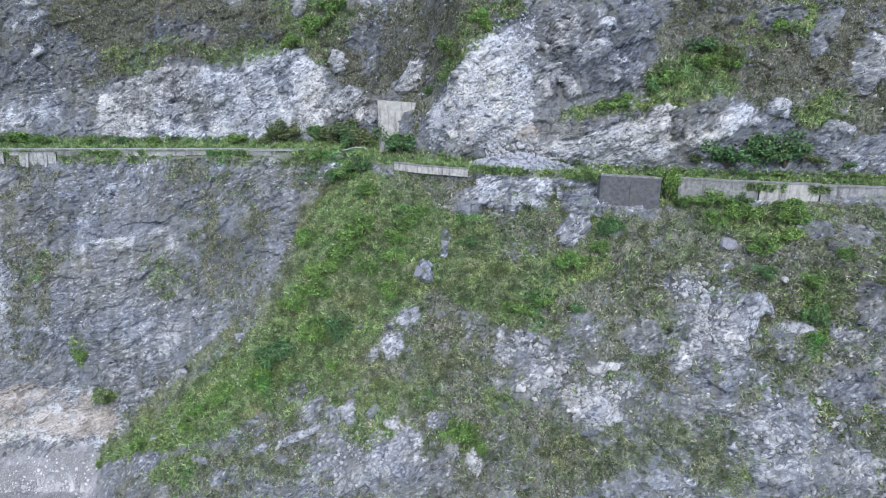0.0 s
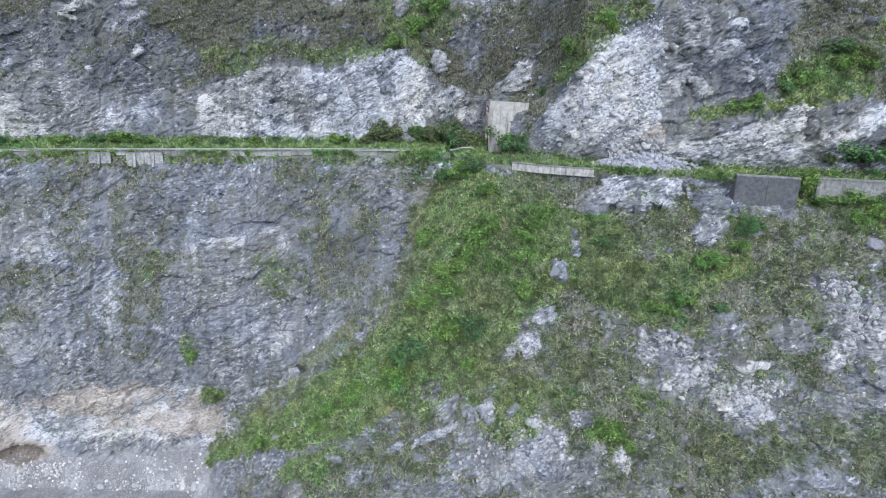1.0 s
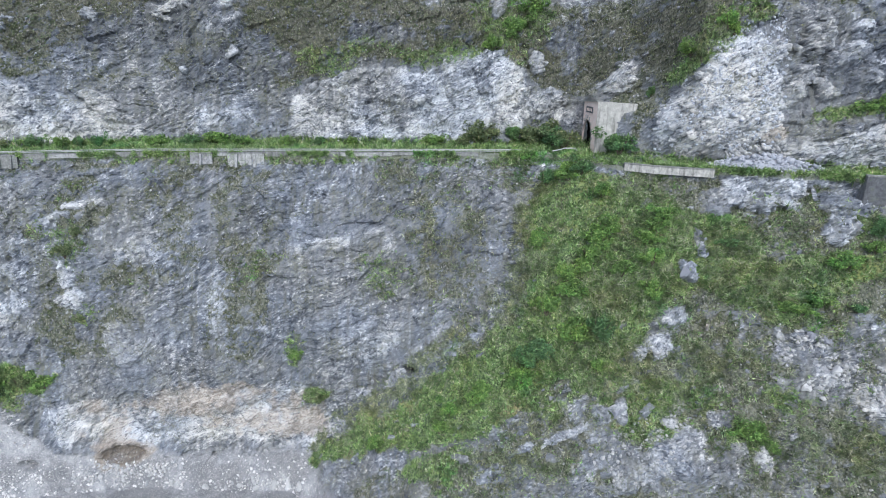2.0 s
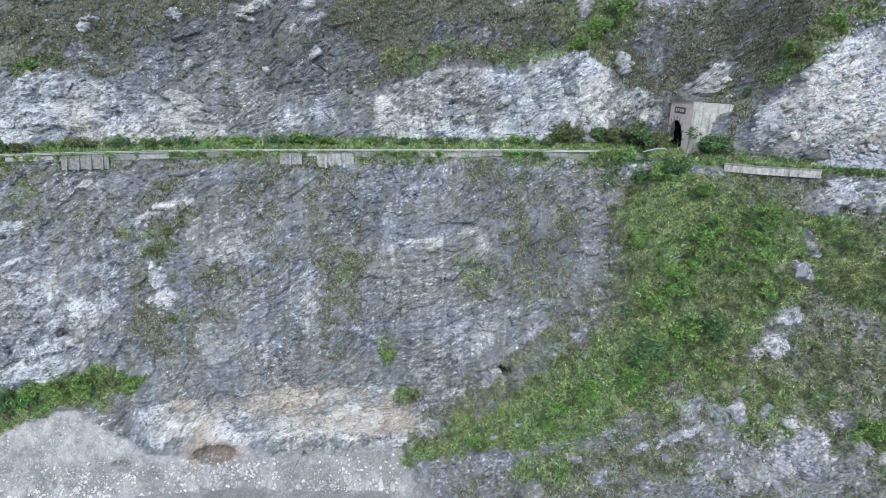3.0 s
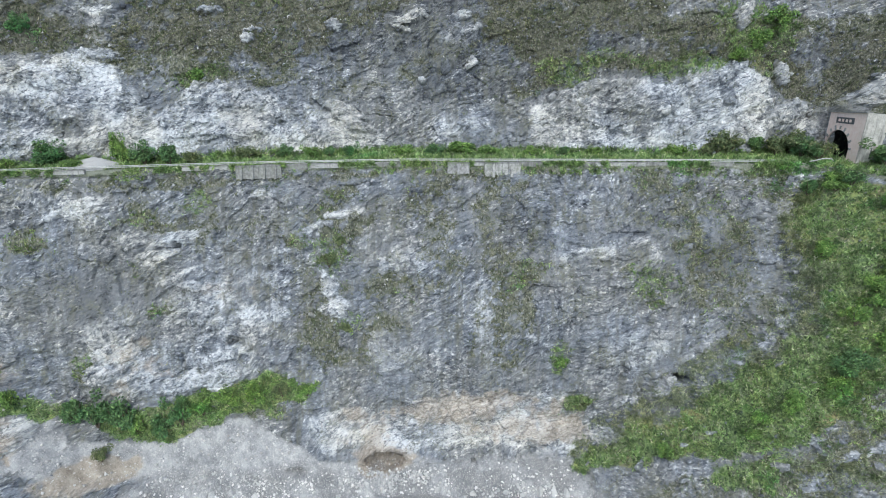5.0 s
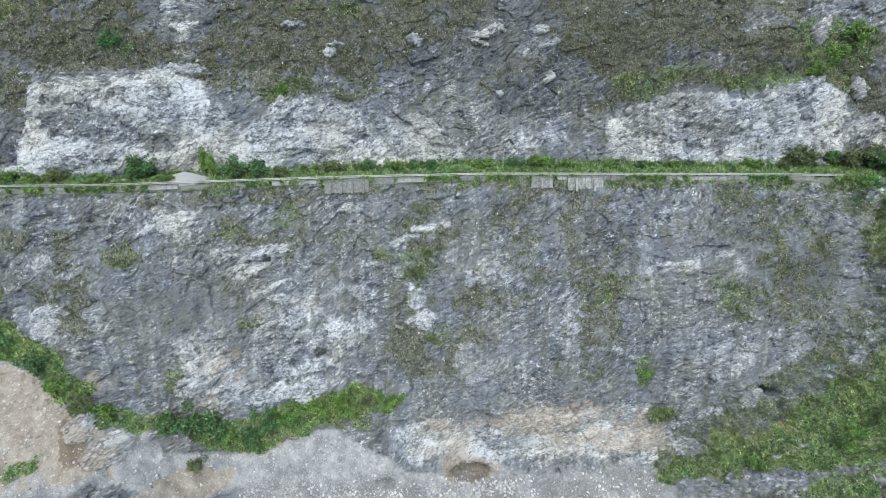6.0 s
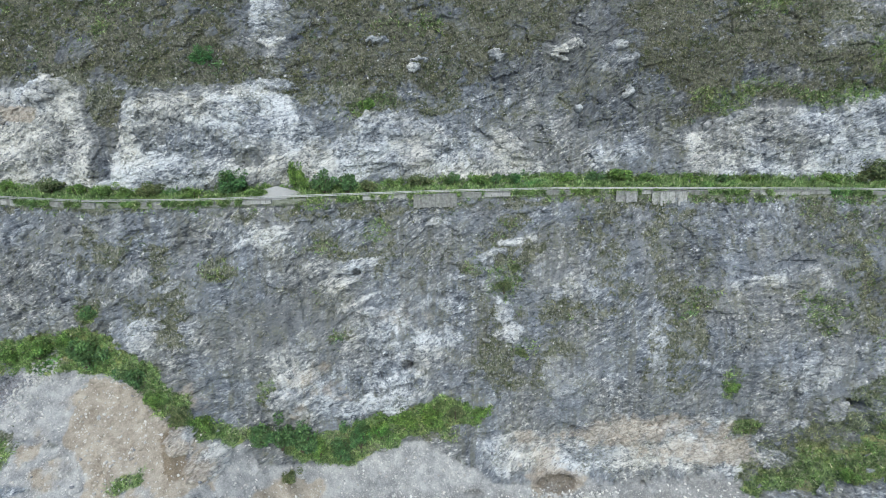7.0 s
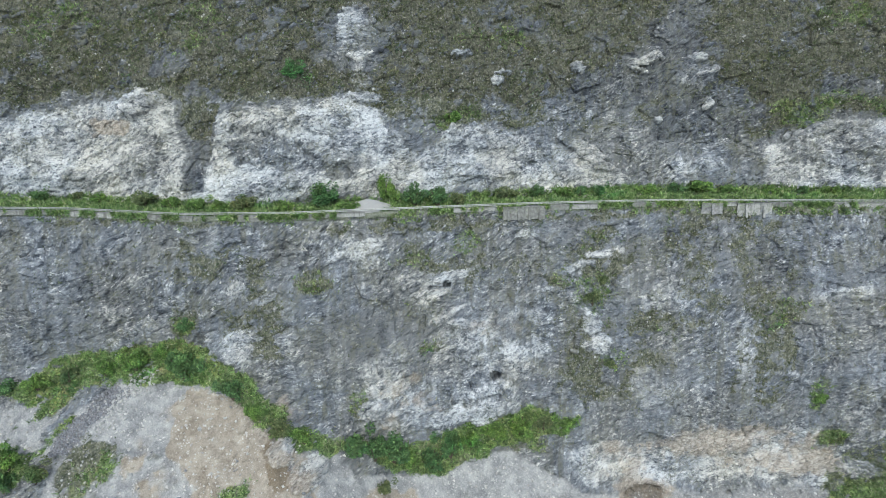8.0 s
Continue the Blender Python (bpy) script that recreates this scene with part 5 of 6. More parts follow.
def edge_places(x0, x1, out, count):
    """Clumps of weeds that grow over the road's edge."""
    x = x0 + (x1 - x0) * rng.random(count * 4)
    x = x[value_noise(x / 3.1, 0 * x, 71) + 0.5 * value_noise(x / 0.9, 0 * x, 72) > 0.12][:count]
    drop = 0.9 * rng.random(len(x)) ** 2
    return np.stack([x, road_edge(x) - out - 0.25 * rng.random(len(x)), road_z(x) + 0.42 - drop], -1)


roadside = ((GZ > road_z(GX) - 0.3) & (GZ < road_z(GX) + 1.6) & (along > 1.2)) * (0.15 + patchy) * in_sight * (GX < -14.5)
new("grass", triangles("grass", np.concatenate([
    tufts(scatter(green_w, 46000), 6, 0.8, 0.10, 0.55, 0.55),
    tufts(scatter(green_w, 16000), 7, 0.45, 0.15, 0.9, 0.5),
    tufts(scatter(roadside, 6500), 7, 1.1, 0.13, 0.6, 0.8),
    tufts(edge_places(-262, -27, 0.35, 3800), 6, 0.7, 0.10, 0.8, 0.2),
    tufts(edge_places(26, 84, 2.2, 800), 6, 0.7, 0.10, 0.8, 0.2),
    tufts(edge_places(-12, 26, 0.4, 900), 6, 0.7, 0.10, 0.8, 0.3)]), GRASS))
tagged(bpy.data.objects["grass"], "lush green wild grass and low weeds on the slopes", "grass", kind="stuff")
new("dry_brush", triangles("dry_brush", np.concatenate([
    tufts(scatter(brush_w, 66000), 4, 0.65, 0.085, 0.7, 0.5)]), BRUSH))
tagged(bpy.data.objects["dry_brush"], "olive and straw-coloured dry scrub on the rock slopes", "scrub", kind="stuff")
straw_w = (COVER["straw"] * (0.2 + patchy) + 0.10 * COVER["green"] * patchy + 0.16 * COVER["brush"] * spur_side * patchy) * in_sight * (GX > -85) * np.clip(1 - BULGE, 0, 1) * (1 - on_road)
new("straw_grass", triangles("straw_grass", tufts(scatter(straw_w, 34000), 5, 0.8, 0.075, 0.6, 0.35), STRAW))
tagged(bpy.data.objects["straw_grass"], "pale grey-green dry grass hanging on the spur", "dry grass", kind="stuff")


# ---- shrubs: a forked trunk and a crown of single leaves ----
def shrub(variant, seed, leaves, lumps):
    r = np.random.default_rng(seed)
    top = tagged(new("shrub"), "", "shrub")
    bm = bmesh.new()
    for k in range(4):
        a = k * 1.57 + r.random()
        tip = Vector((0.28 * math.cos(a), 0.28 * math.sin(a), 0.55 + 0.2 * r.random()))
        m = Matrix.Translation(tip / 2) @ tip.to_track_quat("Z", "Y").to_matrix().to_4x4()
        bmesh.ops.create_cone(bm, cap_ends=True, segments=6, radius1=0.035, radius2=0.012, depth=tip.length, matrix=m)
    part("trunk", bm, BARK, top)
    centre = r.normal(size=(lumps, 3)) * (0.22, 0.22, 0.17) + (0, 0, 0.48)
    radius = 0.12 + 0.13 * r.random(lumps)
    pick = r.integers(0, lumps, leaves)
    way = r.normal(size=(leaves, 3))
    way /= np.linalg.norm(way, axis=1, keepdims=True)
    at = centre[pick] + way * (radius[pick] * r.random(leaves) ** 0.25)[:, None]
    at[:, 2] = np.maximum(at[:, 2], 0.04)
    along = way * 0.6 + r.normal(size=(leaves, 3)) * 0.7
    along /= np.linalg.norm(along, axis=1, keepdims=True)
    side = np.cross(along, r.normal(size=(leaves, 3)))
    side /= np.linalg.norm(side, axis=1, keepdims=True)
    size = (0.028 + 0.03 * r.random((leaves, 1)))
    a, b, c, d = at - along * size, at + side * size * 0.55, at + along * size, at - side * size * 0.55
    verts = np.stack([a, b, c, d], 1).reshape(-1, 3)
    me = mesh_of("crown", verts.tolist(), [(4 * k, 4 * k + 1, 4 * k + 2, 4 * k + 3) for k in range(leaves)], LEAF[variant])
    crown = new("crown", me)
    crown.parent = top
    return top


SHRUBS = {}
for variant in ("dark", "light", "dry"):
    SHRUBS[variant] = [shrub(variant, 40 + n, 1900, 16) for n in range(3)]
WORDS = {"dark": "dense dark green broad-leaved shrub", "light": "fresh light green leafy shrub", "dry": "dull olive thin half-dry shrub"}
made = {"dark": 0, "light": 0, "dry": 0}


def bush(variant, x, h, wide, high):
    """A shrub standing on the mountainside at (x, h)."""
    n = made[variant]
    made[variant] += 1
    model = SHRUBS[variant][n % 3]
    at = surface(x, h) + Vector((0, 0.1, -0.12))
    on = "beside the old road" if abs(at.z - float(road_z(x))) < 2 else "on the rocky slope" if at.z > 14 else "on the bench above the river"
    m = Matrix.Translation(at) @ Matrix.Diagonal((wide, wide * 0.65, high, 1)) @ Matrix.Rotation(n * 2.4, 4, "Z")
    if n < 3:
        model.matrix_basis = m
        ob = model
    else:
        ob = copy_thing(SHRUBS[variant][n % 3], Matrix.Identity(4))
        ob.matrix_basis = m
    tagged(ob, WORDS[variant] + " " + on, "shrub", "shrubs " + on)

bush("dark", -8.8, 19.3, 7.6, 5.6)
bush("dry", -18.7, 21.3, 7.4, 5.7)
bush("dark", -20.4, 22.6, 6.3, 5.0)
bush("light", -26.5, 19.0, 4.8, 3.1)
bush("dark", -28.7, 24.7, 6.0, 4.8)
bush("dry", -21.4, 23.9, 9.0, 5.9)
bush("dark", 47.7, 13.6, 8.8, 5.0)
bush("dark", 56.9, 13.6, 8.5, 6.1)
bush("dark", 52.2, 13.6, 7.6, 7.0)
bush("light", 37.1, 8.0, 4.1, 6.0)
bush("dark", 66.6, 12.9, 2.8, 1.9)
bush("dry", 42.8, 14.3, 3.8, 2.4)
bush("dry", 61.5, 13.6, 3.8, 2.6)
bush("dry", -34.2, 24.7, 6.5, 4.5)
bush("light", -170.6, 19.9, 2.9, 6.7)
bush("dark", -165.6, 19.6, 6.3, 5.6)
bush("dark", -160.4, 19.6, 6.1, 5.9)
bush("dark", -185.0, 19.4, 5.3, 4.7)
bush("dry", -156.0, 20.0, 4.9, 3.7)
bush("dry", -145.0, 21.8, 5.0, 3.8)
bush("dark", -137.1, 22.5, 3.8, 3.2)
bush("light", -130.6, 22.3, 4.6, 3.5)
bush("dark", -127.0, 22.6, 3.1, 3.5)
bush("dark", -122.6, 22.6, 3.3, 3.8)
bush("light", -110.3, 23.5, 5.7, 2.7)
bush("light", -97.3, 24.0, 9.2, 3.9)
bush("dark", -103.2, 24.0, 4.7, 2.7)
bush("light", -91.1, 23.6, 4.7, 3.0)
bush("light", -80.9, 23.6, 3.9, 2.4)
bush("dark", -73.3, 23.6, 3.9, 2.7)
bush("light", -65.9, 23.6, 4.4, 2.7)
bush("light", -47.0, 23.7, 5.7, 3.3)
bush("dry", -40.4, 23.7, 3.9, 2.7)
bush("dark", -250.6, 20.6, 4.6, 3.5)
bush("dry", -242.0, 21.0, 3.9, 2.7)
bush("light", -236.5, 20.7, 5.1, 2.4)
bush("dry", -225.1, 19.2, 6.2, 4.6)
bush("light", -218.6, 18.9, 5.5, 3.4)
bush("light", -212.7, 18.6, 4.9, 3.4)
bush("dry", -202.7, 18.7, 5.9, 3.4)
bush("light", -207.8, 18.6, 3.7, 2.3)
bush("light", -193.2, 18.4, 4.9, 2.3)
bush("dark", -185.8, 19.6, 7.5, 5.8)
bush("light", -179.8, 18.5, 4.9, 2.8)
bush("light", -172.6, 21.2, 3.8, 6.5)
bush("dark", -177.8, -34.5, 6.4, 6.3)
bush("dark", -173.8, -36.0, 6.9, 7.4)
bush("dark", -169.7, -37.2, 7.0, 8.0)
bush("light", -166.1, -38.0, 5.2, 5.4)
bush("dark", -161.6, -38.5, 6.0, 6.1)
bush("dark", -157.3, -36.4, 6.1, 6.7)
bush("light", -152.8, -34.2, 5.4, 5.0)
bush("light", -147.7, -32.4, 6.1, 5.1)
bush("light", -142.0, -31.6, 6.9, 5.7)
bush("dry", -136.3, -30.6, 5.7, 4.3)
bush("light", -130.8, -30.3, 5.4, 3.7)
bush("dark", -157.0, -33.4, 3.7, 4.2)
bush("dry", -171.3, -42.1, 3.9, 4.3)
bush("dark", -214.3, -18.0, 7.8, 8.7)
bush("light", -219.4, -14.2, 4.9, 4.5)
bush("dark", -202.7, -21.5, 5.8, 5.5)
bush("light", -197.8, -25.0, 4.7, 4.6)
bush("dry", -191.9, -28.4, 5.1, 4.5)
bush("light", -187.8, -30.4, 5.1, 5.0)
bush("light", -224.7, -16.2, 6.1, 5.1)
bush("light", -231.2, -17.4, 5.4, 5.1)
bush("dry", -238.7, -18.6, 5.4, 4.2)
bush("light", -244.7, -20.1, 5.3, 4.2)
bush("dark", -253.9, -22.2, 5.5, 4.3)
bush("light", -243.8, -33.2, 5.6, 5.7)
bush("dark", -243.6, -37.2, 5.5, 6.3)
bush("dry", -237.8, -35.5, 5.6, 5.1)
bush("dark", -213.8, -7.9, 3.1, 2.8)
bush("dark", -213.8, -7.6, 3.6, 3.3)
bush("light", -18.6, -2.9, 6.1, 5.1)
bush("light", -22.6, -6.0, 5.1, 4.6)
bush("light", -14.9, 2.2, 6.2, 4.7)
bush("light", -8.3, -2.9, 4.9, 4.1)
bush("light", -19.3, 15.4, 5.2, 4.1)
bush("dark", -23.1, 13.2, 4.8, 4.7)
bush("dark", -30.0, -21.1, 5.9, 5.4)
bush("light", -31.8, -24.5, 4.9, 4.5)
bush("light", -22.0, -15.6, 5.9, 5.0)
bush("light", -26.5, -11.9, 5.0, 5.1)
bush("light", -9.1, -8.6, 4.8, 4.0)
bush("light", -26.6, 0.1, 4.8, 5.0)
bush("dark", 26.7, 1.9, 3.7, 3.2)
bush("light", 47.4, 4.1, 5.3, 3.5)
bush("light", 53.5, 3.6, 5.2, 3.4)
bush("light", 42.4, 3.7, 3.9, 3.1)
bush("dark", 52.9, -11.2, 3.5, 4.6)
bush("light", 53.7, -6.5, 3.3, 3.8)
bush("light", 3.2, -29.8, 4.9, 3.6)
bush("light", -18.6, -21.0, 3.8, 3.3)
bush("light", 13.2, -10.8, 3.6, 2.5)
bush("dark", 21.0, -10.2, 3.0, 2.2)
bush("light", -39.1, -27.7, 4.0, 3.4)
bush("light", -45.6, -33.0, 4.4, 3.5)
bush("light", -57.9, -38.9, 4.3, 3.5)
bush("light", -76.0, -24.0, 3.2, 3.6)
bush("dry", -71.2, -32.4, 4.5, 2.6)
bush("dry", -123.3, 2.7, 3.2, 2.4)
bush("dry", -125.8, -2.2, 4.5, 4.3)
bush("dry", -122.0, -16.1, 3.0, 2.2)
bush("dark", -192.6, 48.2, 5.0, 4.4)
bush("light", -156.9, 39.1, 5.7, 4.2)
bush("light", -28.5, 48.5, 6.4, 5.0)
bush("light", -33.7, 44.8, 5.1, 3.5)
bush("light", 37.9, 26.9, 4.8, 3.7)
bush("light", 43.2, 29.5, 4.7, 3.7)
bush("light", 31.7, 24.4, 3.9, 2.7)
bush("dry", 47.8, 31.3, 4.2, 3.3)
bush("light", 56.2, 35.9, 4.1, 3.3)
bush("dry", 2.7, 34.5, 3.5, 4.1)
bush("light", 6.7, 39.9, 3.5, 4.0)
bush("dark", -2.7, 31.0, 3.0, 2.6)
bush("light", -16.8, 0.1, 6.1, 3.9)
bush("light", -19.6, -3.9, 5.3, 3.3)
bush("light", -13.3, -4.9, 5.0, 3.9)
bush("light", -22.4, -8.9, 6.3, 4.2)
bush("light", -8.5, 1.1, 6.1, 3.4)
bush("light", -4.5, 5.2, 5.2, 3.2)
bush("dark", 4.5, 0.1, 3.8, 2.5)
bush("dark", -17.9, -15.5, 5.3, 4.7)
bush("light", -21.9, -16.6, 6.0, 4.1)
bush("dark", -28.1, -18.7, 6.6, 3.6)
bush("light", -30.8, -23.5, 5.0, 3.9)
bush("dark", -16.6, 15.1, 5.5, 3.9)
bush("light", -19.1, 14.1, 5.8, 2.9)
bush("light", -6.5, 3.2, 4.7, 3.3)
bush("light", 10.6, -10.4, 4.5, 2.7)
bush("light", 15.9, -9.4, 4.9, 2.8)
bush("light", 20.7, -3.6, 5.3, 3.5)
bush("light", 25.2, -0.8, 4.6, 2.8)
bush("dark", 27.2, 2.8, 4.6, 2.8)
bush("light", 37.4, 9.5, 6.5, 4.4)
bush("light", 48.0, -0.8, 4.7, 3.1)
bush("light", 52.3, 0.9, 4.4, 2.8)
bush("light", 52.5, -13.5, 3.5, 2.5)
bush("dark", 52.3, -10.5, 4.5, 2.2)
bush("dark", 48.2, -4.9, 3.5, 3.0)
bush("light", 46.0, 4.5, 4.1, 3.0)
bush("light", 58.6, -1.6, 3.6, 2.3)
bush("light", 3.2, -29.8, 5.7, 2.9)
bush("light", 5.7, -31.2, 3.2, 2.0)
bush("light", -38.2, -25.8, 5.2, 3.1)
bush("light", -43.8, -30.2, 4.2, 3.3)
bush("light", -14.4, 9.8, 4.4, 3.3)
bush("dark", 43.4, 32.4, 6.0, 3.0)
bush("light", 37.9, 27.9, 4.0, 2.9)
bush("light", 47.7, 29.3, 5.1, 3.3)
bush("light", 29.0, 23.6, 3.9, 2.7)
bush("dark", 35.2, 26.1, 3.7, 2.8)
bush("light", 7.8, 38.9, 3.7, 3.3)
bush("light", 1.7, 36.2, 5.3, 3.8)
bush("light", -24.6, 52.1, 7.6, 5.6)
bush("light", -29.8, 47.2, 4.6, 3.5)
bush("dark", -8.6, 19.6, 6.4, 4.2)
bush("dry", -37.6, 23.8, 7.0, 6.0)
bush("dry", -25.0, 23.4, 7.0, 5.6)
bush("light", 39.7, 6.7, 5.0, 3.0)
bush("light", 43.7, 6.9, 5.4, 3.2)
bush("dark", 47.6, 6.6, 4.4, 2.6)
bush("light", 54.5, 5.6, 5.0, 3.0)

# ---- stones ----
def stone_material(name, low, high):
    n = Nodes(name, 0.85)
    ob = n.add("ShaderNodeObjectInfo")
    geo = n.add("ShaderNodeNewGeometry")
    r = n.sum(n.sum(ob.outputs["Random"], 0.5, "MULTIPLY"), n.sum(geo.outputs["Random Per Island"], 0.5, "MULTIPLY"))
    g = n.noise(2.2, 9, 0.78)
    col = n.mix(n.ramp(n.sum(g, n.sum(n.sum(r, -0.25), 0.5, "MULTIPLY")), 0.3, 0.75), low, high)
    return n.done(col, g, 0.6, 0.08)


PALE = stone_material("pale_stone", (0.17, 0.18, 0.19), (0.50, 0.50, 0.49))
GREY = stone_material("grey_stone", (0.07, 0.078, 0.095), (0.27, 0.28, 0.31))
BLUISH = stone_material("bluish_marble", (0.26, 0.29, 0.34), (0.58, 0.61, 0.66))
COBBLE = stone_material("river_stone", (0.17, 0.155, 0.145), (0.70, 0.69, 0.675))


def rock_points(seed, cuts=7, fine=1):
    """A broken stone of about unit size: a ball cut by planes, as verts and faces."""
    bm = bmesh.new()
    bmesh.ops.create_icosphere(bm, subdivisions=fine, radius=0.62)
    r = random.Random(seed)
    for v in bm.verts:
        for k in range(cuts):
            q = random.Random(seed * 31 + k)
            w = Vector((q.gauss(0, 1), q.gauss(0, 1), q.gauss(0, 1))).normalized()
            over = v.co.dot(w) - (0.22 + 0.16 * q.random())
            if over > 0:
                v.co -= w * over
        v.co += Vector((r.uniform(-0.07, 0.07) / fine, r.uniform(-0.07, 0.07) / fine, r.uniform(-0.07, 0.07) / fine))
    verts = np.array([v.co[:] for v in bm.verts])
    faces = np.array([[v.index for v in f.verts] for f in bm.faces])
    bm.free()
    return verts, faces


MODELS = [rock_points(s) for s in range(8)]


def stones(name, places, sizes, material, label, category="stones"):
    """A field of loose stones, too many to count."""
    tris = []
    for k, (verts, faces) in enumerate(MODELS):
        p, s = places[k::8], sizes[k::8]
        q = rng.normal(size=(len(p), 4))
        q /= np.linalg.norm(q, axis=1, keepdims=True)
        w, x, y, z = q.T
        rot = np.stack([1 - 2 * (y * y + z * z), 2 * (x * y - z * w), 2 * (x * z + y * w), 2 * (x * y + z * w), 1 - 2 * (x * x + z * z), 2 * (y * z - x * w), 2 * (x * z - y * w), 2 * (y * z + x * w), 1 - 2 * (x * x + y * y)], -1).reshape(-1, 3, 3)
        shape = verts[None] * (1, 0.8, 0.7) * s[:, None, None]
        v = np.einsum("nij,nkj->nki", rot, shape) + p[:, None, :]
        base = (np.arange(len(p)) * len(verts))[:, None, None]
        tris.append((v.reshape(-1, 3), (faces[None] + base).reshape(-1, 3)))
    off, vs, fs = 0, [], []
    for v, f in tris:
        vs.append(v)
        fs.append(f + off)
        off += len(v)
    vs, fs = np.concatenate(vs), np.concatenate(fs)
    me = bpy.data.meshes.new(name)
    me.vertices.add(len(vs))
    me.vertices.foreach_set("co", vs.astype(np.float32).ravel())
    me.loops.add(fs.size)
    me.loops.foreach_set("vertex_index", fs.astype(np.int32).ravel())
    me.polygons.add(len(fs))
    me.polygons.foreach_set("loop_start", np.arange(0, fs.size, 3, dtype=np.int32))
    me.update(calc_edges=True)
    me.materials.append(material)
    return tagged(new(name, me), label, category, kind="stuff")


bare = np.clip(1 - COVER["green"] * 1.3, 0, 1) * in_sight
low = (1 - step(-1.5, 2.0, GZ)) * in_sight * (GZ > -4.5)
heap_w = COVER["gravel"] * in_sight * (0.3 + patchy)
slope_w = (0.25 * COVER["brush"] + 0.12) * bare * (0.15 + patchy_wide * patchy) * (GZ > 4)
n = 3000
stones("river_cobbles", scatter(low * (0.1 + patchy_wide * patchy), n), 0.16 + 0.85 * rng.random(n) ** 3.2, COBBLE, "pale rounded cobbles strewn along the river's edge")
n = 3000
stones("heap_stones", scatter(heap_w, n), 0.12 + 0.85 * rng.random(n) ** 6, COBBLE, "pale stones lying in the slide debris")
n = 2600
stones("slope_stones", scatter(slope_w, n), 0.10 + 0.7 * rng.random(n) ** 5, PALE, "pale loose stones caught on the scrubby slope")
n = 5200
stones("slope_rubble", scatter(slope_w, n), 0.22 + 0.8 * rng.random(n) ** 3, GREY, "grey schist rubble caught on the scrubby slope")

n = 2600
stones("slope_blocks", scatter(COVER["rubble"] ** 2 * in_sight * (0.2 + patchy) * (1 - 0.8 * on_road), n), 0.25 + 1.0 * rng.random(n) ** 2.5, PALE, "angular blocks of grey and pale rubble on the slope")


n = 1700
stones("slide_blocks", scatter(COVER["chute"] * in_sight * (1 - on_road) * (0.2 + patchy), n), 0.15 + 0.8 * rng.random(n) ** 2.5, BLUISH, "bluish white angular marble blocks of the rock slide")
n = 1500
stones("dark_scree", scatter(COVER["scree"] * in_sight, n), 0.15 + 0.6 * rng.random(n) ** 2.5, GREY, "dark strip of schist scree down the debris heap")


def boulder(tone, x, h, wide, high):
    k = boulder.count
    boulder.count += 1
    verts, faces = rock_points(100 + k, 9, 2)
    me = mesh_of("boulder", (verts * (wide * 0.75, wide * 0.6, high * 0.8)).tolist(), faces.tolist(), PALE if tone == "pale" else GREY)
    ob = new("boulder", me)
    ob.matrix_basis = Matrix.Translation(surface(x, h) + Vector((0, 0.1 * wide, 0.05 * high))) @ Matrix.Rotation(k * 1.7, 4, "Z")
    where = "by the river" if ob.location.z < 6 else "on the slope"
    tagged(ob, ("pale angular marble boulder " if tone == "pale" else "dark grey schist boulder ") + where, "boulder", "boulders " + where)


boulder.count = 0

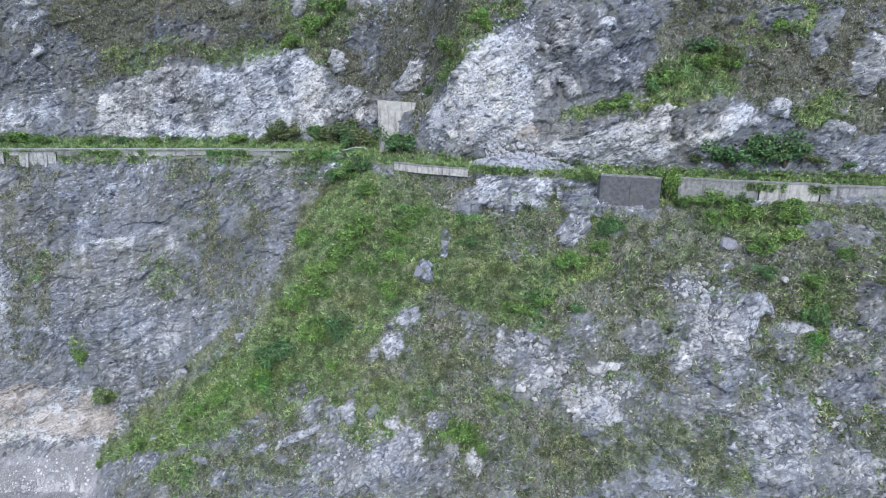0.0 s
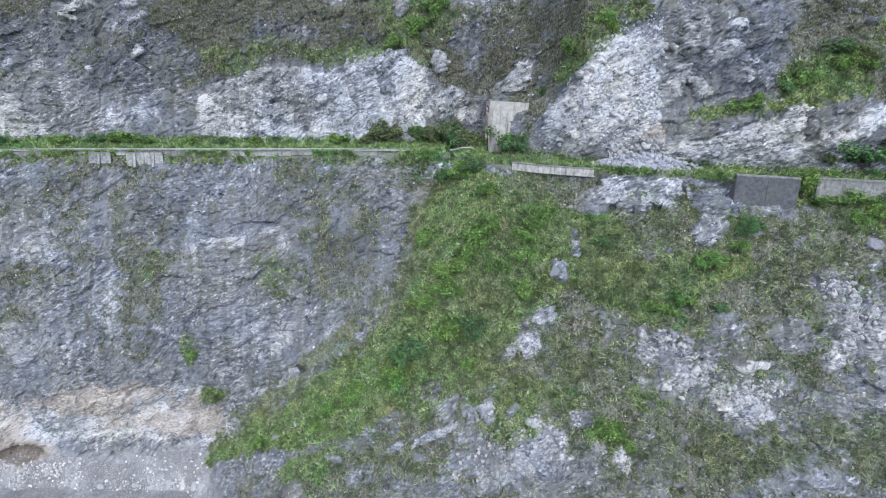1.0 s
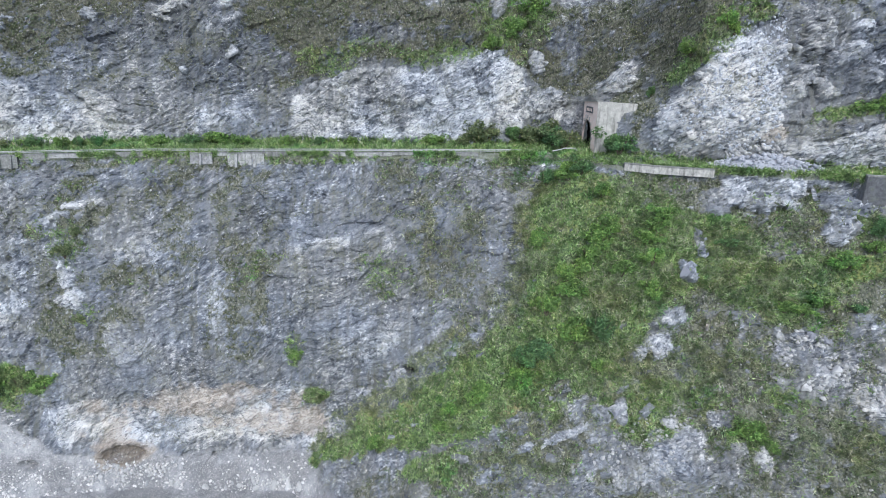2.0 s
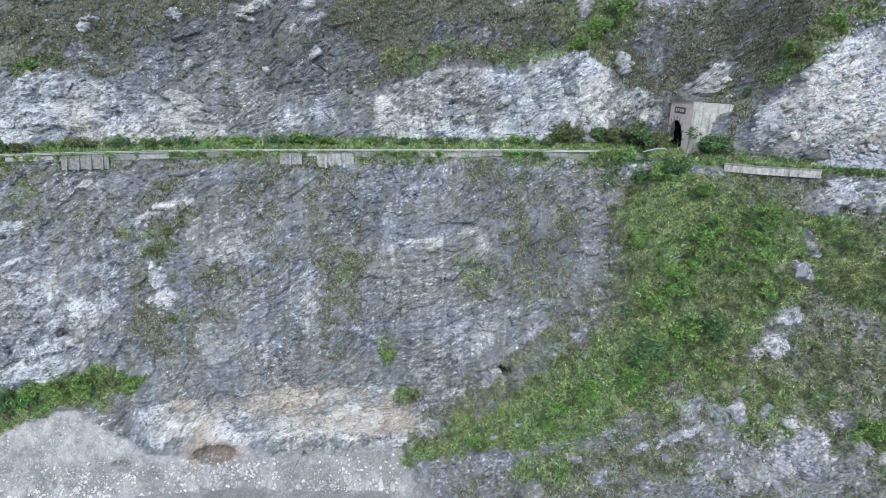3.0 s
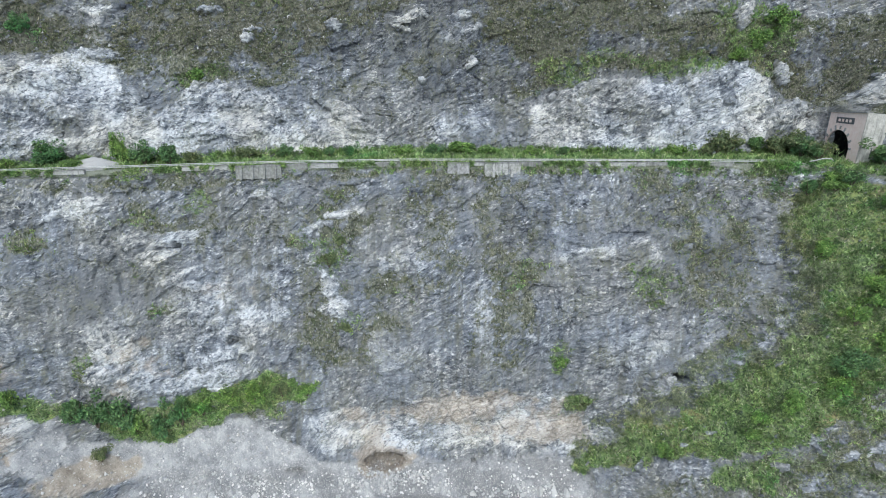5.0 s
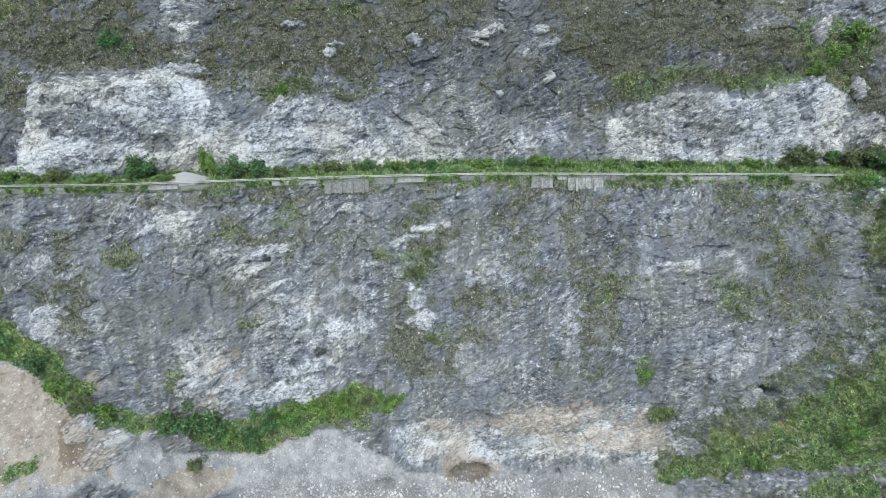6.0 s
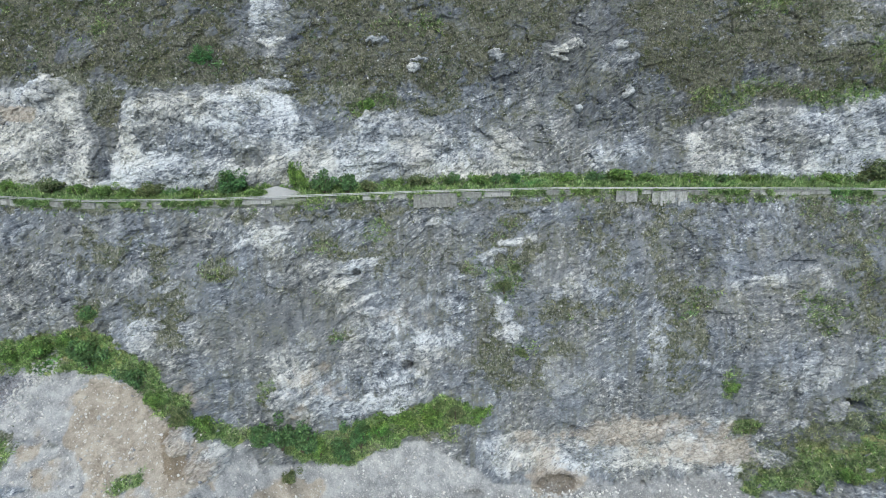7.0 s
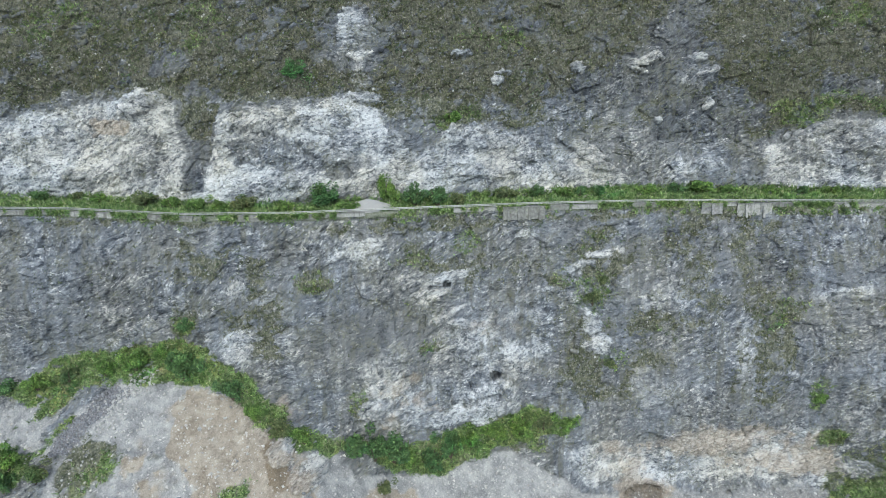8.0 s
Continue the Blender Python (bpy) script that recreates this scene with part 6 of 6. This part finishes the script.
# ---- broken plates of schist and marble standing out of the rock ----
def plates_on_rock(count, weight, least, most, seed):
    r = np.random.default_rng(seed)
    p, j, i = scatter(weight, count, True)
    x, h = XS[i], HS[j]
    turn = np.radians(26 + 30 * fractal(x / 35, h / 35, 3, 501) + 22 * r.normal(size=count))
    up, out, side = np.array([0, ST, CT]), np.array([0, -CT, ST]), np.array([1.0, 0, 0])
    a = np.cos(turn)[:, None] * side + np.sin(turn)[:, None] * up
    b = -np.sin(turn)[:, None] * side + np.cos(turn)[:, None] * up
    c = out + 0.55 * r.normal(size=(count, 1)) * b + 0.35 * r.normal(size=(count, 1)) * a
    c /= np.linalg.norm(c, axis=1, keepdims=True)
    a = a - c * (a * c).sum(1)[:, None]
    a /= np.linalg.norm(a, axis=1, keepdims=True)
    b = np.cross(c, a)
    size = least + (most - least) * r.random(count) ** 3
    dims = np.stack([size, size * (0.25 + 0.35 * r.random(count)), size * (0.18 + 0.2 * r.random(count))], -1)
    corner = np.array([(-1, -1, -1), (1, -1, -1), (1, 1, -1), (-1, 1, -1), (-0.75, -0.7, 1), (0.75, -0.7, 1), (0.75, 0.7, 1), (-0.75, 0.7, 1)]) * 0.5
    shape = (corner[None] + 0.24 * (r.random((count, 8, 3)) - 0.5)) * dims[:, None, :]
    v = p[:, None, :] + shape[..., :1] * a[:, None] + shape[..., 1:2] * b[:, None] + shape[..., 2:] * c[:, None] - 0.06 * size[:, None, None] * out
    quads = np.array([(4, 5, 6, 7), (0, 1, 5, 4), (1, 2, 6, 5), (2, 3, 7, 6), (3, 0, 4, 7)])
    f = (quads[None] + 8 * np.arange(count)[:, None, None]).reshape(-1, 4)
    me = bpy.data.meshes.new("rock_plates")
    me.vertices.add(count * 8)
    me.vertices.foreach_set("co", v.astype(np.float32).ravel())
    me.loops.add(f.size)
    me.loops.foreach_set("vertex_index", f.astype(np.int32).ravel())
    me.polygons.add(len(f))
    me.polygons.foreach_set("loop_start", np.arange(0, f.size, 4, dtype=np.int32))
    me.update(calc_edges=True)
    me.materials.append(MOUNTAIN)
    each = [np.repeat(COVER[k][j, i], 8) for k in ("white", "green", "brush", "tan", "gravel", "dark")]
    _, sh, _ = to_slope(*v.reshape(-1, 3).T)
    attribute(me, "beds", [*bedding(v.reshape(-1, 3)[:, 0], sh), 0 * sh, 0 * sh])
    attribute(me, "cover", [each[0], 0.3 * each[1], 0.3 * each[2], each[3]])
    attribute(me, "ground", [each[4], each[5], 0 * each[4], 0 * each[4]])
    return tagged(new("rock_plates", me), "broken plates of grey schist and pale marble", "rock plates", kind="stuff")


steep = in_sight * (GZ > 3.5) * (1 - 0.9 * on_road) * (1 - 0.85 * COVER["gravel"]) * (1 - 0.9 * near)
plate_w = steep * (0.3 + 0.15 * COVER["white"] + 0.5 * patchy * patchy_wide) * np.clip(1 - 0.9 * COVER["green"], 0.05, 1) * np.clip(1 - 0.6 * COVER["brush"], 0.1, 1)
plates_on_rock(36000, plate_w, 0.30, 1.5, 61)
plates_on_rock(5000, plate_w, 0.9, 3.2, 62)
boulder("grey", 44.1, 0.8, 5.2, 2.6)
boulder("pale", -8.9, -17.4, 2.5, 2.1)
boulder("grey", -3.8, -4.3, 2.5, 3.9)
boulder("pale", 16.7, -19.2, 3.5, 1.9)
boulder("grey", 14.0, -14.2, 3.6, 2.0)
boulder("grey", 16.1, -14.6, 3.2, 2.0)
boulder("grey", 9.1, -16.2, 2.0, 2.0)
boulder("grey", 9.3, -17.9, 1.6, 1.4)
boulder("pale", 12.0, -21.9, 2.6, 1.6)
boulder("pale", 17.9, -20.3, 2.1, 1.6)
boulder("grey", 4.2, -19.8, 2.4, 1.4)
boulder("pale", -9.1, -28.3, 1.5, 1.8)
boulder("grey", -16.3, -27.5, 2.4, 2.4)
boulder("pale", 25.8, -17.9, 2.6, 1.5)
boulder("pale", 50.4, -4.5, 2.2, 1.2)
boulder("grey", 33.7, -12.7, 1.5, 1.4)
boulder("pale", 29.2, -1.9, 1.1, 0.9)
boulder("pale", -213.8, -21.4, 1.9, 1.9)
boulder("pale", -208.8, -26.7, 1.6, 1.4)
boulder("pale", -219.8, -34.3, 1.3, 1.1)
boulder("pale", -161.6, -44.1, 1.6, 1.8)
boulder("pale", -113.9, -49.9, 1.9, 2.1)
boulder("pale", -117.5, -48.9, 1.7, 1.9)
boulder("pale", -123.2, -50.6, 2.1, 2.1)
boulder("pale", -102.0, -49.8, 2.1, 2.4)
boulder("pale", -80.5, -50.3, 2.9, 3.3)
boulder("pale", -77.5, -49.8, 3.1, 2.9)
boulder("pale", -74.7, -49.9, 2.4, 2.4)
boulder("pale", -87.7, -50.0, 1.9, 2.1)
boulder("pale", -84.1, -50.5, 2.1, 1.9)
boulder("pale", -94.8, -50.3, 1.7, 1.7)
boulder("pale", -145.4, -49.4, 3.1, 2.4)
boulder("pale", -149.5, -49.8, 2.8, 2.1)
boulder("pale", -140.7, -50.1, 2.1, 1.6)
boulder("pale", -107.4, -50.0, 1.7, 1.7)

# ---- the old road: rail, kerb, retaining walls ----
def concrete_material(name, low, high, stain=0.6, moss=0.4):
    n = Nodes(name, 0.85)
    run = n.noise(1.3, 6, 0.7, n.place((1.0, 1.0, 0.12)))
    grain = n.noise(1.6, 8, 0.72)
    col = n.mix(n.ramp(grain, 0.35, 0.66), low, high)
    col = n.mix(n.sum(n.ramp(run, 0.5, 0.66), stain, "MULTIPLY"), col, (0.10, 0.10, 0.095))
    col = n.mix(n.sum(n.ramp(n.noise(0.6, 5), 0.55, 0.7), moss, "MULTIPLY"), col, (0.15, 0.17, 0.10))
    return n.done(col, grain, 0.4, 0.06)


CONCRETE = concrete_material("weathered_concrete", (0.16, 0.165, 0.16), (0.36, 0.365, 0.35))
PALE_CONCRETE = concrete_material("pale_concrete", (0.28, 0.285, 0.28), (0.50, 0.505, 0.49), 0.75)
DARK_CONCRETE = concrete_material("dark_stained_concrete", (0.075, 0.08, 0.088), (0.16, 0.165, 0.175), 0.5)
CREAM = concrete_material("cream_concrete", (0.36, 0.355, 0.33), (0.60, 0.59, 0.55), 0.7)
STREAKED = concrete_material("streaked_concrete", (0.18, 0.185, 0.19), (0.42, 0.42, 0.42), 0.9)
# the darkness inside the tunnel is put into this near-black colour
BORE_SHADE = concrete_material("shade_black_lining", (0.012, 0.012, 0.013), (0.035, 0.035, 0.037))
PINK = concrete_material("faded_pink_render", (0.78, 0.62, 0.55), (0.86, 0.75, 0.69), 0.1, 0.05)


def steel_material():
    n = Nodes("galvanised_steel", 0.45)
    g = n.noise(2.5, 6, 0.7)
    n.bsdf.inputs["Metallic"].default_value = 0.3
    return n.done(n.mix(n.ramp(g, 0.55, 0.72), (0.46, 0.47, 0.47), (0.24, 0.21, 0.18)), g, 0.2, 0.02)


STEEL = steel_material()


def edge_point(x, out=0.0, up=0.0):
    return Vector((x, float(road_edge(x)) - out, float(road_z(x)) + up))


def strip(bm, xs, profile):
    """Sweeps a closed outline of (out, up) along the road's edge."""
    rings = [[bm.verts.new(edge_point(x, o, u)) for o, u in profile] for x in xs]
    k = len(profile)
    for a, b in zip(rings, rings[1:]):
        for i in range(k):
            bm.faces.new((a[i], a[(i + 1) % k], b[(i + 1) % k], b[i]))
    bm.faces.new(rings[0])
    bm.faces.new(rings[-1][::-1])
    bmesh.ops.recalc_face_normals(bm, faces=bm.faces)


def kerb(x0, x1, drop, material, label):
    """A length of low concrete edge wall, its foot drop metres under the road."""
    top = tagged(new("kerb_wall"), label, "kerb wall", "kerb walls along the old road")
    bm = bmesh.new()
    xs = np.linspace(x0, x1, max(2, int((x1 - x0) / 2) + 1))
    strip(bm, xs, [(-0.05, 0.28), (0.42, 0.28), (0.55, -drop), (-0.05, -drop)])
    part("wall_face", bm, material, top)
    bm = bmesh.new()
    strip(bm, xs, [(-0.10, 0.42), (0.50, 0.42), (0.50, 0.285), (-0.10, 0.285)])
    part("coping", bm, CONCRETE, top)
    return top


def retaining_wall(x0, x1, tall, material, label, ribs=0, batter=0.18, reach=1.2, lift=0.0):
    top = tagged(new("retaining_wall"), label, "retaining wall")
    bm = bmesh.new()
    xs = np.linspace(x0, x1, max(2, int((x1 - x0) / 1.5) + 1))
    strip(bm, xs, [(reach - 0.55, 0.2 + lift), (reach - 0.06, 0.2 + lift), (reach - 0.06 + batter * tall, -tall), (reach - 3.0, -tall)])
    part("wall_core", bm, DARK_CONCRETE, top)
    count = max(1, round((x1 - x0) / 4.2))
    for k in range(count):
        a, b = x0 + (x1 - x0) * k / count, x0 + (x1 - x0) * (k + 1) / count
        for low, high in ((-tall, -tall * 0.5 - 0.03), (-tall * 0.5, 0.2 + lift)):
            bm = bmesh.new()
            off = 0.012 * math.sin(k * 7.1 + low)
            strip(bm, np.linspace(a + 0.03, b - 0.03, 5), [(reach - 0.05 - batter * high, high), (reach + 0.06 + off - batter * high, high), (reach + 0.06 + off - batter * low, low), (reach - 0.05 - batter * low, low)])
            part("panel", bm, material, top)
    bm = bmesh.new()
    strip(bm, xs, [(reach - 0.65, 0.42 + lift), (reach + 0.10, 0.42 + lift), (reach + 0.10, 0.205 + lift), (reach - 0.65, 0.205 + lift)])
    part("coping", bm, CONCRETE, top)
    for k in range(ribs):
        x = x0 + (k + 0.5) * (x1 - x0) / ribs
        bm = bmesh.new()
        strip(bm, [x - 0.25, x + 0.25], [(reach + 0.02, 0.15 + lift), (reach + 0.3, 0.15 + lift), (reach + 0.75 + batter * tall, -tall), (reach + 0.02 + batter * tall, -tall)])
        part("buttress", bm, material, top)
    return top


x, k = -262.0, 0
while x < -27:
    long = 7.0 + 6.0 * hashed(np.float64(k), 3.0, 5)
    if hashed(np.float64(k), 9.0, 2) > 0.18:
        kerb(x, x + long - 0.06, 0.25 + 0.6 * hashed(np.float64(k), 1.0, 8), CONCRETE if k % 3 else PALE_CONCRETE, "low weathered concrete kerb wall at the old road's edge")
    x, k = x + long, k + 1
retaining_wall(-92.1, -84.1, 2.6, PALE_CONCRETE, "pale streaked concrete retaining wall under the road", 2, 0.2, 0.9)
retaining_wall(-100.3, -95.4, 2.0, STREAKED, "short streaked concrete retaining wall under the road", 1, 0.2, 0.9)
retaining_wall(-145.9, -136.3, 2.4, CONCRETE, "grey concrete retaining wall with buttresses under the road", 4, 0.2, 0.9)
retaining_wall(-9.5, 4.5, 1.1, CREAM, "low cracked pale concrete wall before the rock slide", 0, 0.1, 1.5)
retaining_wall(26.3, 35.6, 8.0, DARK_CONCRETE, "tall dark stained concrete retaining wall", 0, 0.06, 3.2, 0.6)
retaining_wall(38.4, 50.3, 2.6, CONCRETE, "grey overgrown concrete retaining wall", 0, 0.12, 2.4, 0.7)
retaining_wall(50.5, 59.4, 3.2, CREAM, "white-washed concrete retaining wall with grey streaks", 0, 0.12, 2.4, 0.6)
retaining_wall(59.6, 84.0, 3.2, STREAKED, "dark streaked concrete retaining wall", 0, 0.12, 2.4, 0.4)


def guard_rail(x0, x1):
    top = tagged(new("guard_rail"), "white galvanised steel guard rail on short posts beside the road", "guard rail")
    xs = np.arange(x0, x1, 1.5)
    for up, name in ((0.88, "top_rail"), (0.60, "lower_rail")):
        bm = bmesh.new()
        strip(bm, xs, [(-0.42, up + 0.075), (-0.34, up + 0.075), (-0.31, up), (-0.34, up - 0.075), (-0.42, up - 0.075)])
        part(name, bm, STEEL, top)
    bm = bmesh.new()
    bmesh.ops.create_cone(bm, cap_ends=True, segments=8, radius1=0.06, radius2=0.06, depth=1.2, matrix=Matrix.Translation((0, 0, 0.4)))
    first = part("post", bm, STEEL, top)
    first.matrix_basis = Matrix.Translation(edge_point(x0 + 0.3, -0.47))
    for x in np.arange(x0 + 3.3, x1 - 1, 3.0):
        o = new("post", first.data)
        o.parent = top
        o.matrix_basis = Matrix.Translation(edge_point(x, -0.47))


def bent_rail():
    """A torn-off end of the rail, bent over the weeds before the tunnel."""
    bm = bmesh.new()
    line = [Vector((x, 124.5, z)) for x, z in ((-21.4, 62.5), (-20.5, 62.65), (-18.8, 63.1), (-16.9, 63.1), (-16.1, 62.5), (-15.8, 61.2))]
    for a, b in zip(line, line[1:]):
        m = Matrix.Translation((a + b) / 2) @ (b - a).to_track_quat("Z", "Y").to_matrix().to_4x4()
        bmesh.ops.create_cone(bm, cap_ends=True, segments=8, radius1=0.13, radius2=0.13, depth=(b - a).length + 0.1, matrix=m)
    ob = part("bent_rail", bm, STEEL)
    tagged(ob, "torn white steel rail bent over the weeds by the tunnel", "guard rail")


bent_rail()
guard_rail(-262.0, -27.0)

# ---- the tunnel portal ----
PX, PZ = -13.3, float(road_z(-13.3)) + 0.1
Y0, Y1, PTOP, NEAR = 122.0, 133.8, 9.3, 10.9
ARCH_Y, ARCH_R, ARCH_S = 129.3, 4.1, 2.0


def tunnel_portal():
    top = tagged(new("tunnel_portal"), "old tunnel portal with faded pink front and dark arched mouth", "tunnel portal")
    top.location = (PX, ARCH_Y, PZ)
    org = Vector((PX, ARCH_Y, PZ))

    def at(y, z, x=0.0):
        return Vector((x, y - ARCH_Y, z))

    arch = [(ARCH_Y + ARCH_R, -0.6), (ARCH_Y + ARCH_R, ARCH_S)]
    arch += [(ARCH_Y + ARCH_R * math.cos(a), ARCH_S + ARCH_R * math.sin(a)) for a in np.linspace(0, math.pi, 17)[1:-1]]
    arch += [(ARCH_Y - ARCH_R, ARCH_S), (ARCH_Y - ARCH_R, -0.6)]
    # the front: a wall round the arch, from strips up to the top and to the sides
    bm = bmesh.new()
    n = len(arch)
    outer = []
    for y, z in arch:
        if z <= ARCH_S + 0.01:
            outer.append((Y1 if y > ARCH_Y else Y0, z))
        else:
            k = (y - (ARCH_Y - ARCH_R)) / (2 * ARCH_R)
            outer.append((Y0 + k * (Y1 - Y0), NEAR + k * (PTOP - NEAR)))
    outer.insert(2, (Y1, PTOP))
    outer.insert(len(outer) - 2, (Y0, NEAR))
    inner = list(arch)
    inner.insert(2, arch[1])
    inner.insert(len(inner) - 2, arch[-2])
    for thick in (0.0, 0.4):
        ring = [(bm.verts.new(at(*i, thick)), bm.verts.new(at(*o, thick))) for i, o in zip(inner, outer)]
        for (a, b), (c, d) in zip(ring, ring[1:]):
            bm.faces.new((a, b, d, c))
        if thick:
            for r0, r1, s0, s1 in zip(first, first[1:], ring, ring[1:]):
                bm.faces.new((r0[0], r1[0], s1[0], s0[0]))
                bm.faces.new((r0[1], s0[1], s1[1], r1[1]))
        first = ring
    bmesh.ops.remove_doubles(bm, verts=bm.verts, dist=0.001)
    bmesh.ops.recalc_face_normals(bm, faces=bm.faces)
    part("front_wall", bm, PINK, top)
    bm = bmesh.new()
    for x in (0.41, 24.0):
        ring = [bm.verts.new(at(y, z, x)) for y, z in arch]
        if x > 1:
            for a, b, c, d in zip(last, last[1:], ring, ring[1:]):
                bm.faces.new((a, b, d, c))
            bm.faces.new(ring)
        last = ring
    part("lining", bm, BORE_SHADE, top, "tunnel lining, near black in place of the shade inside")
    for k in range(9):
        a = math.pi * (k + 0.5) / 9
        bm = bmesh.new()
        m = Matrix.Translation((-0.06, (ARCH_R + 0.55) * math.cos(a), ARCH_S + (ARCH_R + 0.55) * math.sin(a))) @ Matrix.Rotation(a - math.pi / 2, 4, "X")
        bmesh.ops.create_cube(bm, size=1, matrix=m @ Matrix.Diagonal((0.2, 0.42, 1.0 if k % 2 else 0.7, 1)))
        bmesh.ops.bevel(bm, geom=bm.edges, offset=0.03, segments=1, affect="EDGES")
        part("arch_stone", bm, PALE_CONCRETE, top)
    bm = bmesh.new()
    bmesh.ops.create_cube(bm, size=1, matrix=Matrix.Translation((-0.05, -1.0, 8.35)) @ Matrix.Rotation(-0.1, 4, "X") @ Matrix.Diagonal((0.14, 5.8, 1.3, 1)))
    plaque = part("plaque", bm, DARK_CONCRETE, top, "dark name plaque over the arch")
    for k in range(4):
        bm = bmesh.new()
        bmesh.ops.create_cube(bm, size=1, matrix=Matrix.Translation((-0.14, 0.8 - 1.2 * k, 8.17 + 0.12 * k)) @ Matrix.Diagonal((0.05, 0.7, 0.6, 1)))
        part("lettering_bar", bm, PINK, plaque)
    bm = bmesh.new()
    bmesh.ops.create_cube(bm, size=1, matrix=Matrix.Translation((0.3, (Y0 + Y1) / 2 - ARCH_Y, (PTOP + NEAR) / 2 + 0.16)) @ Matrix.Rotation(-math.atan2(NEAR - PTOP, Y1 - Y0), 4, "X") @ Matrix.Diagonal((1.3, Y1 - Y0 + 0.4, 0.3, 1)))
    part("coping", bm, CONCRETE, top)
    # the wing wall along the hill
    bm = bmesh.new()
    wing = [(0.0, -0.6), (8.0, -0.6), (6.6, 4.4), (7.8, 10.5), (0.0, NEAR)]
    for y in (0.0, 0.8):
        ring = [bm.verts.new(Vector((px + 0.02, Y0 - ARCH_Y - 0.12 + y - 0.14 * px, pz))) for px, pz in wing]
        if y:
            for i in range(5):
                bm.faces.new((last[i], last[(i + 1) % 5], ring[(i + 1) % 5], ring[i]))
            bm.faces.new(ring)
        else:
            bm.faces.new(ring)
        last = ring
    bmesh.ops.recalc_face_normals(bm, faces=bm.faces)
    part("wing_wall", bm, CREAM, top, "pale cracked wing wall")
    for px, pz, tall in ((2.4, 2.6, 2.4), (5.4, 5.0, 5.6)):
        bm = bmesh.new()
        bmesh.ops.create_cube(bm, size=1, matrix=Matrix.Translation((px, Y0 - ARCH_Y - 0.14 - 0.14 * px, pz)) @ Matrix.Diagonal((0.22, 0.06, tall, 1)))
        part("weep_stain", bm, DARK_CONCRETE, top, "dark open joint")


tunnel_portal()


# ---- heaps on the road ----
def heap(name, x, back, rx, ry, high, material, label, seed):
    """A heap of loose stone: a rough cone on the road."""
    bm = bmesh.new()
    bmesh.ops.create_grid(bm, x_segments=44, y_segments=30, size=1.0)
    for v in bm.verts:
        q = math.hypot(v.co.x, v.co.y)
        f = max(0.0, 1 - q ** 1.3) + 0.07 * noise.fractal(v.co * 5 + Vector((seed, 0, 0)), 1.0, 2.0, 4)
        side = v.co.x * rx
        bend = float(road_edge(x + side)) - float(road_edge(x))
        v.co = Vector((side, v.co.y * ry + bend, f * high - 0.15 + float(road_z(x + side)) - float(road_z(x))))
    ob = part(name, bm, material)
    ob.matrix_basis = Matrix.Translation(Vector((x, float(road_edge(x)) + back, float(road_z(x)) + 0.1)))
    return tagged(ob, label, "heap")


FALL = stone_material("fallen_marble", (0.10, 0.11, 0.13), (0.40, 0.42, 0.46))
GRIT = stone_material("crushed_stone", (0.17, 0.175, 0.18), (0.38, 0.38, 0.375))
heap("spoil_cone", -176.0, 3.2, 6.6, 2.8, 2.4, GRIT, "grey heap of crushed stone dumped on the road", 2)
heap("debris_cone", 14.0, 2.9, 8.5, 2.6, 2.3, FALL, "grey heap of fallen rock blocking the road", 8)
r2 = np.random.default_rng(5)
n = 900
a, q = r2.random(n) * 6.283, r2.random(n) ** 0.6
px = 14.0 + 9.3 * q * np.cos(a)
py = road_edge(px) + 2.9 + 2.6 * q * np.sin(a)
pz = road_z(px) + 0.1 + 2.4 * np.clip(1 - q ** 1.3, 0, 1)
stones("fallen_blocks", np.stack([px, py, pz], -1), 0.2 + 1.3 * r2.random(n) ** 4, FALL, "pale broken marble blocks of the rock fall on the road", "rock fall")
